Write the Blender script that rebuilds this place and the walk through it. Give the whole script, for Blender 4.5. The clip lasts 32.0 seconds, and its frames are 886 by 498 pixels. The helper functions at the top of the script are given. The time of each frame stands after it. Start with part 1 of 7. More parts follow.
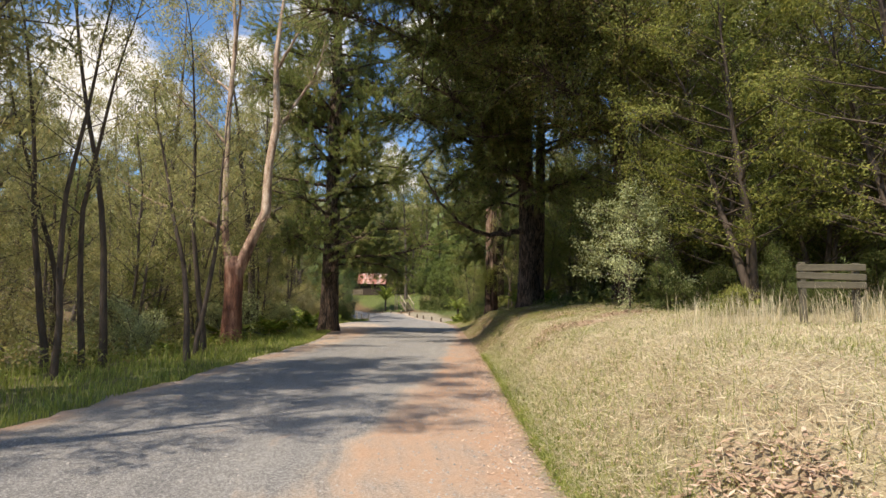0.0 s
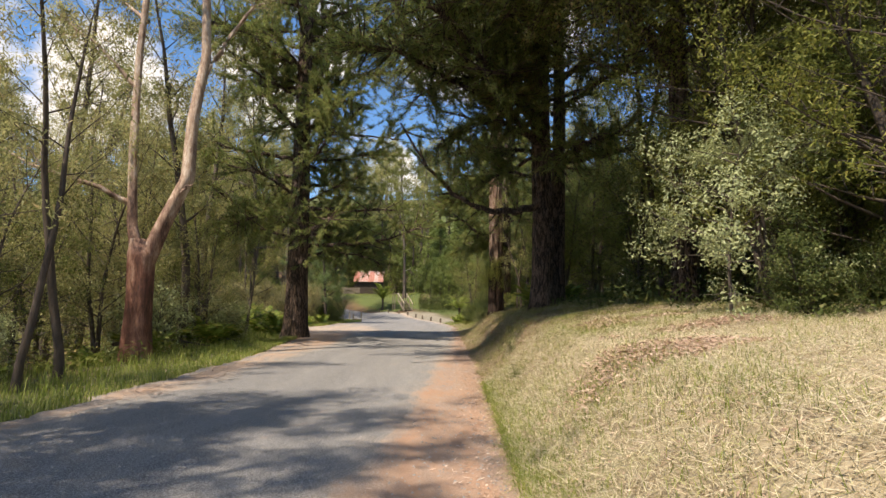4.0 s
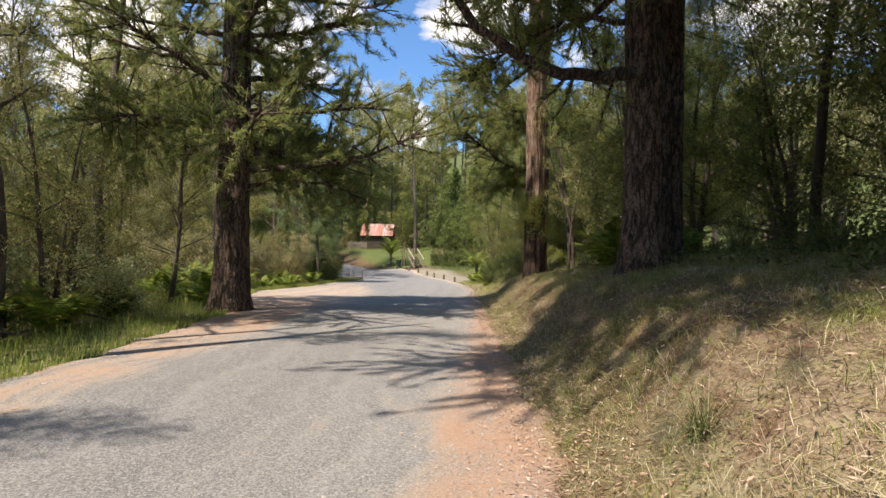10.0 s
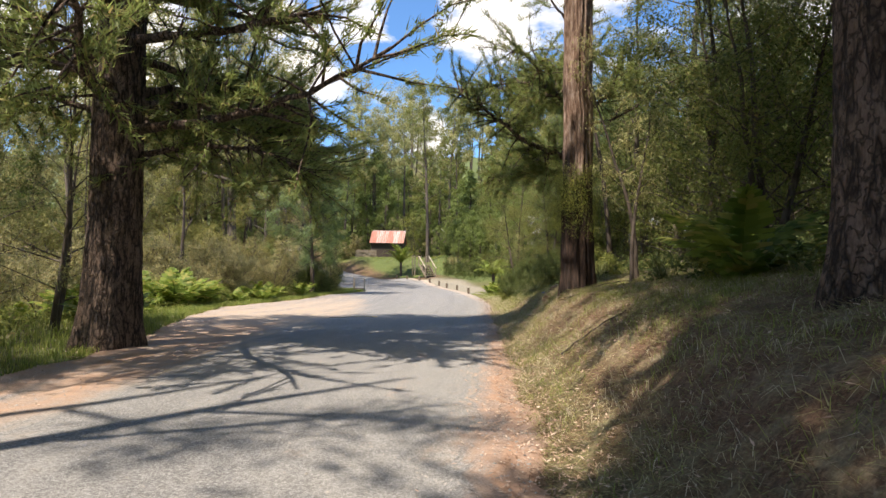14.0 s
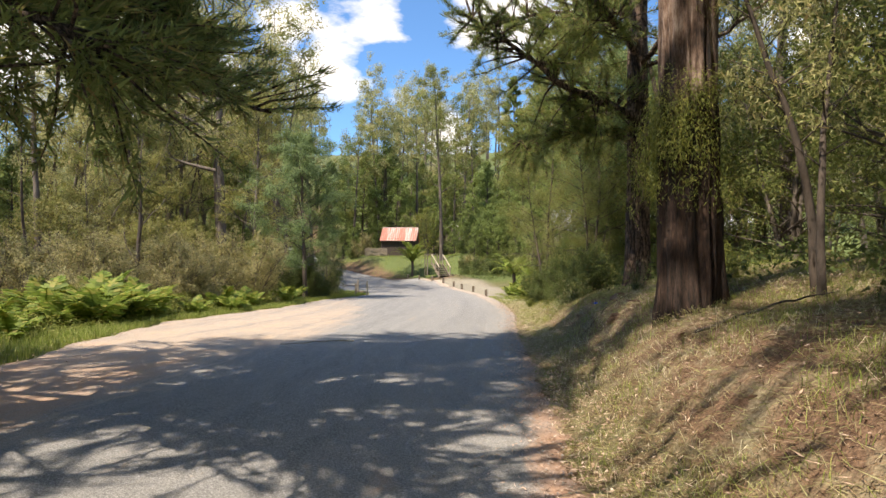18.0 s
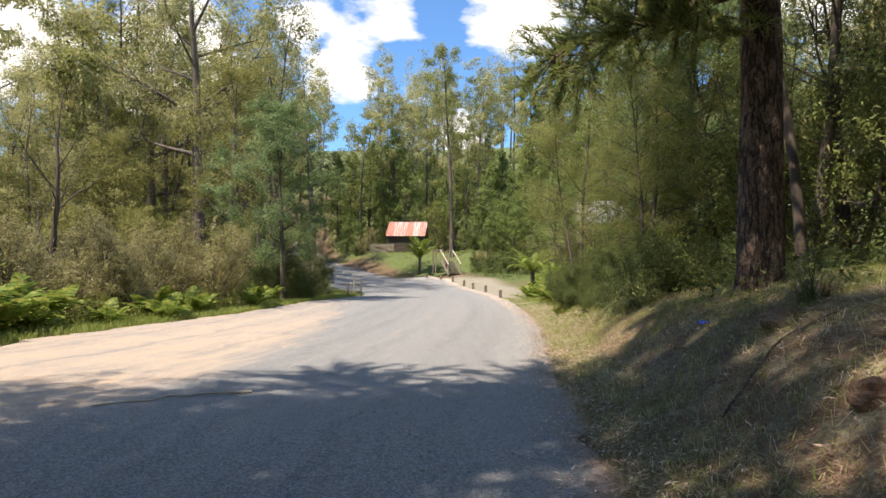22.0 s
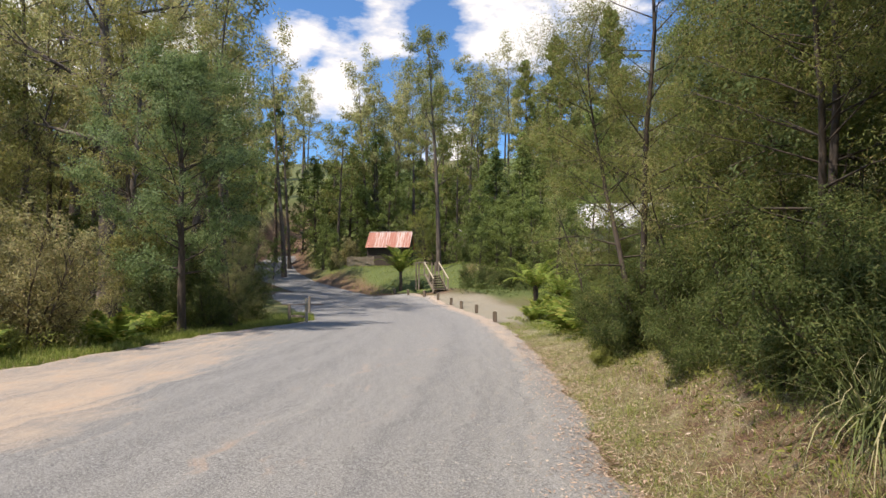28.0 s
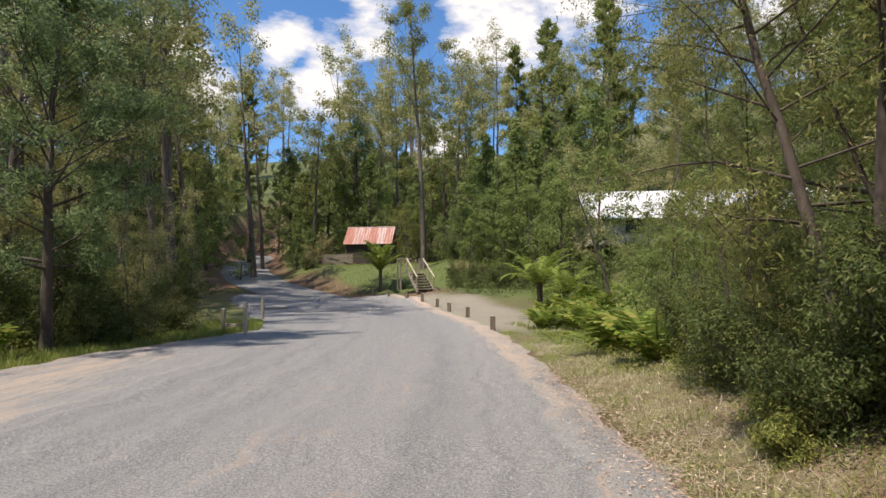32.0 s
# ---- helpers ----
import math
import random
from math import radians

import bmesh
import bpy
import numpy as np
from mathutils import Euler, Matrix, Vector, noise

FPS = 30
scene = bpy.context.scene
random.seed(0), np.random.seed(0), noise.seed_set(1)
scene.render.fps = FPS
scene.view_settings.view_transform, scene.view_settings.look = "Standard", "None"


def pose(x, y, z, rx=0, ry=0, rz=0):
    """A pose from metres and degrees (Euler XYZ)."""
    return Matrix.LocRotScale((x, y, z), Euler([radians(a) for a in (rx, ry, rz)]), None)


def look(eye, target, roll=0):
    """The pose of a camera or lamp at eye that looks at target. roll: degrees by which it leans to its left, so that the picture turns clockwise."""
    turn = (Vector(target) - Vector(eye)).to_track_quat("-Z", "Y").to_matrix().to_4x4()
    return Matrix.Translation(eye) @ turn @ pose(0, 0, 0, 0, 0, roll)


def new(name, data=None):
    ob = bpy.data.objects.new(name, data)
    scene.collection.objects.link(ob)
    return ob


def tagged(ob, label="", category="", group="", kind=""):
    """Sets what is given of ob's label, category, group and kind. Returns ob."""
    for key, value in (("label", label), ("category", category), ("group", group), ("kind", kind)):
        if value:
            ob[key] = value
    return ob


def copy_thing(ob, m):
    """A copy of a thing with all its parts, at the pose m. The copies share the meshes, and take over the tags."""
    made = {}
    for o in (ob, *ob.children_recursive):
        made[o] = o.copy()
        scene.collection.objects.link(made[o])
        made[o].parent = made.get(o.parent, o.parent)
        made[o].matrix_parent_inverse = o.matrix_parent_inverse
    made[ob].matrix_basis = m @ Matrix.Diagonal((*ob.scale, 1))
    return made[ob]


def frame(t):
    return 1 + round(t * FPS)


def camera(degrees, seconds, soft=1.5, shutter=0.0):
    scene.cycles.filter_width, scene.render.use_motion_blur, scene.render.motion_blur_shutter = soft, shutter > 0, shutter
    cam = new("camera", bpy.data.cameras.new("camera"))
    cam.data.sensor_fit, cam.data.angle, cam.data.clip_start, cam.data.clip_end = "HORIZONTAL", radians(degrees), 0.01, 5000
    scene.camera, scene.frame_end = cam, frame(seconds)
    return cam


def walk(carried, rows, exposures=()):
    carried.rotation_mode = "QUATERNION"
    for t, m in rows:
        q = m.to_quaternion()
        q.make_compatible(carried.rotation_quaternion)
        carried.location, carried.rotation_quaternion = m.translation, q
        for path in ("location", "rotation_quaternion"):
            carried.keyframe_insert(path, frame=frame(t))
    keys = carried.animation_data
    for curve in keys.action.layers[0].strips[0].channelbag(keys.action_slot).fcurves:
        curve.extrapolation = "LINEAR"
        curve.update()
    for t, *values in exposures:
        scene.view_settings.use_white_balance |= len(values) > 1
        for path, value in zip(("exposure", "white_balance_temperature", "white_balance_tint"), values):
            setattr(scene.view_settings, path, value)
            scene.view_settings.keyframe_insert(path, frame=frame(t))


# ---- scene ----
cam = camera(75.0, 32.0)
# time, eye, a point ahead, roll
PATH = [
    (0, (-0.458, -0.038, 1.385), (-0.451, 1.952, 1.587), 1.0),
    (0.5, (-0.408, 0.652, 1.385), (-0.411, 2.642, 1.587), 1.0),
    (1, (-0.333, 1.336, 1.405), (-0.352, 3.327, 1.601), 0.8),
    (1.5, (-0.31, 1.996, 1.408), (-0.334, 3.986, 1.609), 0.7),
    (2, (-0.22, 2.698, 1.405), (-0.25, 4.687, 1.615), 0.6),
    (2.5, (-0.17, 3.392, 1.405), (-0.178, 5.381, 1.616), 0.7),
    (3, (-0.073, 4.071, 1.404), (-0.091, 6.059, 1.622), 0.7),
    (3.5, (-0.037, 4.739, 1.426), (-0.044, 6.728, 1.632), 0.8),
    (5.5, (0.06, 7.608, 1.501), (0.05, 9.599, 1.692), 1.0),
    (6, (0.058, 8.287, 1.502), (0.036, 10.278, 1.697), 1.1),
    (6.5, (0.055, 9.0, 1.49), (0.021, 10.993, 1.654), 1.1),
    (7, (0.025, 9.721, 1.469), (-0.028, 11.717, 1.583), 1.2),
    (7.5, (0.043, 10.37, 1.447), (-0.044, 12.367, 1.515), 1.1),
    (8, (0.026, 11.029, 1.434), (-0.065, 13.027, 1.48), 1.2),
    (8.5, (0.017, 11.665, 1.45), (-0.089, 13.662, 1.497), 1.2),
    (9, (-0.006, 12.38, 1.478), (-0.074, 14.378, 1.519), 1.2),
    (9.5, (0.006, 13.063, 1.494), (-0.061, 15.061, 1.539), 1.1),
    (10, (0.011, 13.792, 1.51), (-0.045, 15.79, 1.555), 1.1),
    (10.5, (0.018, 14.51, 1.517), (-0.046, 16.509, 1.568), 1.1),
    (11, (0.061, 15.181, 1.513), (-0.002, 17.18, 1.561), 1.0),
    (11.5, (0.107, 15.87, 1.497), (0.036, 17.867, 1.564), 1.1),
    (12, (0.153, 16.549, 1.487), (0.058, 18.545, 1.567), 1.1),
    (12.5, (0.152, 17.22, 1.482), (0.069, 19.217, 1.575), 1.0),
    (13, (0.199, 17.928, 1.477), (0.101, 19.923, 1.573), 1.0),
    (13.5, (0.187, 18.646, 1.478), (0.097, 20.642, 1.568), 1.0),
    (14, (0.232, 19.284, 1.514), (0.116, 21.279, 1.589), 1.0),
    (14.5, (0.248, 20.0, 1.525), (0.131, 21.996, 1.582), 0.9),
    (16.5, (0.168, 22.551, 1.601), (0.027, 24.546, 1.641), 0.7),
    (17, (0.129, 23.272, 1.611), (-0.012, 25.266, 1.654), 0.3),
    (17.5, (0.167, 24.0, 1.598), (0.003, 25.993, 1.656), 0.3),
    (18, (0.154, 24.704, 1.589), (-0.021, 26.695, 1.658), 0.4),
    (18.5, (0.161, 25.408, 1.589), (-0.044, 27.396, 1.66), 0.3),
    (19, (0.129, 26.08, 1.59), (-0.061, 28.07, 1.65), 0.2),
    (19.5, (0.143, 26.762, 1.584), (-0.062, 28.75, 1.638), 0.3),
    (20, (0.123, 27.45, 1.589), (-0.078, 29.439, 1.631), 0.3),
    (20.5, (0.125, 28.139, 1.583), (-0.083, 30.128, 1.632), 0.4),
    (21, (0.165, 28.853, 1.556), (-0.04, 30.842, 1.591), 0.5),
    (21.5, (0.126, 29.549, 1.526), (-0.085, 31.538, 1.571), 0.6),
    (22, (0.097, 30.284, 1.495), (-0.128, 32.27, 1.558), 0.5),
    (22.5, (0.057, 30.984, 1.487), (-0.149, 32.972, 1.559), 0.5),
    (23, (0.052, 31.672, 1.473), (-0.156, 33.66, 1.552), 0.4),
    (23.5, (0.05, 32.384, 1.499), (-0.148, 34.372, 1.586), 0.1),
    (24, (0.02, 33.122, 1.482), (-0.209, 35.107, 1.577), 0.2),
    (24.5, (-0.003, 33.773, 1.465), (-0.241, 35.757, 1.559), 0.2),
    (26.5, (0.062, 36.418, 1.519), (-0.186, 38.401, 1.615), 0.3),
    (27, (0.058, 37.094, 1.503), (-0.168, 39.08, 1.596), 0.1),
    (27.5, (0.018, 37.757, 1.489), (-0.194, 39.744, 1.584), 0.1),
    (28, (0.037, 38.483, 1.452), (-0.171, 40.469, 1.569), -0.0),
    (28.5, (0.01, 39.187, 1.428), (-0.172, 41.175, 1.551), -0.0),
    (29, (0.007, 39.838, 1.399), (-0.192, 41.824, 1.523), -0.1),
    (29.5, (-0.097, 40.537, 1.375), (-0.278, 42.525, 1.486), -0.1),
    (30, (-0.206, 41.214, 1.392), (-0.398, 43.202, 1.49), -0.3),
    (30.5, (-0.315, 41.913, 1.385), (-0.487, 43.903, 1.48), -0.4),
    (31, (-0.345, 42.586, 1.35), (-0.508, 44.577, 1.441), -0.3),
    (31.5, (-0.307, 43.331, 1.329), (-0.472, 45.321, 1.438), -0.5),
    (32, (-0.361, 44.029, 1.317), (-0.526, 46.019, 1.437), -0.5),
]
EXPOSURES = [(0.0, 0.32, 7500, 14), (6.0, 0.44, 7500, 16), (10.0, 0.54, 7200, 16), (14.0, 0.72, 7100, 15), (20.0, 0.74, 7400, 14), (22.0, 0.74, 7100, 14), (24.0, 0.58, 7000, 14), (27.0, 0.36, 7000, 15), (32.0, 0.24, 6900, 15)]
walk(cam, [(t, look(eye, target, roll)) for t, eye, target, roll in PATH], EXPOSURES)

SUN = Vector((-0.37, -0.35, 0.86)).normalized()

# ---- world ----
def math_node(nt, op, a, b=0.0, clamp=False):
    m = nt.nodes.new("ShaderNodeMath")
    m.operation, m.use_clamp = op, clamp
    for n, value in enumerate((a, b)):
        if isinstance(value, (int, float)):
            m.inputs[n].default_value = value
        else:
            nt.links.new(value, m.inputs[n])
    return m.outputs[0]


CLOUDS = [((-0.276, 0.905, 0.323), 0.09), ((-0.337, 0.864, 0.375), 0.08), ((-0.187, 0.885, 0.427), 0.09), ((0.009, 0.910, 0.414), 0.12), ((-0.648, 0.692, 0.318), 0.20), ((0.169, 0.869, 0.465), 0.15), ((-0.510, 0.800, 0.317), 0.17), ((-0.078, 0.969, 0.235), 0.07), ((0.457, 0.797, 0.394), 0.16), ((-0.5, -0.7, 0.5), 0.50), ((0.8, -0.2, 0.5), 0.50), ((-0.1, 0.5, 0.85), 0.30), ((0.3, -0.8, 0.4), 0.40)]


def make_world():
    world = bpy.data.worlds.new("sky")
    scene.world = world
    world.use_nodes = True
    nt = world.node_tree
    nt.nodes.clear()
    N, L = nt.nodes.new, nt.links.new
    out, bg = N("ShaderNodeOutputWorld"), N("ShaderNodeBackground")
    sky = N("ShaderNodeTexSky")
    sky.sky_type, sky.sun_disc = "NISHITA", False
    sky.sun_elevation = math.asin(SUN.z)
    sky.sun_rotation = math.atan2(SUN.x, SUN.y)
    sky.altitude, sky.air_density, sky.dust_density, sky.ozone_density = 500, 1.0, 0.3, 1.5
    co, mp = N("ShaderNodeTexCoord"), N("ShaderNodeMapping")
    mp.inputs["Scale"].default_value = (1.0, 1.0, 2.4)
    mp.inputs["Location"].default_value = (0.35, 0.1, 0.22)
    L(co.outputs["Generated"], mp.inputs["Vector"])
    n1 = N("ShaderNodeTexNoise")
    n1.inputs["Scale"].default_value, n1.inputs["Detail"].default_value = 6.0, 10.0
    n1.inputs["Roughness"].default_value = 0.58
    L(mp.outputs["Vector"], n1.inputs["Vector"])
    # cumulus banks: where they stand in the sky, and how wide they are
    banks = None
    for at, wide in CLOUDS:
        far = N("ShaderNodeVectorMath")
        far.operation = "DISTANCE"
        far.inputs[1].default_value = Vector(at).normalized()
        L(co.outputs["Generated"], far.inputs[0])
        near = math_node(nt, "SUBTRACT", 1.0, math_node(nt, "DIVIDE", far.outputs["Value"], wide), True)
        banks = near if banks is None else math_node(nt, "MAXIMUM", banks, near)
    ragged = math_node(nt, "MULTIPLY", math_node(nt, "SUBTRACT", n1.outputs["Fac"], 0.5), 2.4)
    cover = math_node(nt, "ADD", banks, ragged)
    ramp = N("ShaderNodeValToRGB")
    ramp.color_ramp.elements[0].position, ramp.color_ramp.elements[1].position = 0.26, 0.62
    L(cover, ramp.inputs["Fac"])
    mix = N("ShaderNodeMix")
    mix.data_type = "RGBA"
    mix.inputs["B"].default_value = (9.0, 9.1, 9.2, 1)
    L(ramp.outputs["Color"], mix.inputs["Factor"])
    deep = N("ShaderNodeMix")
    deep.data_type, deep.blend_type = "RGBA", "MULTIPLY"
    deep.inputs["Factor"].default_value, deep.inputs["B"].default_value = 1.0, (0.85, 1.35, 1.75, 1)
    L(sky.outputs["Color"], deep.inputs["A"])
    L(deep.outputs["Result"], mix.inputs["A"])
    L(mix.outputs["Result"], bg.inputs["Color"])
    bg.inputs["Strength"].default_value = 0.095
    L(bg.outputs["Background"], out.inputs["Surface"])


make_world()
sun_data = bpy.data.lights.new("sun", "SUN")
sun_data.energy, sun_data.angle, sun_data.color = 5.0, radians(0.6), (1.0, 0.94, 0.83)
sun_lamp = new("sun", sun_data)
sun_lamp.matrix_world = look((0, 0, 60), Vector((0, 0, 60)) - SUN)


# ---- materials ----
def material(name):
    m = bpy.data.materials.new(name)
    m.use_nodes = True
    nt = m.node_tree
    return m, nt, nt.nodes["Principled BSDF"]


def noise_node(nt, scale, detail=4.0, rough=0.6, stretch=(1, 1, 1), coord="Object"):
    co, mp, n = nt.nodes.new("ShaderNodeTexCoord"), nt.nodes.new("ShaderNodeMapping"), nt.nodes.new("ShaderNodeTexNoise")
    mp.inputs["Scale"].default_value = stretch
    n.inputs["Scale"].default_value, n.inputs["Detail"].default_value, n.inputs["Roughness"].default_value = scale, detail, rough
    nt.links.new(co.outputs[coord], mp.inputs["Vector"])
    nt.links.new(mp.outputs["Vector"], n.inputs["Vector"])
    return n.outputs["Fac"]


def ramp_node(nt, fac, stops):
    r = nt.nodes.new("ShaderNodeValToRGB")
    els = r.color_ramp.elements
    while len(els) < len(stops):
        els.new(0.5)
    for e, (p, c) in zip(els, stops):
        e.position, e.color = p, (*c, 1) if len(c) == 3 else c
    nt.links.new(fac, r.inputs["Fac"])
    return r.outputs["Color"]


def mix_node(nt, fac, a, b):
    m = nt.nodes.new("ShaderNodeMix")
    m.data_type = "RGBA"
    for socket, value in (("Factor", fac), ("A", a), ("B", b)):
        if isinstance(value, (int, float)):
            m.inputs[socket].default_value = value
        elif isinstance(value, tuple):
            m.inputs[socket].default_value = (*value, 1)
        else:
            nt.links.new(value, m.inputs[socket])
    return m.outputs["Result"]


def bump_node(nt, bsdf, height, strength=0.5, distance=0.02):
    b = nt.nodes.new("ShaderNodeBump")
    b.inputs["Strength"].default_value, b.inputs["Distance"].default_value = strength, distance
    nt.links.new(height, b.inputs["Height"])
    nt.links.new(b.outputs["Normal"], bsdf.inputs["Normal"])


def attr_node(nt, name):
    a = nt.nodes.new("ShaderNodeAttribute")
    a.attribute_name = name
    return a.outputs["Fac"]


def surface(name, stops, scale=4.0, rough=0.85, bump=0.4, dist=0.01, fine=40.0, stretch=(1, 1, 1), metal=0.0):
    """A two-scale noise surface: broad patches and fine grain."""
    m, nt, bsdf = material(name)
    broad, grain = noise_node(nt, scale, 5, 0.6, stretch), noise_node(nt, fine, 4, 0.7, stretch)
    fac = math_node(nt, "ADD", math_node(nt, "MULTIPLY", broad, 0.65), math_node(nt, "MULTIPLY", grain, 0.35))
    nt.links.new(ramp_node(nt, fac, stops), bsdf.inputs["Base Color"])
    bsdf.inputs["Roughness"].default_value, bsdf.inputs["Metallic"].default_value = rough, metal
    bump_node(nt, bsdf, math_node(nt, "ADD", broad, grain), bump, dist)
    return m


def foliage(name, dark, light, dry=None, glow=0.48, rough=0.55, gain=0.86):
    """Leaves: every island has its own tint, and light passes through."""
    m, nt, bsdf = material(name)
    geo = nt.nodes.new("ShaderNodeNewGeometry")
    dark, light = tuple(0.72 * gain * c for c in dark), tuple(gain * c for c in light)
    stops = [(0.0, dark), (0.75, light)] + ([(0.97, dry)] if dry else [])
    colour = ramp_node(nt, geo.outputs["Random Per Island"], stops)
    patch = noise_node(nt, 0.7, 3, 0.6)
    colour = mix_node(nt, math_node(nt, "MULTIPLY", patch, 0.5), colour, light)
    nt.links.new(colour, bsdf.inputs["Base Color"])
    bsdf.inputs["Roughness"].default_value = rough
    bsdf.inputs["Specular IOR Level"].default_value = 0.2
    tl, mx = nt.nodes.new("ShaderNodeBsdfTranslucent"), nt.nodes.new("ShaderNodeMixShader")
    nt.links.new(colour, tl.inputs["Color"])
    mx.inputs["Fac"].default_value = glow
    nt.links.new(bsdf.outputs["BSDF"], mx.inputs[1])
    nt.links.new(tl.outputs["BSDF"], mx.inputs[2])
    nt.links.new(mx.outputs["Shader"], nt.nodes["Material Output"].inputs["Surface"])
    return m


def make_ground_material():
    m, nt, bsdf = material("forest floor")
    broad, mid, fine = noise_node(nt, 0.35, 4), noise_node(nt, 3.0, 5, 0.7), noise_node(nt, 38.0, 4, 0.75)
    litter = ramp_node(nt, fine, [(0.28, (0.04, 0.022, 0.013)), (0.5, (0.13, 0.075, 0.044)), (0.72, (0.29, 0.19, 0.12))])
    straw = ramp_node(nt, fine, [(0.25, (0.30, 0.245, 0.15)), (0.75, (0.68, 0.59, 0.42))])
    green = ramp_node(nt, fine, [(0.25, (0.035, 0.055, 0.015)), (0.75, (0.15, 0.19, 0.05))])
    dry = math_node(nt, "ADD", attr_node(nt, "straw"), math_node(nt, "MULTIPLY", math_node(nt, "SUBTRACT", mid, 0.52), 2.0), True)
    colour = mix_node(nt, dry, litter, straw)
    grassy = math_node(nt, "ADD", attr_node(nt, "lush"), math_node(nt, "MULTIPLY", math_node(nt, "SUBTRACT", mid, 0.5), 1.2), True)
    colour = mix_node(nt, grassy, colour, green)
    gravel = ramp_node(nt, fine, [(0.3, (0.17, 0.155, 0.115)), (0.7, (0.37, 0.335, 0.26))])
    bare = math_node(nt, "ADD", attr_node(nt, "bare"), math_node(nt, "MULTIPLY", math_node(nt, "SUBTRACT", mid, 0.55), 0.9), True)
    colour = mix_node(nt, bare, colour, gravel)
    nt.links.new(colour, bsdf.inputs["Base Color"])
    bsdf.inputs["Roughness"].default_value = 0.95
    bump_node(nt, bsdf, math_node(nt, "ADD", mid, math_node(nt, "MULTIPLY", fine, 0.5)), 0.7, 0.05)
    return m


def make_road_material():
    m, nt, bsdf = material("worn asphalt and dirt")
    grain, stones = noise_node(nt, 48.0, 5, 0.85), noise_node(nt, 130.0, 2, 0.8)
    blot = noise_node(nt, 1.1, 7, 0.68)
    lane, wear = nt.nodes.new("ShaderNodeCombineXYZ"), nt.nodes.new("ShaderNodeTexNoise")
    nt.links.new(math_node(nt, "MULTIPLY", attr_node(nt, "across"), 3.6), lane.inputs["X"])
    nt.links.new(math_node(nt, "MULTIPLY", attr_node(nt, "along"), 0.03), lane.inputs["Y"])
    nt.links.new(lane.outputs[0], wear.inputs["Vector"])
    wear.inputs["Scale"].default_value, wear.inputs["Detail"].default_value, wear.inputs["Roughness"].default_value = 1.0, 6.0, 0.62
    streak = wear.outputs["Fac"]
    fac = math_node(nt, "ADD", math_node(nt, "MULTIPLY", grain, 0.6), math_node(nt, "MULTIPLY", stones, 0.4))
    asphalt = ramp_node(nt, fac, [(0.41, (0.05, 0.051, 0.053)), (0.5, (0.15, 0.15, 0.151)), (0.59, (0.42, 0.415, 0.405))])
    pale = ramp_node(nt, fac, [(0.38, (0.15, 0.146, 0.138)), (0.62, (0.49, 0.477, 0.45))])
    sand = ramp_node(nt, fac, [(0.33, (0.29, 0.205, 0.14)), (0.68, (0.66, 0.525, 0.40))])
    red = ramp_node(nt, fac, [(0.3, (0.26, 0.135, 0.08)), (0.7, (0.52, 0.32, 0.21))])
    wobble = math_node(nt, "ADD", math_node(nt, "MULTIPLY", math_node(nt, "SUBTRACT", blot, 0.5), 1.5), math_node(nt, "MULTIPLY", math_node(nt, "SUBTRACT", streak, 0.5), 1.6))
    tracks = math_node(nt, "MULTIPLY", math_node(nt, "SUBTRACT", streak, 0.48), 1.8)
    film = math_node(nt, "ADD", attr_node(nt, "dust"), tracks, True)
    colour = mix_node(nt, math_node(nt, "MULTIPLY", film, 0.75), asphalt, pale)
    colour = mix_node(nt, math_node(nt, "ADD", attr_node(nt, "sand"), wobble, True), colour, sand)
    colour = mix_node(nt, math_node(nt, "ADD", attr_node(nt, "earth"), wobble, True), colour, red)
    nt.links.new(colour, bsdf.inputs["Base Color"])
    bsdf.inputs["Roughness"].default_value = 0.9
    bump_node(nt, bsdf, fac, 0.8, 0.014)
    return m


GROUND = make_ground_material()
ROAD = make_road_material()
def make_furrowed_bark(name, deep, low, high, scale, squash):
    """Bark in long scaly ridges with dark furrows winding between them."""
    m, nt, bsdf = material(name)
    ridge, cross = noise_node(nt, scale, 3, 0.55, (1, 1, squash)), noise_node(nt, scale * 1.6, 2, 0.5, (1, 1, 0.7))
    fine, broad = noise_node(nt, 60, 4, 0.75, (1, 1, 0.35)), noise_node(nt, 1.6, 3, 0.6, (1, 1, 0.5))
    gap = ramp_node(nt, math_node(nt, "ABSOLUTE", math_node(nt, "SUBTRACT", ridge, 0.5)), [(0.0, (0, 0, 0)), (0.085, (1, 1, 1))])
    crack = ramp_node(nt, math_node(nt, "ABSOLUTE", math_node(nt, "SUBTRACT", cross, 0.5)), [(0.0, (0.25, 0.25, 0.25)), (0.05, (1, 1, 1))])
    gap = math_node(nt, "MULTIPLY", gap, crack)
    tone = math_node(nt, "ADD", math_node(nt, "MULTIPLY", broad, 0.55), math_node(nt, "MULTIPLY", fine, 0.5))
    plate = ramp_node(nt, tone, [(0.32, low), (0.72, high)])
    nt.links.new(mix_node(nt, gap, deep, plate), bsdf.inputs["Base Color"])
    bsdf.inputs["Roughness"].default_value = 0.95
    bump_node(nt, bsdf, math_node(nt, "ADD", gap, math_node(nt, "MULTIPLY", fine, 0.5)), 1.0, 0.035)
    return m


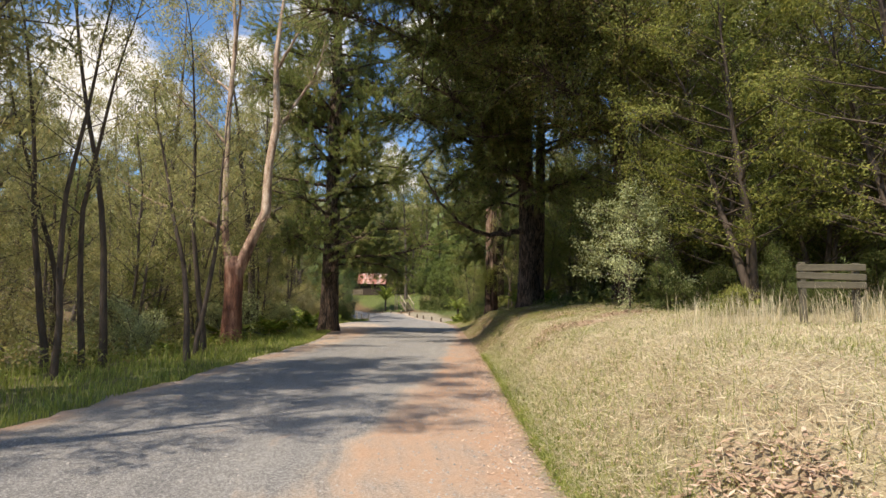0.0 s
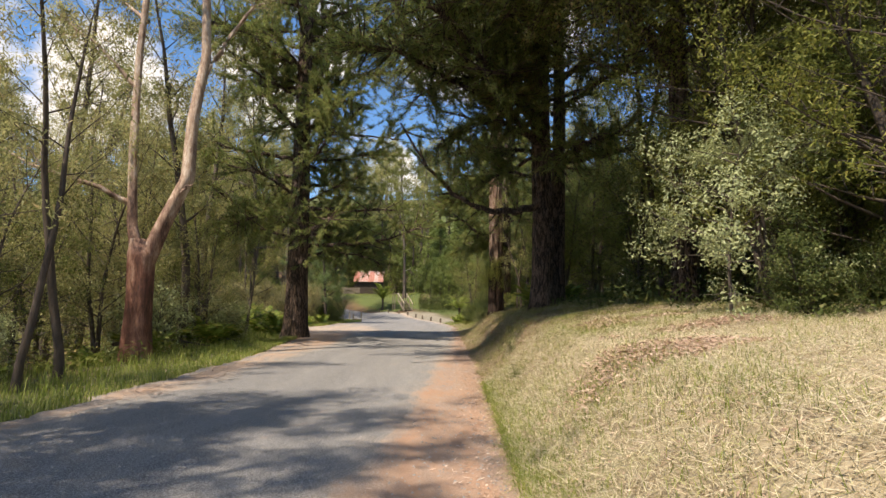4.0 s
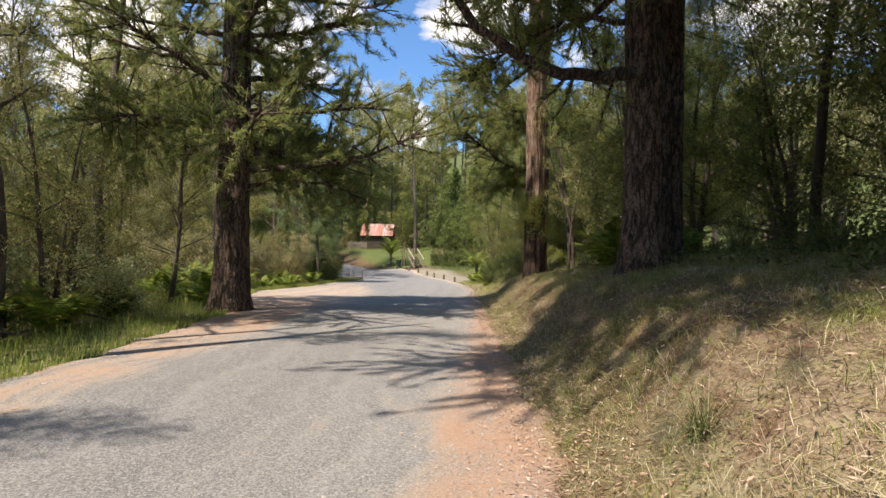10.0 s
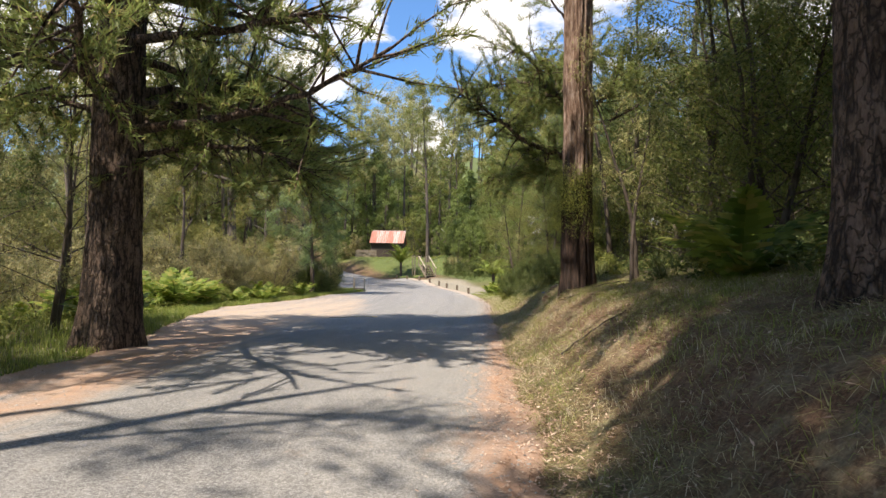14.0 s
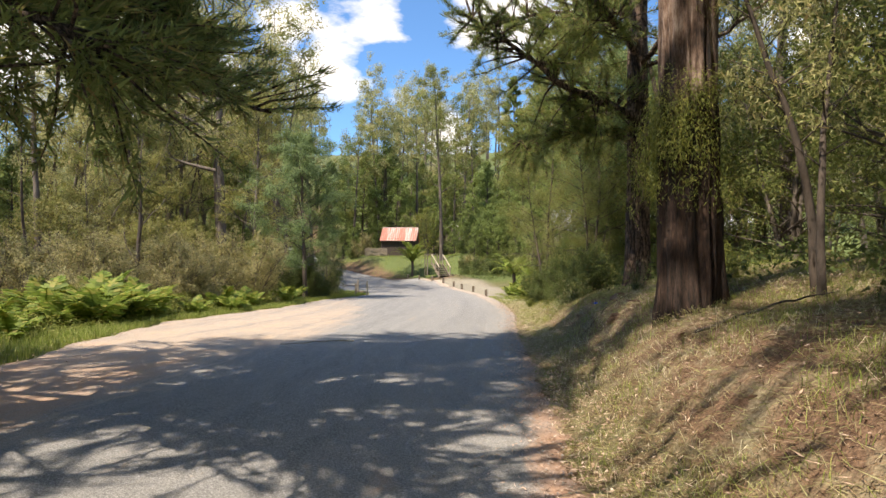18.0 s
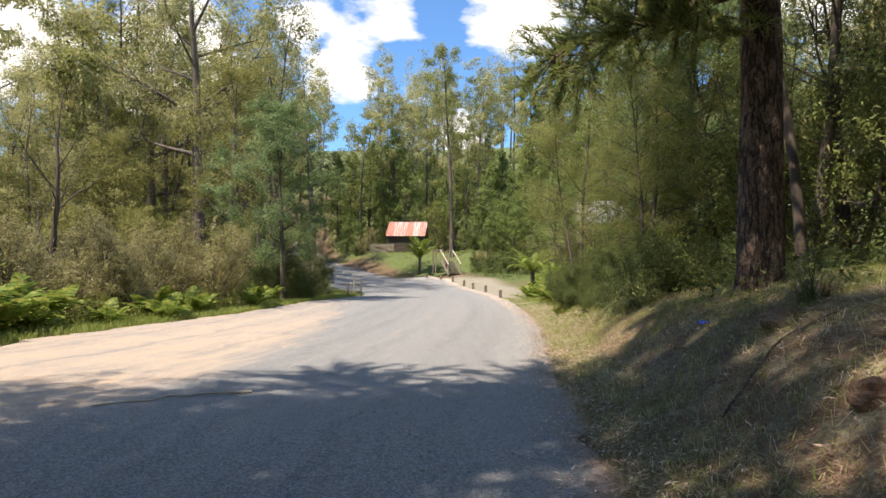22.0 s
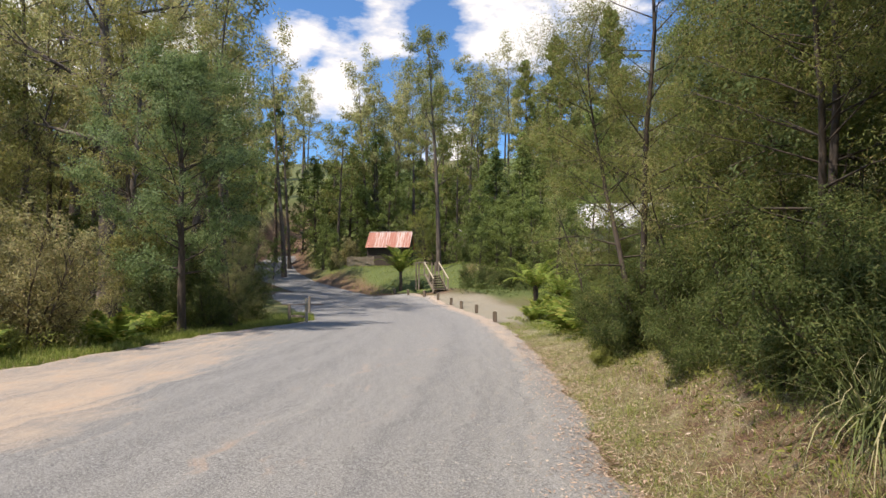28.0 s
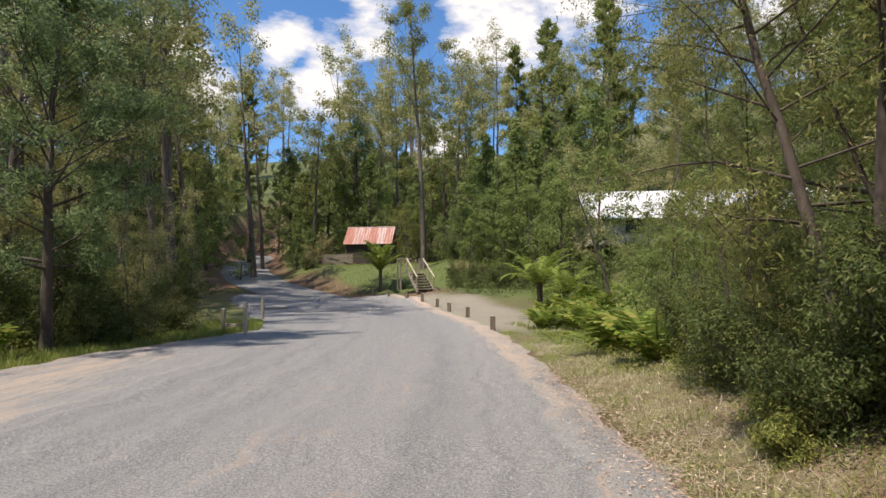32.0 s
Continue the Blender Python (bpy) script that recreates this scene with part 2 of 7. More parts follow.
BARK_PINE = make_furrowed_bark("furrowed pine bark", (0.02, 0.012, 0.008), (0.07, 0.042, 0.029), (0.32, 0.225, 0.17), 9.0, 0.24)
def make_stringy_bark():
    """Pale fibrous strips above, dark red-brown rough bark on the lowest metres."""
    m, nt, bsdf = material("stringy bark")
    broad, fibre = noise_node(nt, 8, 6, 0.65, (1, 1, 0.22)), noise_node(nt, 34, 5, 0.75, (1, 1, 0.16))
    fac = math_node(nt, "ADD", math_node(nt, "MULTIPLY", broad, 0.5), math_node(nt, "MULTIPLY", fibre, 0.5))
    pale = ramp_node(nt, fac, [(0.38, (0.04, 0.024, 0.017)), (0.48, (0.19, 0.115, 0.08)), (0.64, (0.50, 0.395, 0.325))])
    foot = ramp_node(nt, fac, [(0.42, (0.010, 0.007, 0.005)), (0.52, (0.05, 0.029, 0.021)), (0.66, (0.13, 0.078, 0.056))])
    co, sep = nt.nodes.new("ShaderNodeTexCoord"), nt.nodes.new("ShaderNodeSeparateXYZ")
    nt.links.new(co.outputs["Object"], sep.inputs[0])
    high = math_node(nt, "MULTIPLY", math_node(nt, "SUBTRACT", sep.outputs["Z"], 2.1), 0.8)
    high = math_node(nt, "ADD", high, math_node(nt, "MULTIPLY", math_node(nt, "SUBTRACT", broad, 0.5), 3.0), True)
    nt.links.new(mix_node(nt, high, foot, pale), bsdf.inputs["Base Color"])
    bsdf.inputs["Roughness"].default_value = 0.95
    bump_node(nt, bsdf, fac, 1.0, 0.05)
    return m


BARK_STRINGY = make_stringy_bark()


def make_gum_bark():
    """Red-brown stocking below, smooth cream limbs above, with ragged streaks between."""
    m, nt, bsdf = material("peeling gum bark")
    broad, fine = noise_node(nt, 4.0, 6, 0.65, (1, 1, 0.25)), noise_node(nt, 34, 4, 0.7, (1, 1, 0.2))
    fac = math_node(nt, "ADD", math_node(nt, "MULTIPLY", broad, 0.65), math_node(nt, "MULTIPLY", fine, 0.35))
    red = ramp_node(nt, fac, [(0.36, (0.03, 0.013, 0.009)), (0.5, (0.15, 0.06, 0.04)), (0.64, (0.36, 0.18, 0.12))])
    cream = ramp_node(nt, fac, [(0.38, (0.13, 0.08, 0.06)), (0.5, (0.40, 0.285, 0.21)), (0.63, (0.66, 0.575, 0.48))])
    co, sep = nt.nodes.new("ShaderNodeTexCoord"), nt.nodes.new("ShaderNodeSeparateXYZ")
    nt.links.new(co.outputs["Object"], sep.inputs[0])
    high = math_node(nt, "MULTIPLY", math_node(nt, "SUBTRACT", sep.outputs["Z"], 2.3), 0.45)
    high = math_node(nt, "ADD", high, math_node(nt, "MULTIPLY", math_node(nt, "SUBTRACT", broad, 0.5), 1.6), True)
    nt.links.new(mix_node(nt, high, red, cream), bsdf.inputs["Base Color"])
    bsdf.inputs["Roughness"].default_value = 0.75
    bump_node(nt, bsdf, fac, 0.4, 0.012)
    return m


BARK_GUM = make_gum_bark()
BARK_GREY = surface("grey bark", [(0.3, (0.035, 0.027, 0.022)), (0.5, (0.10, 0.08, 0.065)), (0.75, (0.28, 0.235, 0.195))], 6, 0.9, 0.6, 0.02, 40, (1, 1, 0.2))
BARK_DARK = surface("dark wattle bark", [(0.3, (0.03, 0.024, 0.02)), (0.7, (0.13, 0.10, 0.08))], 8, 0.92, 0.6, 0.015, 40, (1, 1, 0.25))
LEAF_GUM = foliage("gum leaves", (0.08, 0.105, 0.028), (0.36, 0.40, 0.12), (0.40, 0.27, 0.13))
LEAF_GREY = foliage("grey green leaves", (0.11, 0.12, 0.045), (0.46, 0.455, 0.20), (0.42, 0.30, 0.16), gain=1.12)
LEAF_BRIGHT = foliage("bright green leaves", (0.08, 0.115, 0.024), (0.35, 0.385, 0.10), (0.46, 0.42, 0.12))
LEAF_WATTLE = foliage("feathery wattle leaves", (0.065, 0.10, 0.026), (0.31, 0.39, 0.12), None)
LEAF_BLUE = foliage("blue green wattle leaves", (0.05, 0.085, 0.03), (0.28, 0.375, 0.16), None, gain=0.95)
LEAF_OCHRE = foliage("yellow green leaves", (0.12, 0.135, 0.035), (0.38, 0.38, 0.12), (0.44, 0.34, 0.14), 0.4)
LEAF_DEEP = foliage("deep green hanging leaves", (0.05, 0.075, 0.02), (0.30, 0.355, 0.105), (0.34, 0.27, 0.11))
LEAF_OLIVE = foliage("pale shrub leaves", (0.14, 0.18, 0.07), (0.50, 0.55, 0.29), None, 0.3, 0.4, 1.0)
LEAF_DARK = foliage("dark shrub leaves", (0.045, 0.07, 0.022), (0.19, 0.25, 0.08), (0.24, 0.22, 0.08))
LEAF_TEA = foliage("tea tree leaves", (0.16, 0.15, 0.065), (0.44, 0.41, 0.19), (0.42, 0.30, 0.17), gain=1.05)
NEEDLE = foliage("pine needles", (0.07, 0.10, 0.028), (0.32, 0.385, 0.125), (0.38, 0.25, 0.11), 0.52, 0.5, 1.0)
FERN = foliage("fern fronds", (0.075, 0.135, 0.02), (0.29, 0.385, 0.07), (0.40, 0.33, 0.10), 0.4)
GRASS_DRY = foliage("dry grass", (0.42, 0.35, 0.23), (0.80, 0.725, 0.54), (0.42, 0.42, 0.19), 0.35, 0.6, 1.0)
GRASS_GREEN = foliage("green grass", (0.10, 0.15, 0.025), (0.34, 0.41, 0.10), (0.55, 0.50, 0.22), 0.45, 0.5, 1.0)
THATCH = foliage("matted bank grass", (0.11, 0.085, 0.045), (0.42, 0.38, 0.20), (0.20, 0.26, 0.075), 0.3, 0.7, 1.0)
LITTER = foliage("fallen leaves", (0.33, 0.22, 0.155), (0.58, 0.42, 0.32), (0.74, 0.62, 0.51), 0.15, 0.7, 1.0)


# ---- plan ----
def lerp(y, ys, vs):
    return np.interp(y, ys, vs)


def smooth(x):
    x = np.clip(x, 0, 1)
    return x * x * (3 - 2 * x)


def road_z(y):
    return lerp(y, [-20, 0, 22, 35, 40, 50, 60, 72, 77, 80, 85, 92, 100], [0.1, 0.1, 0.12, 0.1, -0.05, -0.16, -0.2, -0.16, 0.0, 0.2, 0.6, 1.1, 1.7])


def right_edge(y):
    return lerp(y, [-20, 5, 12, 20, 39, 46, 51, 56, 60, 64, 70, 76, 81, 85, 88, 91], [0.3, 0.4, 0.6, 0.7, 0.75, 0.95, 0.8, 0.45, 0.05, -0.5, -1.8, -3.4, -5.0, -7.2, -9.6, -12.5])


def left_edge(y):
    return lerp(y, [-20, 5, 20, 24, 29, 34.6, 41, 49, 56, 62.9, 66, 70, 76, 82, 91], [-4.7, -4.7, -4.75, -5.2, -5.8, -7.6, -9.5, -8.95, -9.2, -8.1, -9.2, -11.3, -14.4, -18, -20])


SIDE = np.array([(-8.0, 74.0, -0.1), (-12.0, 82.0, 0.25), (-17.0, 89.0, 0.85), (-22.0, 96.0, 1.6), (-27.5, 106.0, 2.7), (-33.0, 119.0, 4.1), (-37.0, 135.0, 6.0), (-42.0, 160.0, 9.0)])


def side_distance(x, y):
    """Distance to the far road's centre line, and its height there."""
    best, height = np.full(np.shape(x), 1e9), np.zeros(np.shape(x))
    for a, b in zip(SIDE[:-1], SIDE[1:]):
        d = b[:2] - a[:2]
        t = np.clip(((x - a[0]) * d[0] + (y - a[1]) * d[1]) / (d @ d), 0, 1)
        far = np.hypot(x - a[0] - t * d[0], y - a[1] - t * d[1])
        height = np.where(far < best, a[2] + t * (b[2] - a[2]), height)
        best = np.minimum(best, far)
    return best, height


def lumps(x, y):
    return 0.5 * np.sin(1.7 * x + 0.6 * y) * np.sin(1.1 * y - 0.4 * x + 1) + 0.5 * np.sin(3.1 * x - 1.2 * y + 2) * np.sin(2.3 * y + 0.7)


def ground_z(x, y):
    x, y = np.asarray(x, float), np.asarray(y, float)
    z = road_z(y)
    d = x - right_edge(y)
    rise = lerp(y, [0, 5, 32, 37, 43, 48, 53, 58, 62], [0.72, 0.85, 0.88, 0.52, 0.5, 0.42, 0.2, 0.06, 0.0])
    slope = lerp(y, [0, 10, 16, 23, 31, 37, 42, 48, 56, 62], [0.16, 0.16, 0.3, 0.42, 0.32, 0.6, 0.45, 0.25, 0.08, 0.0])
    bank = rise * smooth(d / lerp(y, [16, 31, 37, 44, 50], [1.25, 1.5, 2.0, 1.9, 1.4])) + slope * 2.4 * (1 - np.exp(-np.maximum(d - 0.9, 0) / 2.4))
    pad = 3.4 * smooth((y - 62) / 22) * smooth((x - 4) / 7) * smooth((130 - y) / 30)
    pad = pad + 0.25 * np.clip(d - 24, 0, 120)
    z = z + np.where(d > 0, bank + pad, 0)
    e = left_edge(y) - x
    drop = -0.02 * np.minimum(e, 3) - 0.14 * np.clip(e - 2.5, 0, 6) + 0.30 * np.clip(e - 20, 0, 120)
    z = z + np.where((e > 0) & (y < 92), drop, 0)
    lawn = smooth((y - 84.5 + 0.35 * np.minimum(x + 6, 0)) / 8.5) * 1.6 + 0.4 * smooth((x + 6.5) / 2.5) * smooth((y - 78) / 5) * smooth((8 - x) / 6)
    hill = 0.34 * np.clip(y - 108, 0, 120) + 0.1 * np.clip(y - 228, 0, 300)
    far, height = side_distance(x, y)
    up = z + np.where(y > 77, lawn, 0) + hill
    w = np.where(y > 72, smooth((far - 2.7) / 3.2), 1)
    up = np.where((y > 76) & (far < 6.2), w * up + (1 - w) * height, up)
    off = np.minimum(np.maximum(d, e), far - 2.6)
    return up + np.where(off > 0.1, 0.06 * lumps(x, y) * np.clip(off, 0, 1), 0)


def gz(x, y):
    return float(ground_z(x, y))


def mesh_np(name, verts, faces, mat, attrs=None, smooth_faces=False):
    me = bpy.data.meshes.new(name)
    me.from_pydata(np.asarray(verts, float), [], np.asarray(faces).tolist() if not isinstance(faces, list) else faces)
    me.materials.append(mat)
    for key, values in (attrs or {}).items():
        me.attributes.new(key, "FLOAT", "POINT").data.foreach_set("value", np.asarray(values, np.float32))
    if smooth_faces:
        me.polygons.foreach_set("use_smooth", [True] * len(me.polygons))
    me.update()
    return me


def thing(name, x, y, z, label, category, group="", kind="", turn=0.0):
    ob = new(name)
    ob.matrix_basis = pose(x, y, z, 0, 0, turn)
    return tagged(ob, label, category, group, kind)


def part(name, data, mat, parent, label=""):
    """Link a bmesh or a mesh as one object under a thing or a part."""
    if isinstance(data, bmesh.types.BMesh):
        me = bpy.data.meshes.new(name)
        data.to_mesh(me)
        data.free()
        me.materials.append(mat)
        data = me
    ob = new(name, data)
    ob.parent = parent
    return tagged(ob, label)


def grid_faces(rows, cols):
    a = (np.arange(rows - 1)[:, None] * cols + np.arange(cols - 1)[None]).ravel()
    return np.stack([a, a + 1, a + cols + 1, a + cols], 1)


def build_ground():
    xs = np.r_[np.linspace(-900, -60, 14), np.linspace(-56, -14, 30), np.arange(-13.5, 9, 0.22), np.linspace(9.5, 60, 40), np.linspace(70, 900, 14)]
    ys = np.r_[np.linspace(-500, -20, 10), np.linspace(-16, -4, 12), np.arange(-3.5, 62, 0.25), np.linspace(62.5, 130, 110), np.linspace(135, 1200, 30)]
    X, Y = np.meshgrid(xs, ys)
    Z = ground_z(X, Y)
    d, e = X - right_edge(Y), left_edge(Y) - X
    lush = 0.75 * np.exp(-np.maximum(e, 0) / 3.0) * (e > -0.2) + 0.35 * np.exp(-((d - 0.35) / 0.4) ** 2)
    lush = lush + np.where(e > 0, 0.25, 0) + np.where((Y > 98) | (X > 9), 0.6, 0) + 0.5 * smooth((Y - 79) / 3) * smooth((X + 4.5) / 1) * smooth((7 - X) / 2) + 0.6 * smooth((Y - 62) / 3) * smooth((d - 3.2) / 1.2) * smooth((88 - Y) / 3) + 0.75 * smooth((Y - 49) / 5) * smooth((d - 0.5) / 0.6) * smooth((66 - Y) / 4) + np.where((Y > 85) & (Y < 103) & (X > -21) & (X < -3.5), 1.0, 0)
    cut = side_distance(X, Y)[0]
    lush = lush - 1.0 * smooth((5.6 - cut) / 1.6) * smooth((Y - 80) / 3)
    straw = np.where(d > 0, lerp(Y, [-20, 14.5, 18.5, 24, 42, 50, 60, 66], [0.75, 0.7, 0.05, 0.12, 0.12, 0.38, 0.3, -0.2]) * smooth((9 - d) / 5), -0.4)
    straw = np.where((e > 0) | (Y > 66), -0.4, straw)
    bare = np.where((d > -0.3) & (d < 6.5), smooth((Y - 60) / 5) * smooth((83 - Y) / 3) * smooth((5.0 - d) / 2), 0)
    me = mesh_np("ground", np.stack([X, Y, Z], -1).reshape(-1, 3), grid_faces(len(ys), len(xs)), GROUND, {"lush": lush.ravel(), "straw": straw.ravel(), "bare": bare.ravel()}, True)
    tagged(new("ground", me), "uneven forest floor of leaf litter, straw and grass", "ground", kind="structure")


def build_roads():
    ys, us = np.arange(-8, 85.1, 0.3), np.linspace(0, 1, 56)
    Y, U = np.meshgrid(ys, us, indexing="ij")
    wob = 0.10 * np.sin(2.1 * Y) + 0.07 * np.sin(5.3 * Y + 1) + 0.05 * np.sin(11.0 * Y)
    l, r = left_edge(Y) - 0.12 + wob, right_edge(Y) + 0.12 + 0.8 * wob
    X = l + (r - l) * U
    Z = ground_z(X, Y) + 0.035 - 0.05 * (smooth((0.02 - U) / 0.02) + smooth((U - 0.98) / 0.02))
    tar_r = lerp(Y, [-8, 4, 6.5, 11.5, 22, 30, 36, 46, 90], [-2.0, -1.65, -1.3, -0.8, -0.2, 0.15, 0.45, 0.72, 0.9])
    tar_l = lerp(Y, [-8, 10, 17, 25, 29, 33, 37, 44, 52, 60, 70, 90], [-4.25, -4.1, -3.6, -3.3, -3.75, -4.0, -3.6, -4.2, -6.0, -7.6, -13, -30])
    tar_r = np.minimum(tar_r, right_edge(Y) - lerp(Y, [44, 50, 56, 80], [0.1, 0.45, 0.85, 0.9]))
    over_r, over_l = X - tar_r, tar_l - X
    sand = np.clip(smooth((over_r + 0.35) / 0.9) * lerp(Y, [0, 20, 30, 40, 50, 58], [1, 0.75, 0.5, 0.3, 0.7, 0.95]), 0, 1) - 0.3
    pull = smooth((over_l + 0.7) / 1.6) * lerp(Y, [0, 28, 33, 45, 58, 66], [0.65, 0.8, 1.0, 0.9, 0.45, 0.1])
    sand = np.maximum(sand, pull * 1.0 - 0.3)
    earth = np.maximum(smooth((over_r - 0.02) / 0.5) * lerp(Y, [0, 8, 40, 48, 54], [0.35, 0.85, 0.9, 0.4, 0.1]), smooth((over_l - 0.1) / 0.5) * lerp(Y, [0, 22, 26, 32, 36], [0.5, 0.4, 0.8, 0.7, 0.12])) - 0.25
    dust = lerp(Y, [0, 8, 18, 32, 38, 46, 60, 80], [0.05, 0.12, 0.35, 0.45, 0.42, 0.36, 0.32, 0.25]) + 0.2 * smooth((over_r + 1.5) / 1.5)
    me = mesh_np("road", np.stack([X, Y, Z], -1).reshape(-1, 3), grid_faces(len(ys), len(us)), ROAD, {"sand": sand.ravel(), "earth": earth.ravel(), "dust": dust.ravel(), "across": (r - X).ravel(), "along": Y.ravel()}, True)
    tagged(new("road", me), "worn grey asphalt road with sandy dirt shoulders", "road", kind="structure")
    pts = []
    for a, b in zip(SIDE[:-1], SIDE[1:]):
        for t in np.linspace(0, 1, 14, endpoint=False):
            pts.append((*(a + t * (b - a)), *(b - a)[:2] / np.linalg.norm((b - a)[:2])))
    pts = np.array(pts)
    side = np.linspace(-2.6, 2.6, 14)
    X, Y = pts[:, None, 0] + side * pts[:, None, 4], pts[:, None, 1] - side * pts[:, None, 3]
    Z = ground_z(X, Y) + 0.06
    flat = np.zeros(X.size)
    me = mesh_np("road", np.stack([X, Y, Z], -1).reshape(-1, 3), grid_faces(len(pts), len(side)), ROAD, {"sand": flat - 0.6, "earth": flat - 0.6, "dust": flat + 0.05, "across": (0 * X + side).ravel(), "along": Y.ravel()}, True)
    tagged(new("road", me), "far stretch of grey asphalt road climbing into trees", "road", kind="structure")


build_ground()
build_roads()


# ---- growing things ----
UP = np.array([0.0, 0.0, 1.0])


def unit(v):
    return v / np.maximum(np.linalg.norm(v, axis=-1, keepdims=True), 1e-9)


class Wood:
    """Tapered limbs gathered into one mesh."""

    def __init__(self):
        self.v, self.f, self.n = [], [], 0

    def tube(self, pts, radii, sides=6):
        pts = np.asarray(pts, float)
        along = unit(np.gradient(pts, axis=0))
        ref = np.where(np.abs(along[:, 2:3]) > 0.9, np.array([[1.0, 0, 0]]), UP[None])
        a = unit(np.cross(along, ref))
        b = np.cross(along, a)
        th = np.linspace(0, 2 * np.pi, sides, endpoint=False)
        ring = pts[:, None] + np.asarray(radii, float)[:, None, None] * (np.cos(th)[None, :, None] * a[:, None] + np.sin(th)[None, :, None] * b[:, None])
        k = len(pts)
        i = np.arange(k - 1)[:, None] * sides + np.arange(sides)[None]
        j = np.arange(k - 1)[:, None] * sides + (np.arange(sides)[None] + 1) % sides
        self.f.append(np.stack([i, j, j + sides, i + sides], -1).reshape(-1, 4) + self.n)
        self.v.append(ring.reshape(-1, 3))
        self.n += k * sides

    def add(self, verts, faces):
        self.v.append(verts)
        self.f.append(faces + self.n)
        self.n += len(verts)

    def mesh(self, name, mat):
        return mesh_np(name, np.concatenate(self.v), np.concatenate(self.f), mat, None, True)


def curve(a, way, length, bend, n, rng, wander=0.12):
    """A limb from a, bending towards bend, with a little wander."""
    pts, d = [np.asarray(a, float)], unit(np.asarray(way, float))
    for _ in range(n):
        d = unit(d + np.asarray(bend) / n + rng.normal(0, wander, 3))
        pts.append(pts[-1] + d * length / n)
    return np.array(pts)


SHAPES = {
    "round": lambda f: np.sin(np.pi * (0.18 + 0.74 * f)) ** 0.8,
    "cone": lambda f: 1.05 - 0.9 * f,
    "high": lambda f: 0.55 + 0.6 * f * (1.25 - f),
    "even": lambda f: 1.0 - 0.35 * f,
}


def grow(seed, height, r0, base, limbs, reach, rise=(0.3, 0.9), bend=0.25, shape="round", subs=4, sides=8, wander=0.025, stems=1, lean=(0, 0), spread=0.0, wood=None, thick=0.42, twiggy=True, full=0.84):
    """Trunks, limbs and twigs. Returns the wood, and the twig ends with their directions."""
    rng = np.random.default_rng(seed)
    wood = wood or Wood()
    ends, ways = [], []
    for s in range(stems):
        az0 = rng.uniform(0, 6.28)
        tilt = np.array([math.cos(az0) * spread + lean[0], math.sin(az0) * spread + lean[1], 1.0])
        h = height * (1 if s == 0 else rng.uniform(0.65, 0.95))
        trunk = curve((0.12 * spread * math.cos(az0), 0.12 * spread * math.sin(az0), -0.25), tilt, h, (0, 0, 0.4 * spread), 12, rng, wander)
        rad = r0 * (1 - np.linspace(0, 1, 13) ** 1.1 * 0.93)
        rad[0] *= 1.35
        wood.tube(trunk, rad, sides)
        for i in range(limbs):
            f = (i + rng.uniform(0, 1)) / limbs
            g = (base + (0.97 - base) * f) * 12
            k = min(int(g), 11)
            a = trunk[k] + (trunk[k + 1] - trunk[k]) * (g - k)
            az = i * 2.4 + rng.uniform(-0.5, 0.5) + az0
            up = rise[0] + (rise[1] - rise[0]) * f + rng.uniform(-0.15, 0.15)
            length = reach * SHAPES[shape](f) * rng.uniform(0.7, 1.2)
            way = np.array([math.cos(az) * math.cos(up), math.sin(az) * math.cos(up), math.sin(up)])
            limb = curve(a, way, length, (0, 0, bend), 5, rng)
            r = max(rad[k] * thick * rng.uniform(0.6, 1.0), 0.012)
            wood.tube(limb[[0, 2, 3, 5]], r * np.array([1, 0.65, 0.48, 0.2]), 4)
            ends.append(limb[-1])
            ways.append(unit(limb[-1] - limb[-2]))
            for _ in range(subs):
                t = rng.uniform(0.3, 1.0) * 5
                k2 = min(int(t), 4)
                b = limb[k2] + (limb[k2 + 1] - limb[k2]) * (t - k2)
                w2 = unit(limb[k2 + 1] - limb[k2] + rng.normal(0, 0.28, 3) * length * 0.35)
                twig = curve(b, w2 + rng.normal(0, 0.5, 3), length * rng.uniform(0.22, 0.45), (0, 0, bend * 0.5), 3, rng)
                if twiggy:
                    wood.tube(twig[[0, 3]], r * np.array([0.32, 0.08]), 3)
                if rng.random() < full:
                    ends += [twig[-1], twig[2], 0.5 * (twig[1] + twig[2])]
                    ways += [unit(twig[-1] - twig[-2])] * 3
    return wood, np.array(ends), np.array(ways)


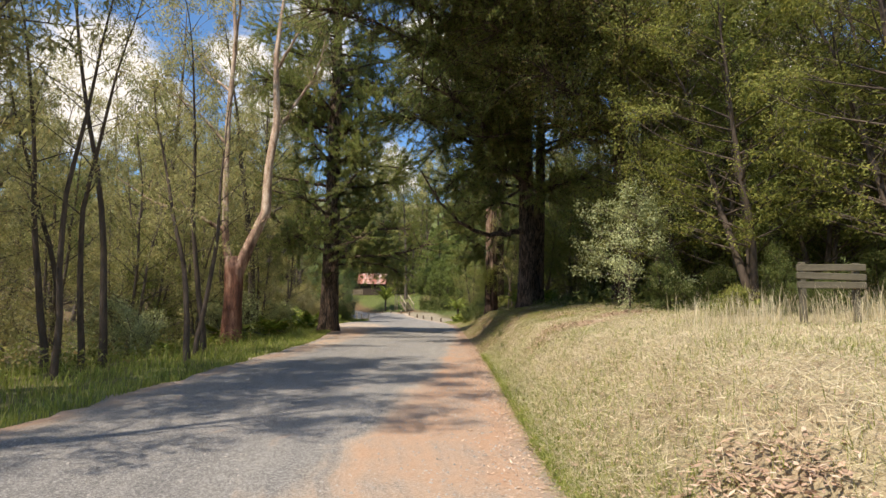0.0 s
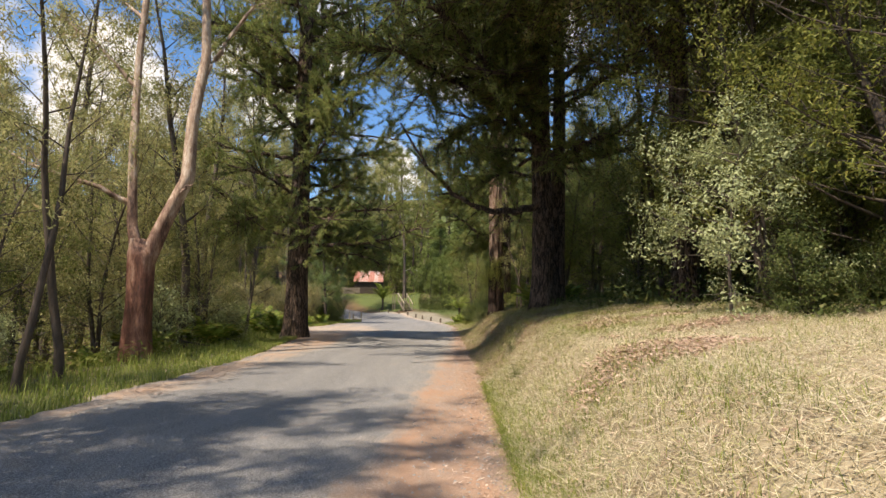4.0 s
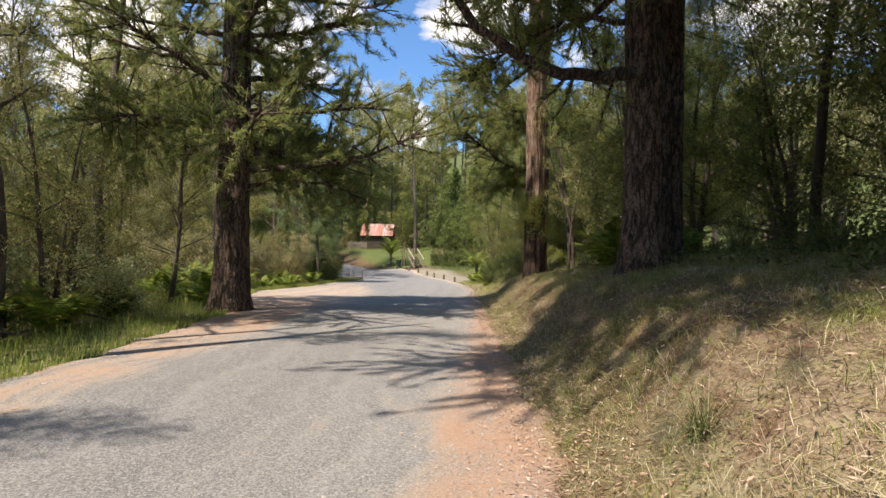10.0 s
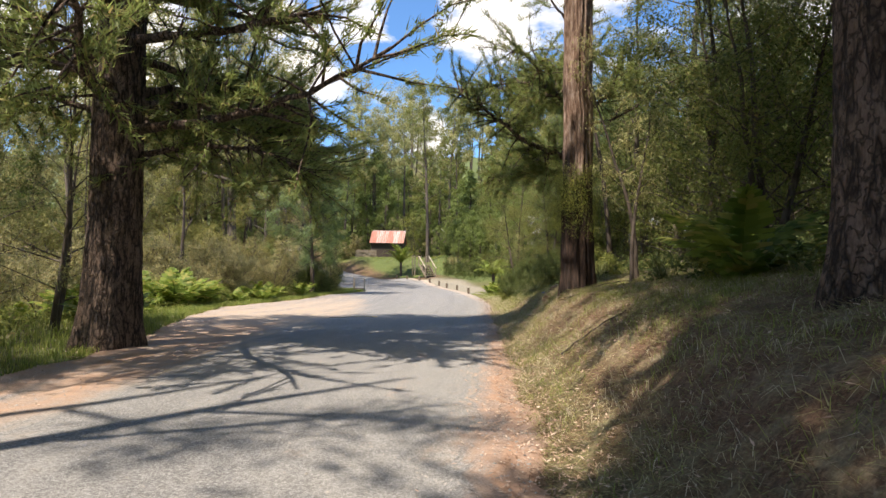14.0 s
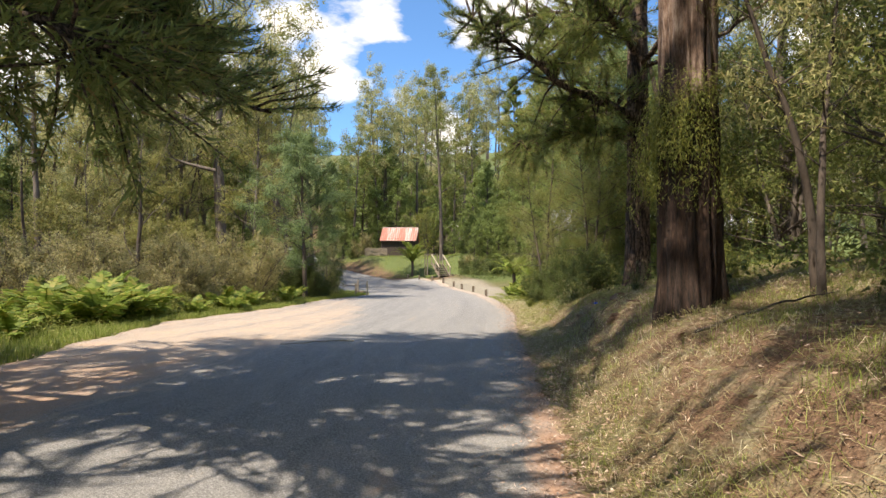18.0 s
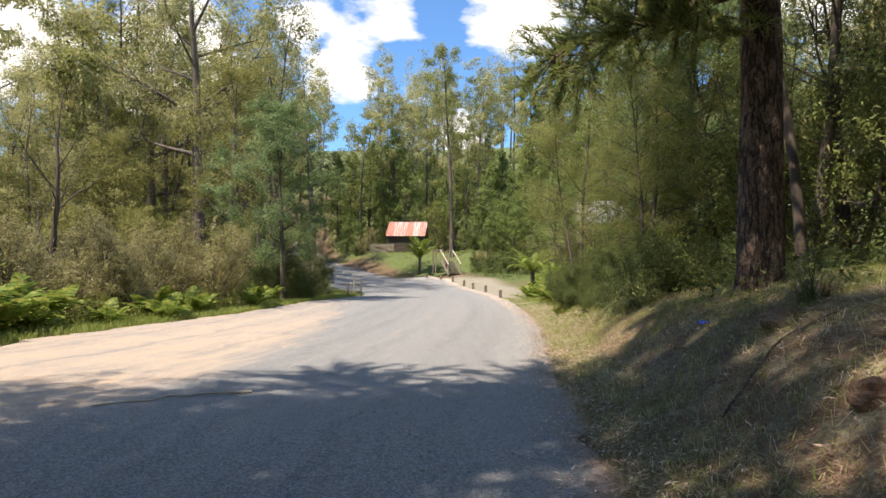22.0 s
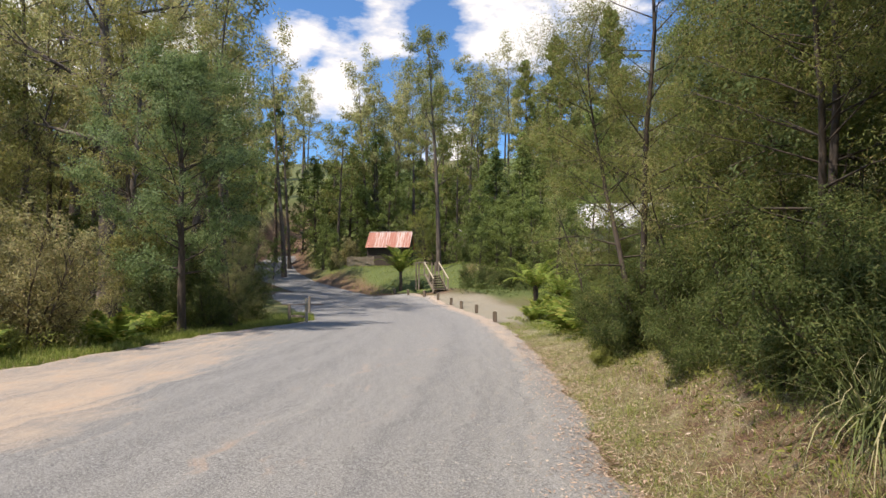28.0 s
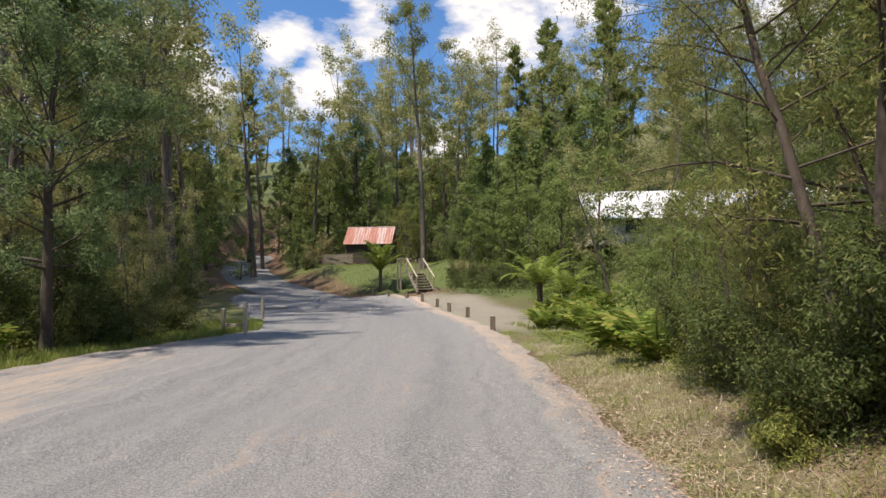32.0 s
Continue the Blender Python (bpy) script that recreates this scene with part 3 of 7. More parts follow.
def leaf_mesh(name, ends, per, spread, length, width, hang, mat, seed, flat=0.8, quad=False, tight=0.62, crown=0.45):
    """Leaves gathered in clumps round the twig ends, their faces turned outwards and up."""
    rng = np.random.default_rng(seed)
    if tight < 1:
        ends = ends[rng.random(len(ends)) < tight]
        per = int(round(per / tight * 0.85))
    out = unit((ends - ends.mean(0)) * (1, 1, 0.6))
    p, out = np.repeat(ends, per, 0), np.repeat(out, per, 0)
    n = len(p)
    off = unit(rng.normal(0, 1, (n, 3))) * rng.random((n, 1)) ** 0.5
    p = p + 1.75 * spread * off * (1, 1, flat)
    face = unit(0.8 * off + crown * out + 0.4 * UP + rng.normal(0, 0.34, (n, 3)))
    d = unit(rng.normal(0, 1, (n, 3))) * (1 - hang) - UP * hang
    d = unit(d - 0.85 * face * (d * face).sum(1, keepdims=True))
    s = unit(np.cross(face, d))
    L = length * rng.uniform(0.6, 1.3, (n, 1))
    W = width * rng.uniform(0.7, 1.3, (n, 1))
    if not quad:
        v = np.stack([p - 0.5 * W * s, p + 0.5 * W * s, p + L * d], 1).reshape(-1, 3)
        return mesh_np(name, v, np.arange(3 * n).reshape(-1, 3), mat)
    v = np.stack([p, p + 0.45 * L * d + 0.5 * W * s, p + L * d, p + 0.45 * L * d - 0.5 * W * s], 1).reshape(-1, 3)
    return mesh_np(name, v, np.arange(4 * n).reshape(-1, 4), mat)


def needle_mesh(name, ends, ways, per, length, width, mat, seed, run=0.35, splay=0.75):
    """Tufts of needles along the last part of each twig."""
    rng = np.random.default_rng(seed)
    kept = rng.random(len(ends)) < 0.9
    ends, ways = ends[kept], ways[kept]
    p, w = np.repeat(ends, per, 0), np.repeat(ways, per, 0)
    n = len(p)
    p = p - w * rng.uniform(-0.05, 0.7 * run, (n, 1)) + rng.normal(0, 0.2 * length, (n, 3))
    d = unit(w + 0.25 * UP + rng.normal(0, 0.85 * splay, (n, 3)))
    out = unit(p * (1, 1, 0))
    s = unit(np.cross(d, 0.7 * UP + 0.7 * out + rng.normal(0, 0.45, (n, 3))))
    L, W = length * rng.uniform(0.6, 1.3, (n, 1)), width * rng.uniform(0.7, 1.3, (n, 1))
    v = np.stack([p - 0.5 * W * s, p + 0.5 * W * s, p + L * d], 1).reshape(-1, 3)
    return mesh_np(name, v, np.arange(3 * n).reshape(-1, 3), mat)


def tree(name, x, y, label, category, trunk, crown, group="", turn=0.0, z=None):
    ob = thing(name, x, y, gz(x, y) if z is None else z, label, category, group, "", turn)
    part("trunk", trunk, None, ob)
    part("crown", crown, None, ob)
    return ob


def at_ground(x, y, turn=0.0, scale=1.0, sink=0.0):
    return pose(x, y, gz(x, y) - sink, 0, 0, turn) @ Matrix.Scale(scale, 4)


def rough_trunk(pts, radii, seed, amp, vertical, ridges, flare=0.5, sides=60, step=0.07):
    """A large trunk with furrowed bark in relief and a flared foot."""
    pts, radii = np.asarray(pts, float), np.asarray(radii, float)
    lengths = np.r_[0, np.cumsum(np.linalg.norm(np.diff(pts, axis=0), axis=1))]
    fine = min(lengths[-1], 9.0)
    t = np.r_[np.arange(0, fine, step), np.arange(fine, lengths[-1], 0.6), lengths[-1]]
    c = np.stack([np.interp(t, lengths, pts[:, k]) for k in range(3)], 1)
    r = np.interp(t, lengths, radii)
    th = np.linspace(0, 2 * np.pi, sides, endpoint=False)
    ph = seed * 1.7
    rad = np.empty((len(t), sides))
    for i, z in enumerate(t):
        foot = math.exp(-max(z - 0.2, 0) / 0.55)
        for j, a in enumerate(th):
            n = noise.noise((math.cos(a) * ridges + ph, math.sin(a) * ridges, z * vertical))
            m = noise.noise((math.cos(a) * ridges * 2.3, math.sin(a) * ridges * 2.3 + ph, z * vertical * 3))
            big = noise.noise((math.cos(a) * 1.2, math.sin(a) * 1.2, z * 0.35 + ph))
            rad[i, j] = r[i] * (1 + 0.10 * big + flare * foot * (0.6 + 0.5 * math.sin(4 * a + ph))) + amp * (1 - 2.2 * abs(n)) + 0.4 * amp * m
    v = np.stack([c[:, None, 0] + rad * np.cos(th), c[:, None, 1] + rad * np.sin(th), np.broadcast_to(c[:, None, 2], rad.shape)], -1).reshape(-1, 3)
    i = np.arange(len(t) - 1)[:, None] * sides + np.arange(sides)[None]
    j = np.arange(len(t) - 1)[:, None] * sides + (np.arange(sides)[None] + 1) % sides
    return v, np.stack([i, j, j + sides, i + sides], -1).reshape(-1, 4)


def limb_with_twigs(wood, rng, pts, r, ends, ways, twigs, reach, bend=0.0, frm=0.25):
    """An explicit limb through pts, with twigs along it."""
    pts = np.asarray(pts, float)
    k = len(pts)
    t = np.linspace(0, k - 1, 4 * k)
    fine = np.stack([np.interp(t, range(k), pts[:, c]) for c in range(3)], 1) + rng.normal(0, 0.02, (len(t), 3))
    wood.tube(fine, r * np.linspace(1, 0.2, len(fine)), 8)
    for _ in range(twigs):
        i = int(rng.uniform(frm, 0.99) * (len(fine) - 1))
        way = unit(fine[i + 1] - fine[i]) * 0.6 + rng.normal(0, 0.6, 3)
        twig = curve(fine[i], way, reach * rng.uniform(0.5, 1.2), (0, 0, bend), 4, rng, 0.15)
        wood.tube(twig, r * np.linspace(0.25, 0.06, 5), 4)
        for q in (2, 3, 4):
            ends.append(twig[q])
            ways.append(unit(twig[q] - twig[q - 1]))


# ---- the large trees beside the road ----
def big_pine(x, y, seed, height, r0, base, limbs, reach, explicit, label, per=26, second=None, sky=0.45, stout=0.024, leafy=None):
    rng = np.random.default_rng(seed)
    if leafy:
        ob = thing("blackwood_tree", x, y, gz(x, y), label, "tree")
    else:
        ob = thing("pine_tree", x, y, gz(x, y), label, "pine tree", "roadside pines")
    trunk = curve((0, 0, -0.3), (0, 0, 1), height, (0, 0, 0.1), 12, rng, 0.012)
    rad = r0 * (1 - np.linspace(0, 1, 13) ** 1.2 * 0.9)
    v, f = rough_trunk(trunk, rad, seed, 0.035 * r0 / 0.5, 0.9, 4.5)
    part("trunk", mesh_np("trunk", v, f, BARK_PINE, None, True), None, ob, "deeply furrowed dark brown bark")
    if second:
        dx, dy, r2 = second
        v, f = rough_trunk([(dx, dy, -0.3), (dx * 1.3, dy * 1.3, 6), (dx * 1.2, dy * 1.4, height * 0.8)], [r2, r2 * 0.8, r2 * 0.2], seed + 5, 0.02, 0.9, 4.0, 0.4, 40, 0.1)
        part("trunk", mesh_np("trunk", v, f, BARK_PINE, None, True), None, ob, "second leaning trunk")
    ends, ways = [], []
    for i in range(limbs):
        f = (i + rng.uniform(0, 1)) / limbs
        h = base + (height * 0.96 - base) * f
        g = h / height * 12
        k = min(int(g), 11)
        a = trunk[k] + (trunk[k + 1] - trunk[k]) * (g - k)
        az = i * 2.4 + rng.uniform(-0.6, 0.6)
        length = reach * (1.0 - 0.72 * f) * rng.uniform(0.6, 1.15)
        up = -0.1 + 0.5 * f + rng.uniform(-0.15, 0.2)
        way = np.array([math.cos(az) * math.cos(up), math.sin(az) * math.cos(up), math.sin(up)])
        limb = curve(a, way, length, (0, 0, 0.25), 4, rng, 0.1)
        wood = Wood()
        limb_with_twigs(wood, rng, limb, max(0.02, rad[k] * 0.26), ends, ways, int(14 + 26 * sky * (1 - f)), 0.28 * length + 0.25, 0.15)
        part("branch", wood.mesh("branch", BARK_PINE), None, ob)
    for pts, r, twigs, size in explicit:
        wood = Wood()
        limb_with_twigs(wood, rng, pts, r, ends, ways, int(1.8 * twigs), 1.2 * size, -0.1, 0.15)
        part("branch", wood.mesh("branch", BARK_PINE), None, ob)
    if leafy:
        part("crown", leaf_mesh("crown", np.array(ends), per, 0.2, 0.09, 0.034, 0.2, leafy, seed + 1, 0.8, True), None, ob, "grey-green broad leaves in loose clumps")
        return ob
    part("crown", needle_mesh("crown", np.array(ends), np.array(ways), 2 * per, 0.165, stout, NEEDLE, seed + 1, 0.35, 0.7), None, ob, "dark green needles in brushes, browned in places")
    return ob


def build_roadside_giants():
    big_pine(-5.95, 28.75, 11, 24, 0.42, 3.8, 62, 5.2, [
        ([(0.2, 0.2, 3.3), (1.4, 0.1, 3.5), (2.7, -0.3, 3.3), (3.6, -0.5, 2.9)], 0.06, 30, 1.0),
        ([(0.2, -0.1, 5.4), (1.3, -0.6, 5.9), (2.6, -1.0, 6.4)], 0.06, 26, 0.9),
        ([(0.0, -0.3, 4.4), (-0.5, -1.6, 4.6), (-0.9, -3.0, 4.4), (-1.1, -4.2, 4.0)], 0.07, 40, 1.0),
        ([(-0.2, 0.1, 4.0), (-1.6, 0.2, 4.4), (-3.2, 0.0, 4.2)], 0.06, 30, 1.0),
        ([(0.2, 0.1, 7.3), (1.8, -0.3, 7.2), (3.4, -0.6, 7.6)], 0.07, 30, 1.0),
        ([(0.1, -0.3, 8.2), (1.2, -1.8, 8.6), (2.0, -3.4, 8.4)], 0.07, 34, 1.1),
        ([(0.3, 0.2, 4.2), (1.2, 0.6, 4.3), (2.2, 1.1, 4.0), (3.0, 1.3, 3.5)], 0.08, 34, 0.8),
        ([(0.3, 0.4, 5.0), (1.0, 1.6, 5.1), (1.8, 2.6, 4.7), (2.3, 3.2, 4.2)], 0.08, 34, 0.8),
        ([(0.2, 0.4, 4.5), (0.7, 1.8, 5.0), (1.2, 3.2, 5.1), (1.4, 4.6, 4.8)], 0.08, 50, 0.9),
        ([(0.2, 0.3, 12.0), (1.9, 1.4, 13.0), (3.6, 2.6, 13.2)], 0.07, 20, 1.3),
        ([(0.2, 0.2, 13.4), (2.2, 0.7, 14.2), (4.4, 1.4, 14.4)], 0.07, 20, 1.3),
        ([(0.2, 0.4, 14.4), (1.6, 2.4, 15.2), (3.0, 4.6, 15.2)], 0.07, 20, 1.3),
        ([(0.3, 0.0, 14.9), (2.6, -0.4, 15.6), (5.2, -0.6, 15.4)], 0.07, 20, 1.3),
        ([(0.2, 0.0, 10.0), (2.4, -0.4, 10.8), (4.6, -1.0, 10.8)], 0.07, 55, 1.4),
        *[([(0.2 * math.cos(a), 0.2 * math.sin(a), h), (2.2 * math.cos(a), 2.2 * math.sin(a), h + 0.7), (4.4 * math.cos(a), 4.4 * math.sin(a), h + 0.6)], 0.07, 50, 1.4)
          for a, h in ((1.2, 10.2), (1.9, 11.4), (2.6, 10.6), (3.3, 12.0), (4.0, 11.0), (0.6, 12.6), (1.5, 13.6), (2.3, 14.4), (3.0, 15.2))],
    ], "tall dark pine with furrowed trunk on the road verge", 23, None, 0.6, 0.022)
    big_pine(3.05, 23.35, 23, 25, 0.33, 4.6, 50, 6.6, [
        ([(-0.3, -0.4, 5.6), (-1.8, -2.4, 6.6), (-3.2, -4.8, 6.9), (-4.4, -7.2, 6.6)], 0.10, 60, 1.2),
        ([(0.0, -0.4, 7.6), (-0.9, -3.2, 8.6), (-1.6, -6.0, 8.8), (-2.2, -8.2, 8.4)], 0.10, 60, 1.3),
        ([(0.3, -0.3, 7.0), (2.0, -2.8, 7.8), (3.4, -5.6, 7.6)], 0.09, 50, 1.2),
        ([(-0.4, 0.0, 8.6), (-2.8, -1.4, 9.6), (-5.2, -2.6, 9.6)], 0.10, 60, 1.3),
        ([(-0.2, -0.3, 9.6), (-1.8, -2.8, 10.8), (-3.4, -5.4, 11.2), (-5.2, -7.8, 10.8)], 0.11, 70, 1.4),
        ([(-0.2, -0.3, 11.6), (-1.4, -3.4, 12.8), (-2.6, -6.4, 13.0), (-3.8, -9.0, 12.4)], 0.10, 70, 1.4),
        ([(0.1, -0.3, 9.0), (0.6, -3.2, 10.0), (0.8, -6.4, 10.2), (0.8, -9.0, 9.6)], 0.10, 70, 1.4),
        ([(-0.2, -0.2, 6.8), (-0.4, -2.2, 7.4), (-0.3, -4.6, 7.4)], 0.08, 50, 1.2),
        ([(-0.3, -0.6, 3.1), (-0.95, -1.0, 2.85), (-1.9, -1.6, 2.75), (-2.8, -2.1, 3.1), (-3.65, -2.6, 3.9), (-4.3, -3.0, 4.9)], 0.12, 11, 0.7),
        ([(-0.2, -0.3, 5.0), (-1.4, -1.2, 6.2), (-2.6, -2.4, 7.0), (-3.9, -3.4, 7.0)], 0.10, 48, 1.1),
        ([(0.2, -0.4, 4.3), (0.9, -1.8, 4.7), (1.6, -3.4, 4.6)], 0.08, 40, 1.0),
        ([(-0.3, 0.2, 5.0), (-1.6, 1.2, 5.4), (-3.0, 2.0, 5.3)], 0.08, 40, 1.0),
        ([(-0.1, -0.4, 6.4), (-0.8, -2.2, 7.2), (-1.4, -4.4, 7.2), (-1.8, -6.0, 6.8)], 0.10, 50, 1.1),
        ([(0.2, -0.4, 6.0), (1.6, -2.4, 6.6), (2.8, -4.4, 6.4)], 0.09, 44, 1.1),
        ([(-0.3, -0.2, 5.4), (-2.2, -1.6, 6.2), (-4.2, -3.4, 6.6), (-5.4, -4.6, 6.4)], 0.09, 60, 1.1),
        ([(-0.3, -0.4, 9.8), (-2.8, -2.4, 10.8), (-5.2, -4.4, 11.0), (-7.2, -6.2, 10.6)], 0.09, 90, 1.5),
        ([(-0.2, -0.4, 12.4), (-1.0, -2.8, 13.4), (-2.0, -5.0, 13.6)], 0.09, 90, 1.5),
        ([(-0.2, -0.4, 7.4), (-0.8, -2.8, 8.2), (-1.2, -5.0, 8.4), (-1.4, -7.0, 8.2)], 0.09, 90, 1.3),
        ([(-0.3, -0.4, 10.4), (-2.2, -3.0, 11.6), (-3.8, -5.6, 12.0), (-5.2, -8.0, 11.6)], 0.09, 80, 1.4),
        ([(-0.2, -0.4, 9.4), (-1.4, -3.4, 10.0), (-2.6, -6.4, 10.0)], 0.09, 80, 1.4),
        ([(-0.3, -0.3, 8.0), (-2.0, -2.0, 8.8), (-3.6, -4.4, 8.8)], 0.09, 80, 1.3),
        ([(-0.3, 0.0, 10.0), (-2.4, 0.4, 11.2), (-4.4, 1.0, 11.6)], 0.09, 80, 1.4),
        ([(-0.3, 0.3, 11.4), (-1.8, 2.6, 12.4), (-3.2, 5.2, 12.8)], 0.09, 80, 1.4),
        ([(-0.2, -0.4, 8.8), (-1.6, -3.6, 9.8), (-3.2, -6.8, 10.0), (-4.6, -9.4, 9.6)], 0.10, 100, 1.6),
        ([(-0.1, -0.4, 9.4), (-0.8, -4.0, 10.4), (-1.8, -7.4, 10.6), (-2.8, -10.2, 10.0)], 0.10, 100, 1.6),
        ([(0.0, -0.4, 10.2), (-2.6, -3.0, 11.2), (-5.0, -5.6, 11.6), (-6.8, -7.6, 11.2)], 0.10, 100, 1.6),
        ([(0.0, -0.4, 8.2), (0.2, -3.6, 9.0), (-0.4, -6.6, 9.2), (-1.2, -9.0, 8.8)], 0.10, 80, 1.6),
        ([(-0.2, 0.2, 8.4), (-2.2, 1.4, 9.2), (-4.4, 2.4, 9.2)], 0.09, 70, 1.5),
        ([(-0.2, 0.2, 9.4), (-2.6, 0.8, 10.2), (-5.2, 1.2, 10.2)], 0.09, 70, 1.5),
        ([(-0.2, 0.0, 7.6), (-2.4, -0.4, 8.4), (-4.6, -0.6, 8.2)], 0.09, 70, 1.5),
        ([(-0.2, -0.3, 9.0), (-3.0, -3.2, 10.0), (-5.4, -6.0, 10.2), (-7.2, -8.4, 9.8)], 0.10, 90, 1.6),
        ([(-0.2, -0.3, 9.8), (-2.4, -4.0, 10.8), (-4.4, -7.0, 11.0), (-6.0, -9.6, 10.6)], 0.10, 90, 1.6),
        ([(-0.3, -0.2, 8.6), (-3.4, -2.4, 9.4), (-6.0, -4.6, 9.6), (-8.0, -6.4, 9.2)], 0.10, 90, 1.6),
        ([(-0.3, -0.3, 5.2), (-1.4, -1.0, 5.6), (-2.6, -1.6, 5.2), (-3.4, -2.0, 4.4)], 0.07, 50, 1.0),
        ([(-0.3, -0.2, 6.2), (-1.6, -1.4, 6.8), (-3.0, -2.2, 6.4), (-4.0, -2.8, 5.6)], 0.07, 50, 1.0),
        ([(-0.2, -0.4, 5.8), (-0.9, -1.8, 6.2), (-1.8, -2.8, 5.6)], 0.07, 40, 1.0),
        ([(-0.3, 0.2, 4.2), (-1.2, 0.5, 4.4), (-2.2, 0.6, 3.9), (-2.9, 0.6, 3.3)], 0.06, 40, 0.8),
    ], "massive old pine with two trunks on the road bank", 14, (0.5, 0.45, 0.23), 0.45, 0.024)
    big_pine(3.5, 38.6, 37, 21, 0.27, 5.0, 18, 4.2, [
        ([(-0.1, -0.3, 3.9), (-0.9, -0.6, 4.2), (-1.9, -1.0, 4.5), (-2.9, -1.2, 5.3), (-4.1, -1.6, 5.9)], 0.12, 44, 1.0),
        ([(-0.1, -0.2, 3.4), (-1.0, -0.3, 3.6), (-2.2, -0.5, 3.5)], 0.05, 24, 0.8),
        ([(-0.1, -0.2, 5.5), (-1.2, -1.6, 6.3), (-2.4, -3.2, 6.8)], 0.09, 40, 1.1),
        ([(-0.1, 0.2, 4.2), (-1.6, 0.7, 4.1), (-2.9, 1.1, 3.6)], 0.06, 36, 0.9),
        ([(0.1, -0.2, 5.2), (0.8, -2.0, 6.0), (1.2, -3.6, 6.2)], 0.07, 36, 1.0),
        ([(0.0, 0.2, 6.6), (-2.0, 0.9, 7.0), (-3.8, 1.3, 6.8)], 0.08, 40, 1.0),
        ([(-0.1, 0.3, 6.4), (-0.9, 2.3, 7.0), (-1.7, 4.3, 7.0)], 0.08, 56, 1.2),
        ([(0.1, 0.3, 7.2), (-0.3, 3.0, 8.0), (-0.6, 5.6, 8.0)], 0.08, 56, 1.2),
    ], "pine with one heavy low limb reaching over the road", 26, None, 0.2, 0.018)
    big_pine(5.3, 18.2, 41, 17, 0.25, 4.8, 26, 4.4, [
        ([(-0.3, -0.2, 5.2), (-1.8, -1.8, 6.0), (-3.2, -3.4, 6.2)], 0.08, 60, 1.2),
        ([(-0.3, 0.0, 6.2), (-2.4, -0.6, 7.0), (-4.4, -1.4, 7.0)], 0.08, 60, 1.2),
        ([(-0.2, -0.3, 6.0), (-0.8, -2.6, 6.8), (-1.2, -4.8, 6.8)], 0.08, 60, 1.2),
        ([(0.0, -0.3, 7.5), (-2.2, -3.0, 8.4), (-4.2, -5.4, 8.4)], 0.08, 70, 1.3),
        ([(0.2, -0.3, 6.5), (1.0, -2.6, 7.0), (1.6, -4.6, 6.8)], 0.08, 60, 1.2),
        ([(0.2, -0.3, 8.5), (0.2, -3.2, 9.4), (-0.2, -6.0, 9.4)], 0.08, 70, 1.3),
        *[([(0.2 * math.cos(a), 0.2 * math.sin(a), h), (2.4 * math.cos(a), 2.4 * math.sin(a), h + 0.9), (length * math.cos(a), length * math.sin(a), h + 0.8)], 0.07, 66, 1.5)
          for a, h, length in ((2.9, 7.2, 4.6), (3.3, 8.0, 5.4), (3.6, 7.0, 5.2), (3.9, 8.4, 5.8), (4.2, 7.4, 5.4), (4.5, 8.0, 5.2), (4.8, 7.0, 4.8), (3.75, 9.4, 6.4))],
        ([(-0.2, -0.2, 9.5), (-2.4, -1.6, 10.6), (-4.6, -2.8, 11.0), (-6.4, -3.4, 10.6)], 0.09, 80, 1.4),
        ([(-0.2, 0.0, 10.6), (-2.6, -0.4, 11.6), (-5.0, -0.6, 12.0), (-7.0, -0.8, 11.8)], 0.09, 80, 1.4),
        ([(-0.2, -0.2, 11.8), (-2.2, -2.6, 12.8), (-4.0, -4.6, 13.0)], 0.09, 80, 1.4),
    ], "dark-stemmed leafy tree standing back from the dry field", 17, None, 0.45, 0.034, LEAF_GUM)
    # the stringybark with a skirt of green shoots
    rng = np.random.default_rng(5)
    x, y = 2.3, 31.25
    ob = thing("stringybark_tree", x, y, gz(x, y), "tall stringybark with peeling fibrous bark and green shoots", "gum tree")
    trunk = curve((0, 0, -0.3), (0.0, 0, 1), 25, (0, 0, 0.1), 12, rng, 0.010)
    rad = 0.275 * (1 - np.linspace(0, 1, 13) ** 1.3 * 0.88)
    v, f = rough_trunk(trunk, rad, 9, 0.055, 0.45, 4.2, 0.3, 96)
    part("trunk", mesh_np("trunk", v, f, BARK_STRINGY, None, True), None, ob, "fibrous red-brown bark, grey above")
    wood, ends, ways = grow(51, 25, 0.1, 0.42, 26, 4.5, (0.5, 1.1), 0.2, "high", 5)
    part("branchwork", wood.mesh("branchwork", BARK_GREY), None, ob)
    part("crown", leaf_mesh("crown", ends, 26, 0.42, 0.19, 0.055, 0.5, LEAF_GUM, 52), None, ob)
    k = 170
    th, h = rng.uniform(0, 6.28, k), 1.0 + 1.5 * rng.beta(2.2, 1.5, k)
    r = 0.22 + np.abs(rng.normal(0.03, 0.15, k)) * np.clip((2.6 - h) / 1.0, 0.35, 1.2)
    pts = np.stack([r * np.cos(th) - 0.12, r * np.sin(th) - 0.12, h], 1)
    part("foliage_skirt", leaf_mesh("foliage_skirt", pts, 90, 0.09, 0.055, 0.009, 0.55, LEAF_BRIGHT, 53, 1.5, True, 1.0), None, ob, "bright yellow-green shoots from the trunk")
    # the forked red gum
    x, y = -7.45, 19.6
    ob = thing("gum_tree", x, y, gz(x, y), "forked gum with peeling red and cream bark", "gum tree")
    wood = Wood()
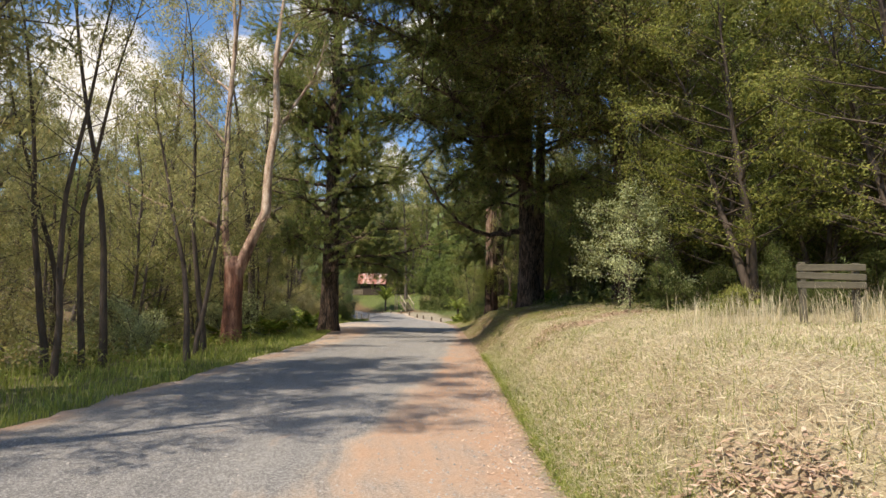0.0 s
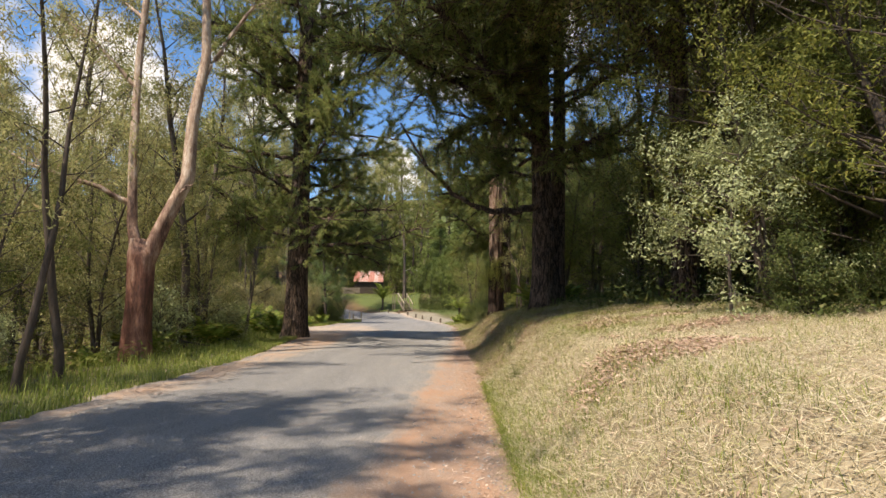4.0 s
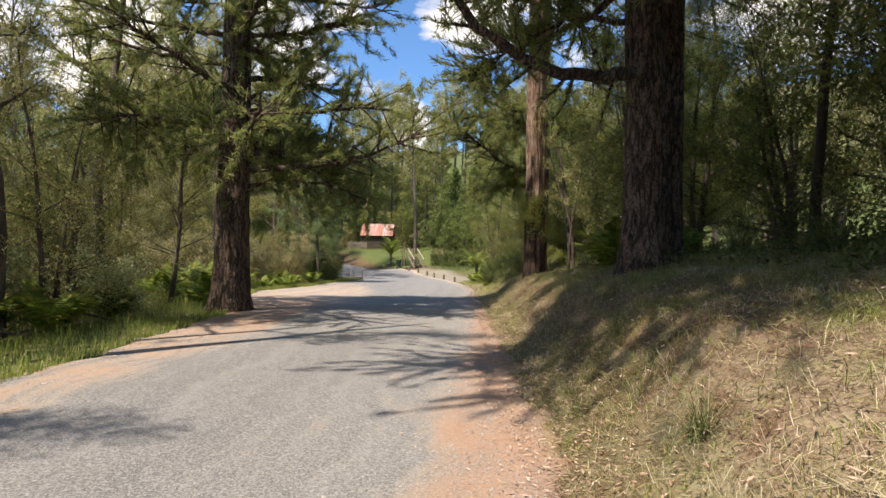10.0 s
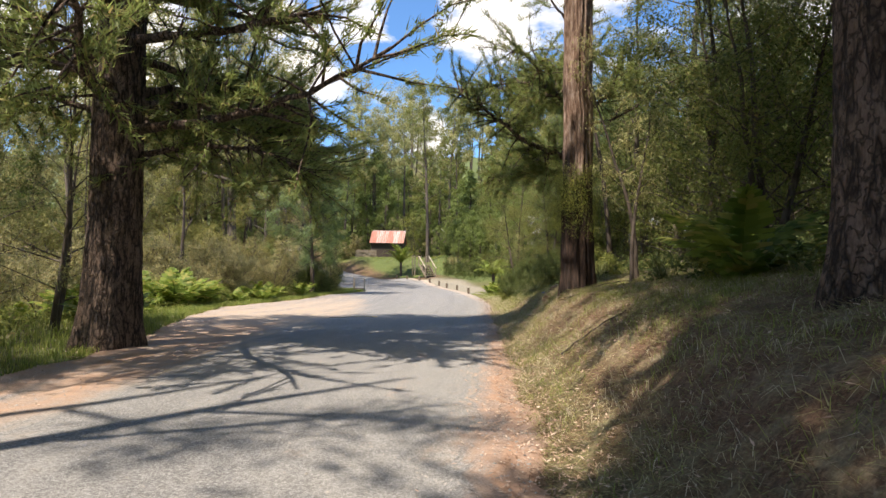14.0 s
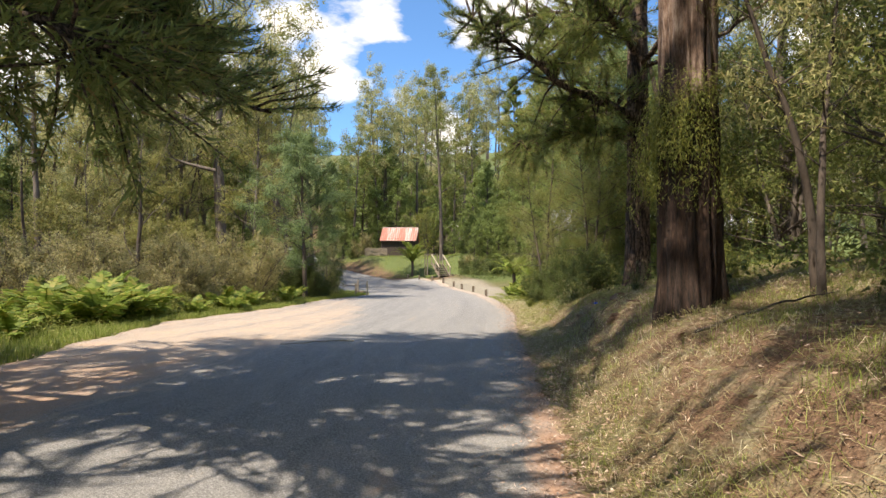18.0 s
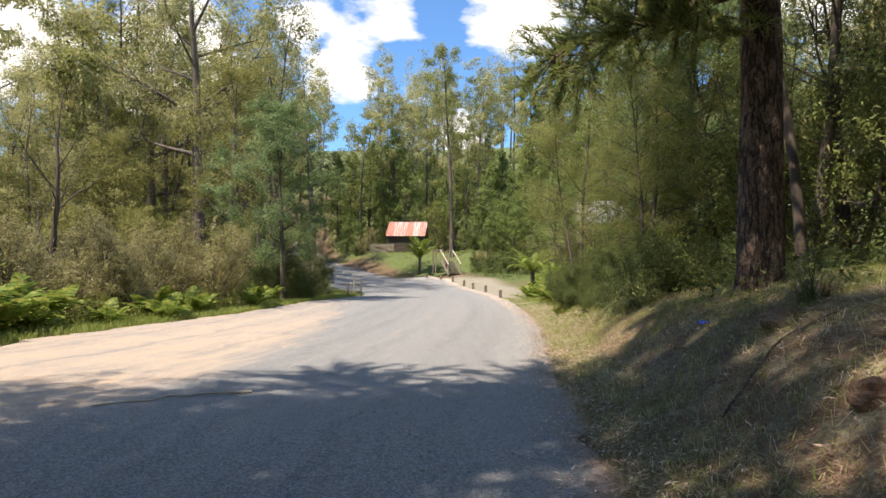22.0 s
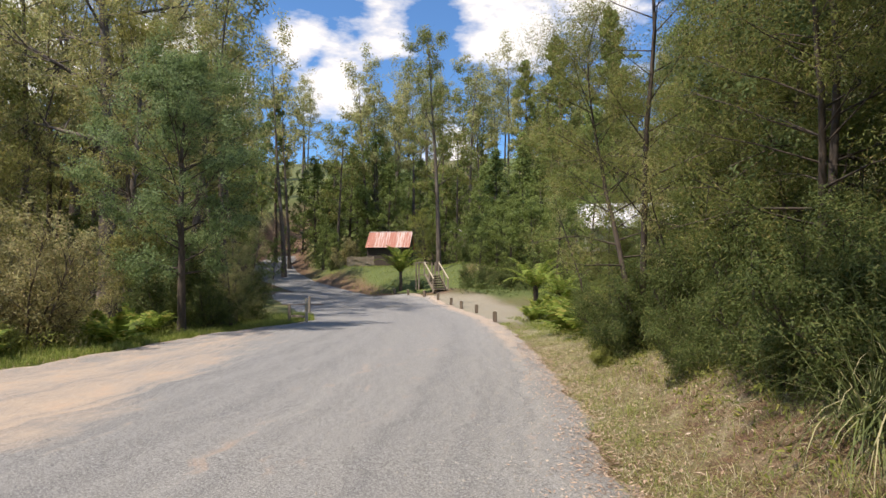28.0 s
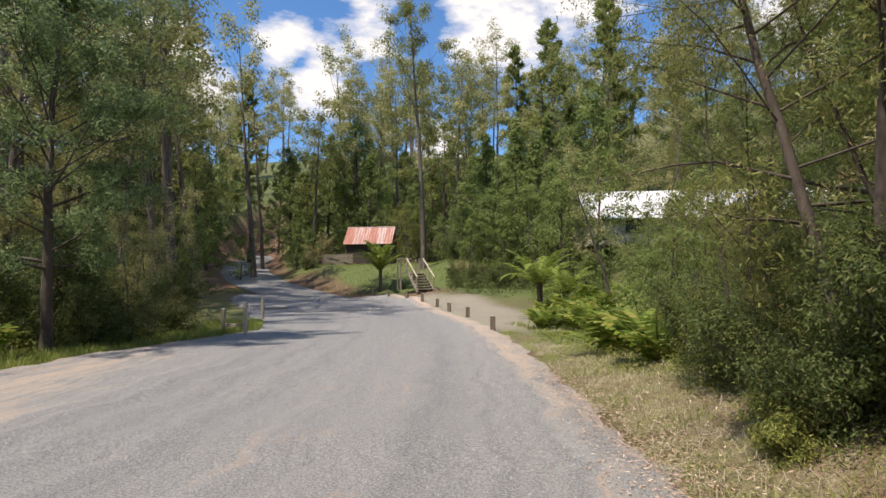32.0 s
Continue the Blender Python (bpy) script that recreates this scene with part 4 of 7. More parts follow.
    v, f = rough_trunk([(0, 0, -0.3), (0.0, 0, 1.4), (-0.05, 0.05, 2.6), (-0.15, 0.1, 3.0)], [0.34, 0.29, 0.31, 0.2], 3, 0.02, 0.3, 4.0, 0.25, 48)
    wood.add(v, f)
    left = np.array([(-0.15, 0.1, 2.4), (-0.45, 0.25, 3.4), (-0.6, 0.35, 5.2), (-0.75, 0.6, 8.0), (-0.7, 0.8, 11.0), (-1.1, 1.0, 14.5)])
    right = np.array([(0.02, 0.05, 2.3), (0.35, 0.15, 3.3), (0.85, 0.32, 4.6), (0.82, 0.5, 6.2), (0.95, 0.8, 8.0), (0.75, 1.0, 10.5), (0.9, 1.4, 14.0)])
    v, f = rough_trunk(left, [0.17, 0.12, 0.10, 0.085, 0.07, 0.03], 4, 0.008, 0.4, 3.0, 0.0, 24, 0.12)
    wood.add(v, f)
    v, f = rough_trunk(right, [0.22, 0.19, 0.17, 0.14, 0.12, 0.09, 0.03], 6, 0.008, 0.4, 3.0, 0.0, 24, 0.12)
    wood.add(v, f)
    part("trunk", wood.mesh("trunk", BARK_GUM), None, ob, "red-brown stocking bark under smooth cream limbs")
    wood, ends, ways = Wood(), [], []
    for pts, r, n, size in [
        ([(0.95, 0.8, 7.6), (1.5, 0.9, 8.6), (2.2, 1.0, 9.8), (2.6, 1.1, 11.5)], 0.08, 16, 0.9),
        ([(0.6, 0.2, 4.0), (0.95, 0.1, 4.35), (1.1, 0.05, 4.4)], 0.04, 0, 0.3),
        ([(-0.5, 0.3, 3.9), (-1.3, 0.0, 4.3), (-2.6, -0.4, 4.7), (-4.0, -0.6, 5.6)], 0.08, 12, 0.8),
        ([(-0.7, 0.6, 7.0), (-1.8, 0.3, 8.2), (-3.0, 0.0, 9.0)], 0.06, 18, 0.9),
        ([(0.8, 1.0, 10.0), (1.8, 0.4, 11.5), (2.4, -0.4, 12.6)], 0.06, 22, 0.9),
        ([(-0.7, 0.8, 10.5), (-0.2, -0.4, 12.0), (0.2, -1.4, 13.0)], 0.06, 22, 0.9),
        ([(-0.7, 0.8, 9.0), (-1.9, 1.6, 10.0), (-3.0, 2.2, 11.4)], 0.06, 20, 0.9)]:
        wood = Wood()
        limb_with_twigs(wood, rng, pts, r, ends, ways, n, size, -0.15, 0.4)
        part("branch", wood.mesh("branch", BARK_GUM), None, ob, "bare cream-coloured limb")
    part("crown", leaf_mesh("crown", np.array(ends), 18, 0.22, 0.14, 0.034, 0.5, LEAF_GREY, 54), None, ob)


SILVER = (4.0, 13.5)


# ---- stock of wood plants, copied through the forest ----
STOCK = {}


def stock(key, name, label, category, group, wood, crown):
    STOCK[key] = (name, label, category, group, wood, crown, [])


def plant(key, x, y, turn=0.0, scale=1.0, sink=0.0, label=""):
    name, text, category, group, wood, crown, made = STOCK[key]
    if made:
        ob = copy_thing(made[0], at_ground(x, y, turn, scale, sink))
    else:
        ob = tree(name, x, y, text, category, wood, crown, group, turn)
        ob.matrix_basis = at_ground(x, y, turn, 1.0, sink)
        made.append(ob)
        if scale != 1.0:
            ob.matrix_basis = at_ground(x, y, turn, 1.0, sink)
    if label:
        ob["label"] = label
    return ob


def make_stock():
    # forest gums, near and far
    for i, (h, base, n, reach, mat, leaf) in enumerate([(15, 0.32, 22, 3.2, LEAF_GREY, 0.15), (18, 0.38, 22, 3.4, LEAF_GUM, 0.16), (13, 0.22, 24, 2.6, LEAF_GREY, 0.14)]):
        w, e, _ = grow(100 + i, h, 0.16, base, n, reach, (0.45, 1.1), 0.2, "high", 6, 7, 0.045)
        stock("gum%d" % i, "gum_tree", "slender gum with grey bark and thin drooping leaves", "gum tree", "forest gums", w.mesh("trunk", BARK_GREY), leaf_mesh("crown", e, 15, 0.21, leaf * 1.1, 0.05, 0.45, mat, 110 + i))
    for i, (h, base, n, reach, mat) in enumerate([(20, 0.44, 16, 5.2, LEAF_GREY), (23, 0.5, 15, 5.6, LEAF_GREY), (17, 0.38, 17, 5.0, LEAF_GUM), (15, 0.06, 28, 3.8, LEAF_WATTLE)]):
        w, e, _ = grow(130 + i, h, 0.24, base, n, reach, (0.4, 1.1), 0.25, "high" if i < 3 else "round", 4, 7, 0.02, twiggy=False)
        stock("far%d" % i, "gum_tree", "tall forest gum on the hillside", "gum tree", "hillside gums", w.mesh("trunk", BARK_GREY), leaf_mesh("crown", e, 20, 0.5, 0.36, 0.15, 0.35, mat, 140 + i, tight=0.5))
    # thin saplings with sparse tops
    for i, (h, base, n, reach) in enumerate([(10, 0.4, 14, 1.6), (8.5, 0.3, 16, 1.3), (11.5, 0.5, 12, 1.9)]):
        w, e, _ = grow(160 + i, h, 0.085, base, n, reach, (0.4, 1.0), 0.3, "even", 5, 7, 0.06)
        stock("sap%d" % i, "gum_sapling", "thin leaning gum sapling with sparse leaves", "sapling", "verge saplings", w.mesh("trunk", BARK_DARK), leaf_mesh("crown", e, 11, 0.22, 0.14, 0.034, 0.5, LEAF_GREY, 170 + i))
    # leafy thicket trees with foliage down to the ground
    # the second kind's darker leaves also stand in for shade on the bank side
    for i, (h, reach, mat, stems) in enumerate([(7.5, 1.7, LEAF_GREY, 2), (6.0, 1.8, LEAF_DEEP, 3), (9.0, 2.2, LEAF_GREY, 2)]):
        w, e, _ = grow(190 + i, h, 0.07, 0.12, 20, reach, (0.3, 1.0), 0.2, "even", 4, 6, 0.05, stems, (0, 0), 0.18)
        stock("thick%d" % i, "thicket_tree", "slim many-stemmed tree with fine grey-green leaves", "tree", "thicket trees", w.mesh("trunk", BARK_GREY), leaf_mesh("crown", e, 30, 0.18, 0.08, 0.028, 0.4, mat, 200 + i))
    # wattles
    w, e, _ = grow(220, 9.6, 0.14, 0.2, 46, 3.1, (0.25, 1.0), 0.2, "round", 7, 9, 0.03, full=1.0)
    stock("wattle0", "wattle_tree", "rounded wattle with feathery blue-green leaves", "wattle", "wattles", w.mesh("trunk", BARK_DARK), leaf_mesh("crown", e, 64, 0.2, 0.1, 0.04, 0.15, LEAF_BLUE, 221))
    w, e, _ = grow(223, 10.0, 0.10, 0.14, 34, 2.0, (0.3, 1.0), 0.0, "even", 6, 8, 0.045, 2, (0, 0), 0.1)
    stock("wattle1", "wattle_tree", "loose wattle with several thin stems beside the road", "wattle", "wattles", w.mesh("trunk", BARK_GREY), leaf_mesh("crown", e, 64, 0.18, 0.06, 0.018, 0.25, LEAF_WATTLE, 224))
    w, e, _ = grow(226, 9.0, 0.10, 0.2, 30, 2.6, (0.2, 0.9), 0.15, "round", 6, 8, 0.05, 3, (0, 0), 0.22)
    stock("wattle2", "wattle_tree", "spreading wattle with yellow-green leaves and dark stems", "wattle", "wattles", w.mesh("trunk", BARK_DARK), leaf_mesh("crown", e, 22, 0.15, 0.085, 0.03, 0.2, LEAF_BRIGHT, 227))
    w, e, _ = grow(228, 9.5, 0.06, 0.26, 32, 1.9, (0.3, 1.0), -0.1, "even", 6, 8, 0.05, 2, (0, 0), 0.12)
    stock("fine", "wattle_tree", "slim roadside wattle with narrow hanging leaves", "wattle", "wattles", w.mesh("trunk", BARK_DARK), leaf_mesh("crown", e, 84, 0.18, 0.05, 0.012, 0.4, LEAF_GUM, 229, 0.9))
    # shrubs
    w, e, _ = grow(240, 2.2, 0.03, 0.15, 18, 0.95, (0.2, 0.9), 0.1, "round", 5, 5, 0.08, 4, (0, 0), 0.4)
    stock("olive", "shrub", "pale silver-leaved shrub at the forest edge", "shrub", "shrubs", w.mesh("stems", BARK_GREY), leaf_mesh("crown", e, 8, 0.14, 0.11, 0.032, 0.05, LEAF_OLIVE, 241, 0.8, True))
    w, e, _ = grow(244, 3.4, 0.035, 0.12, 18, 1.1, (0.4, 1.2), 0.25, "even", 6, 5, 0.10, 5, (0, 0), 0.5)
    stock("tea", "shrub", "twiggy grey-brown tea tree shrub", "shrub", "tea tree shrubs", w.mesh("stems", BARK_GREY), leaf_mesh("crown", e, 8, 0.13, 0.095, 0.032, 0.1, LEAF_TEA, 245))
    w, e, _ = grow(247, 2.3, 0.02, 0.1, 16, 0.75, (0.3, 1.2), 0.2, "even", 5, 5, 0.12, 5, (0, 0), 0.55)
    stock("dark", "shrub", "dense dark green undergrowth shrub", "shrub", "undergrowth shrubs", w.mesh("stems", BARK_DARK), leaf_mesh("crown", e, 22, 0.13, 0.06, 0.021, 0.2, LEAF_DARK, 248, 0.8))
    w, e, _ = grow(251, 1.3, 0.02, 0.1, 14, 0.6, (0.2, 0.9), 0.1, "round", 5, 5, 0.08, 4, (0, 0), 0.4)
    stock("green", "shrub", "low bright green leafy shrub", "shrub", "undergrowth shrubs", w.mesh("stems", BARK_GREY), leaf_mesh("crown", e, 10, 0.13, 0.075, 0.03, 0.15, LEAF_BRIGHT, 252))
    w, e, _ = grow(255, 8.5, 0.13, 0.08, 32, 2.7, (0.25, 1.0), 0.2, "round", 5, 7, 0.03, twiggy=False)
    stock("wattlef", "wattle_tree", "rounded far wattle with dull green leaves", "wattle", "far wattles", w.mesh("trunk", BARK_DARK), leaf_mesh("crown", e, 14, 0.24, 0.24, 0.09, 0.2, LEAF_WATTLE, 256))
    w, e, _ = grow(258, 8.0, 0.13, 0.3, 26, 3.2, (0.3, 0.9), 0.25, "round", 6, 7, 0.06, 2, (0, 0), 0.2)
    stock("dome", "wattle_tree", "open wattle with a domed yellow-green top", "wattle", "domed wattles", w.mesh("trunk", BARK_GREY), leaf_mesh("crown", e, 17, 0.24, 0.17, 0.06, 0.15, LEAF_OCHRE, 259))
    w, e, _ = grow(270, 13.5, 0.2, 0.34, 34, 4.0, (0.25, 0.95), 0.2, "round", 7, 8, 0.03)
    stock("domed", "wattle_tree", "tall wattle with yellow-green domed crown", "wattle", "domed wattles", w.mesh("trunk", BARK_GREY), leaf_mesh("crown", e, 30, 0.3, 0.14, 0.05, 0.15, LEAF_OCHRE, 271, 0.6))
    w, e, _ = grow(262, 25, 0.46, 0.34, 17, 10.0, (0.25, 0.95), 0.3, "high", 14, 10, 0.03, thick=0.62)
    stock("spread", "gum_tree", "large old gum with heavy spreading limbs", "gum tree", "old gums", w.mesh("trunk", BARK_GREY), leaf_mesh("crown", e, 46, 0.36, 0.2, 0.07, 0.5, LEAF_GREY, 263, tight=0.75))
    # distant pine
    w, e, d = grow(260, 26, 0.3, 0.35, 46, 4.2, (-0.1, 0.7), 0.2, "cone", 5, 7, 0.012)
    stock("farpine", "pine_tree", "distant dark pine above the gums", "pine tree", "far pines", w.mesh("trunk", BARK_PINE), needle_mesh("crown", e, d, 16, 0.6, 0.17, NEEDLE, 261, 0.5, 0.9))
    w, e, _ = grow(265, 15, 0.2, 0.04, 60, 3.6, (0.1, 0.8), 0.1, "cone", 5, 7, 0.012)
    stock("cone", "wattle_tree", "conical blackwood with dense grey-green foliage", "tree", "blackwoods", w.mesh("trunk", BARK_DARK), leaf_mesh("crown", e, 8, 0.27, 0.36, 0.15, 0.2, LEAF_WATTLE, 266))


def plant_forest():
    rng = np.random.default_rng(77)
    # past x 2.5 canopy shade is put into colour: darker, greener thicket leaves
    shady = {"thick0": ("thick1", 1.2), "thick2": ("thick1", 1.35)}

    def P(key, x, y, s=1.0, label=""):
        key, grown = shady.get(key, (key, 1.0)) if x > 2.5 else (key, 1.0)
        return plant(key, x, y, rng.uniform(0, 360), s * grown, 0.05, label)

    # verge saplings where the walk begins
    for key, x, y, s in [("sap0", -9.3, 13.2, 1.0), ("sap1", -9.9, 14.6, 1.1), ("sap2", -7.8, 12.8, 0.95), ("sap1", -5.9, 12.7, 0.85), ("sap0", -6.4, 14.2, 0.8), ("sap2", -10.6, 11.4, 1.0), ("sap0", -6.9, 16.0, 1.0), ("sap1", -12.4, 14.0, 1.1), ("sap1", -8.1, 9.2, 1.0), ("sap0", -7.9, 6.0, 1.0)]:
        P(key, x, y, s)
    # thicket behind the forked gum and before the tall pine
    for key, x, y, s in [("thick0", -8.9, 22.6, 1.0), ("thick2", -10.4, 24.6, 1.0), ("thick0", -8.3, 25.4, 0.9), ("thick1", -9.6, 27.8, 1.0), ("thick2", -12.2, 27.4, 1.1), ("thick0", -11.2, 21.4, 1.1), ("thick2", -12.6, 18.6, 1.1), ("thick1", -10.2, 19.3, 0.9), ("thick0", -13.5, 23.6, 1.0), ("thick2", -8.8, 31.2, 0.9), ("thick0", -11.0, 31.6, 1.0), ("thick2", -14.0, 15.8, 1.1), ("thick0", -11.6, 16.4, 1.0), ("thick1", -13.0, 31.0, 1.1), ("gum0", -9.9, 29.6, 0.9), ("gum2", -8.4, 24.1, 0.9), ("gum0", -11.8, 22.6, 1.0)]:
        P(key, x, y, s)
    # pull-out on the inner bend: tea trees, wattle, thin gums
    for key, x, y, s in [("tea", -12.6, 44.6, 1.0), ("tea", -14.2, 46.4, 1.15), ("tea", -11.6, 47.6, 0.95), ("tea", -13.0, 49.8, 1.2), ("tea", -15.2, 43.2, 1.1), ("tea", -11.4, 51.4, 1.05), ("tea", -14.9, 51.6, 1.2), ("tea", -16.8, 48.2, 1.2), ("tea", -12.4, 54.0, 0.8), ("tea", -17.8, 44.4, 1.2), ("tea", -15.6, 39.4, 1.1), ("tea", -17.2, 36.6, 1.2), ("tea", -13.8, 37.2, 0.9), ("tea", -19.4, 41.0, 1.3), ("tea", -19.5, 51.5, 1.3), ("tea", -16.5, 55.0, 1.3), ("sap2", -18.9, 47.2, 1.0), ("thick0", -9.7, 58.4, 0.5), ("thick2", -10.3, 60.2, 0.48), ("dark", -10.1, 57.6, 1.0), ("dark", -10.7, 61.4, 1.1), ("dark", -10.8, 58.6, 1.4), ("thick0", -10.6, 61.4, 0.6), ("thick2", -12.2, 60.0, 0.6), ("dark", -12.0, 57.6, 1.3)]:
        P(key, x, y, s)
    P("wattle0", -10.4, 56.4, 1.0)
    P("domed", -15.2, 60.6, 1.0)
    P("domed", -22.4, 60.4, 0.72)
    P("spread", -19.8, 65.6, 1.0)
    P("spread", -30.0, 76.0, 1.0)
    for x, y, s in [(-21.6, 58.0, 0.95), (-16.2, 56.0, 0.62), (-18.4, 52.0, 0.6), (-24.5, 55.0, 0.9), (-21.0, 47.0, 0.62), (-14.4, 58.6, 0.55), (-25.0, 44.0, 0.8), (-19.6, 39.0, 0.6), (-18.0, 33.0, 0.75)]:
        P("dome", x, y, s)
    for x, y, s in [(-15.8, 45.2, 0.7), (-12.2, 46.2, 0.75), (-17.6, 41.6, 0.8), (-13.4, 42.4, 0.55), (-20.6, 44.6, 1.0), (-12.0, 52.8, 0.8), (-13.9, 53.0, 0.95), (-18.6, 49.6, 0.9)]:
        P("tea", x, y, s)
    for x, y, s in [(-13.6, 40.8, 1.1), (-14.9, 42.2, 1.3), (-11.4, 45.4, 0.8), (-12.7, 47.4, 0.9), (-16.6, 39.0, 1.4), (-10.9, 50.0, 0.8), (-14.6, 38.2, 1.1)]:
        P("green", x, y, s)
    # the bare dead tree beyond the bracken
    w, _, _ = grow(310, 8.4, 0.13, 0.3, 9, 3.0, (0.7, 1.2), 0.3, "even", 6, 9, 0.06, thick=0.5)
    ob = thing("dead_tree", -14.5, 47.0, gz(-14.5, 47.0), "bare dead tree with dark crooked branches", "dead tree")
    part("trunk", w.mesh("trunk", BARK_DARK), None, ob)
    for x, y, s in [(-18.6, 74.0, 1.2), (-28.0, 68.0, 1.4)]:
        P("gum1" if s > 1.3 else "gum0", x, y, s)
    # along the bank
    for key, x, y, s in [("wattle2", 6.4, 12.4, 1.0), ("wattle2", 8.4, 10.2, 1.05), ("wattle2", 5.6, 15.2, 0.95), ("wattle2", 9.9, 12.4, 1.1), ("wattle1", 7.0, 14.2, 1.0), ("thick0", 6.4, 17.4, 1.0), ("dark", 4.9, 13.2, 0.7), ("dark", 6.2, 10.6, 0.6), ("dark", 7.4, 9.0, 0.6), ("green", 4.8, 10.6, 0.6), ("gum1", 8.2, 15.0, 1.0), ("wattle2", 11.0, 8.0, 1.1), ("wattle1", 9.8, 6.6, 0.9), ("thick1", 8.6, 8.2, 0.8), ("wattle2", 13.0, 11.0, 1.1)]:
        P(key, x, y, s)
    for key, x, y, s in [("fine", 2.25, 48.3, 1.0), ("fine", 3.6, 45.2, 0.95), ("wattle1", 4.4, 50.2, 1.1), ("wattle0", 7.4, 54.4, 0.8), ("wattle0", 5.8, 47.0, 1.0), ("dark", 2.9, 49.6, 0.6), ("green", 2.4, 47.2, 0.32), ("dark", 3.8, 47.4, 0.8), ("green", 2.1, 49.4, 0.4), ("sap1", 2.7, 47.6, 0.35), ("sap1", 3.1, 49.0, 0.45), ("thick0", 3.9, 46.2, 0.5), ("dark", 3.0, 46.4, 0.6), ("wattle1", 5.0, 51.6, 0.9), ("wattle1", 6.4, 53.0, 1.0), ("fine", 4.3, 48.8, 0.9), ("thick2", 5.6, 50.0, 1.0), ("green", 2.2, 50.6, 0.45), ("dark", 3.2, 44.6, 0.7), ("dark", 2.8, 43.6, 0.6), ("dark", 3.6, 45.4, 0.8), ("dark", 3.6, 42.9, 0.7), ("green", 2.4, 52.4, 0.4), ("sap2", 5.2, 41.0, 1.2), ("sap1", 3.4, 30.8, 0.6), ("sap1", 3.1, 30.2, 0.5), ("wattle1", 6.2, 29.0, 0.9), ("thick2", 5.0, 31.0, 0.9), ("thick0", 4.6, 28.2, 0.8), ("green", 3.6, 27.0, 0.8), ("green", 3.4, 33.4, 0.7)]:
        P(key, x, y, s)
    # forest either side
    n = 0
    while n < 54:
        x, y = rng.uniform(-44, -12), rng.uniform(2, 92)
        if (y < 34 and x > -22) or (30 < y < 64 and x > -21) or (y < 12 and x > -10) or side_distance(np.array(x), np.array(y))[0] < 5 or (y > 62 and x > left_edge(y) - 4):
            continue
        P(rng.choice(["gum0", "gum1", "gum2", "thick2", "gum1"]), x, y, rng.uniform(0.65, 0.9) if y < 34 and x > -24 else rng.uniform(0.85, 1.35))
        n += 1
    n = 0
    while n < 50:
        x, y = rng.uniform(4.5, 34), 14 + 64 * rng.random() ** 1.5
        if (y > 50 and x < 0.37 * (y - 44) + 1.5) or (y > 40 and 0.2 < x / (y - 29) < 0.42):
            continue
        P(rng.choice(["gum0", "gum1", "gum2", "thick0", "thick2", "sap2"]), x, y, rng.uniform(0.8, 1.3))
        n += 1
    n = 0
    while n < 130:
        x, y = rng.uniform(-95, 60), rng.uniform(100, 190)
        if (-17 < x < 0 and y < 110) or side_distance(np.array(x), np.array(y))[0] < 4.5 or (x > 6 and y < 104):
            continue
        P(rng.choice(["far0", "far1", "far2", "far0", "far3", "far2"]), x, y, rng.uniform(0.8, 1.25))
        n += 1
    for x, y, key, s in [(-20.5, 114, "cone", 1.0), (-34, 122, "farpine", 1.3), (9, 122, "farpine", 1.15), (15, 116, "farpine", 1.2), (4, 128, "farpine", 1.0), (2.0, 97, "cone", 0.8), (5.0, 100, "cone", 0.95), (-1.0, 101, "far3", 0.75), (8.5, 92, "far3", 0.8), (4.6, 88, "wattlef", 1.1), (6.4, 82, "wattlef", 1.0), (3.8, 80, "wattlef", 0.85), (-17.6, 101.5, "tea", 1.0), (-20.5, 103, "wattlef", 0.6), (-9.0, 106, "wattle2", 0.8), (-3.0, 96, "wattlef", 0.55), (-1.0, 93, "dark", 1.6), (1.6, 91, "dark", 1.7), (0.2, 95, "wattlef", 0.8), (-28, 112, "far1", 1.0), (-40, 112, "far0", 1.0), (-24, 116, "far2", 0.9), (-12, 116, "far0", 1.1), (-16, 122, "far1", 1.0), (-6, 112, "far2", 0.9), (2, 110, "far0", 0.9), (-50, 100, "far1", 1.0), (-36, 98, "far0", 1.0)]:
        P(key, x, y, s)
    for key, x, y, s in [("wattlef", -2.0, 88.6, 0.5), ("dark", -2.6, 85.6, 0.9), ("dark", -1.2, 84.6, 0.9), ("dark", 0.4, 84.8, 1.0), ("wattlef", 0.6, 88.0, 0.75), ("wattlef", 2.6, 86.4, 0.8), ("cone", 3.4, 92.0, 0.7), ("wattlef", -0.6, 91.4, 0.7), ("cone", -0.4, 97.5, 0.8), ("cone", 2.4, 104, 1.0), ("dark", 2.2, 84.2, 1.1), ("dark", 3.8, 83.0, 1.1), ("wattlef", 5.2, 86.0, 0.8), ("tea", -3.2, 87.2, 0.5), ("dark", -7.0, 86.9, 0.3), ("tea", -17.4, 98.6, 0.5), ("dark", -18.4, 99.6, 0.9), ("wattlef", -19.0, 101.5, 0.45), ("cone", -8.6, 109, 0.7), ("cone", -14.5, 110, 0.85), ("wattlef", -5.0, 101, 0.5), ("cone", -2.6, 107, 0.8), ("dark", -3.6, 99, 1.5), ("cone", -25.5, 115, 0.9), ("cone", -30.5, 124, 0.9), ("cone", -29, 98, 0.6), ("wattlef", -27.5, 92.5, 0.7), ("wattlef", -24.0, 86.0, 0.8), ("wattlef", -20.0, 80.5, 0.7), ("cone", -31, 104, 0.8), ("cone", -36, 108, 0.9)]:
        P(key, x, y, s)
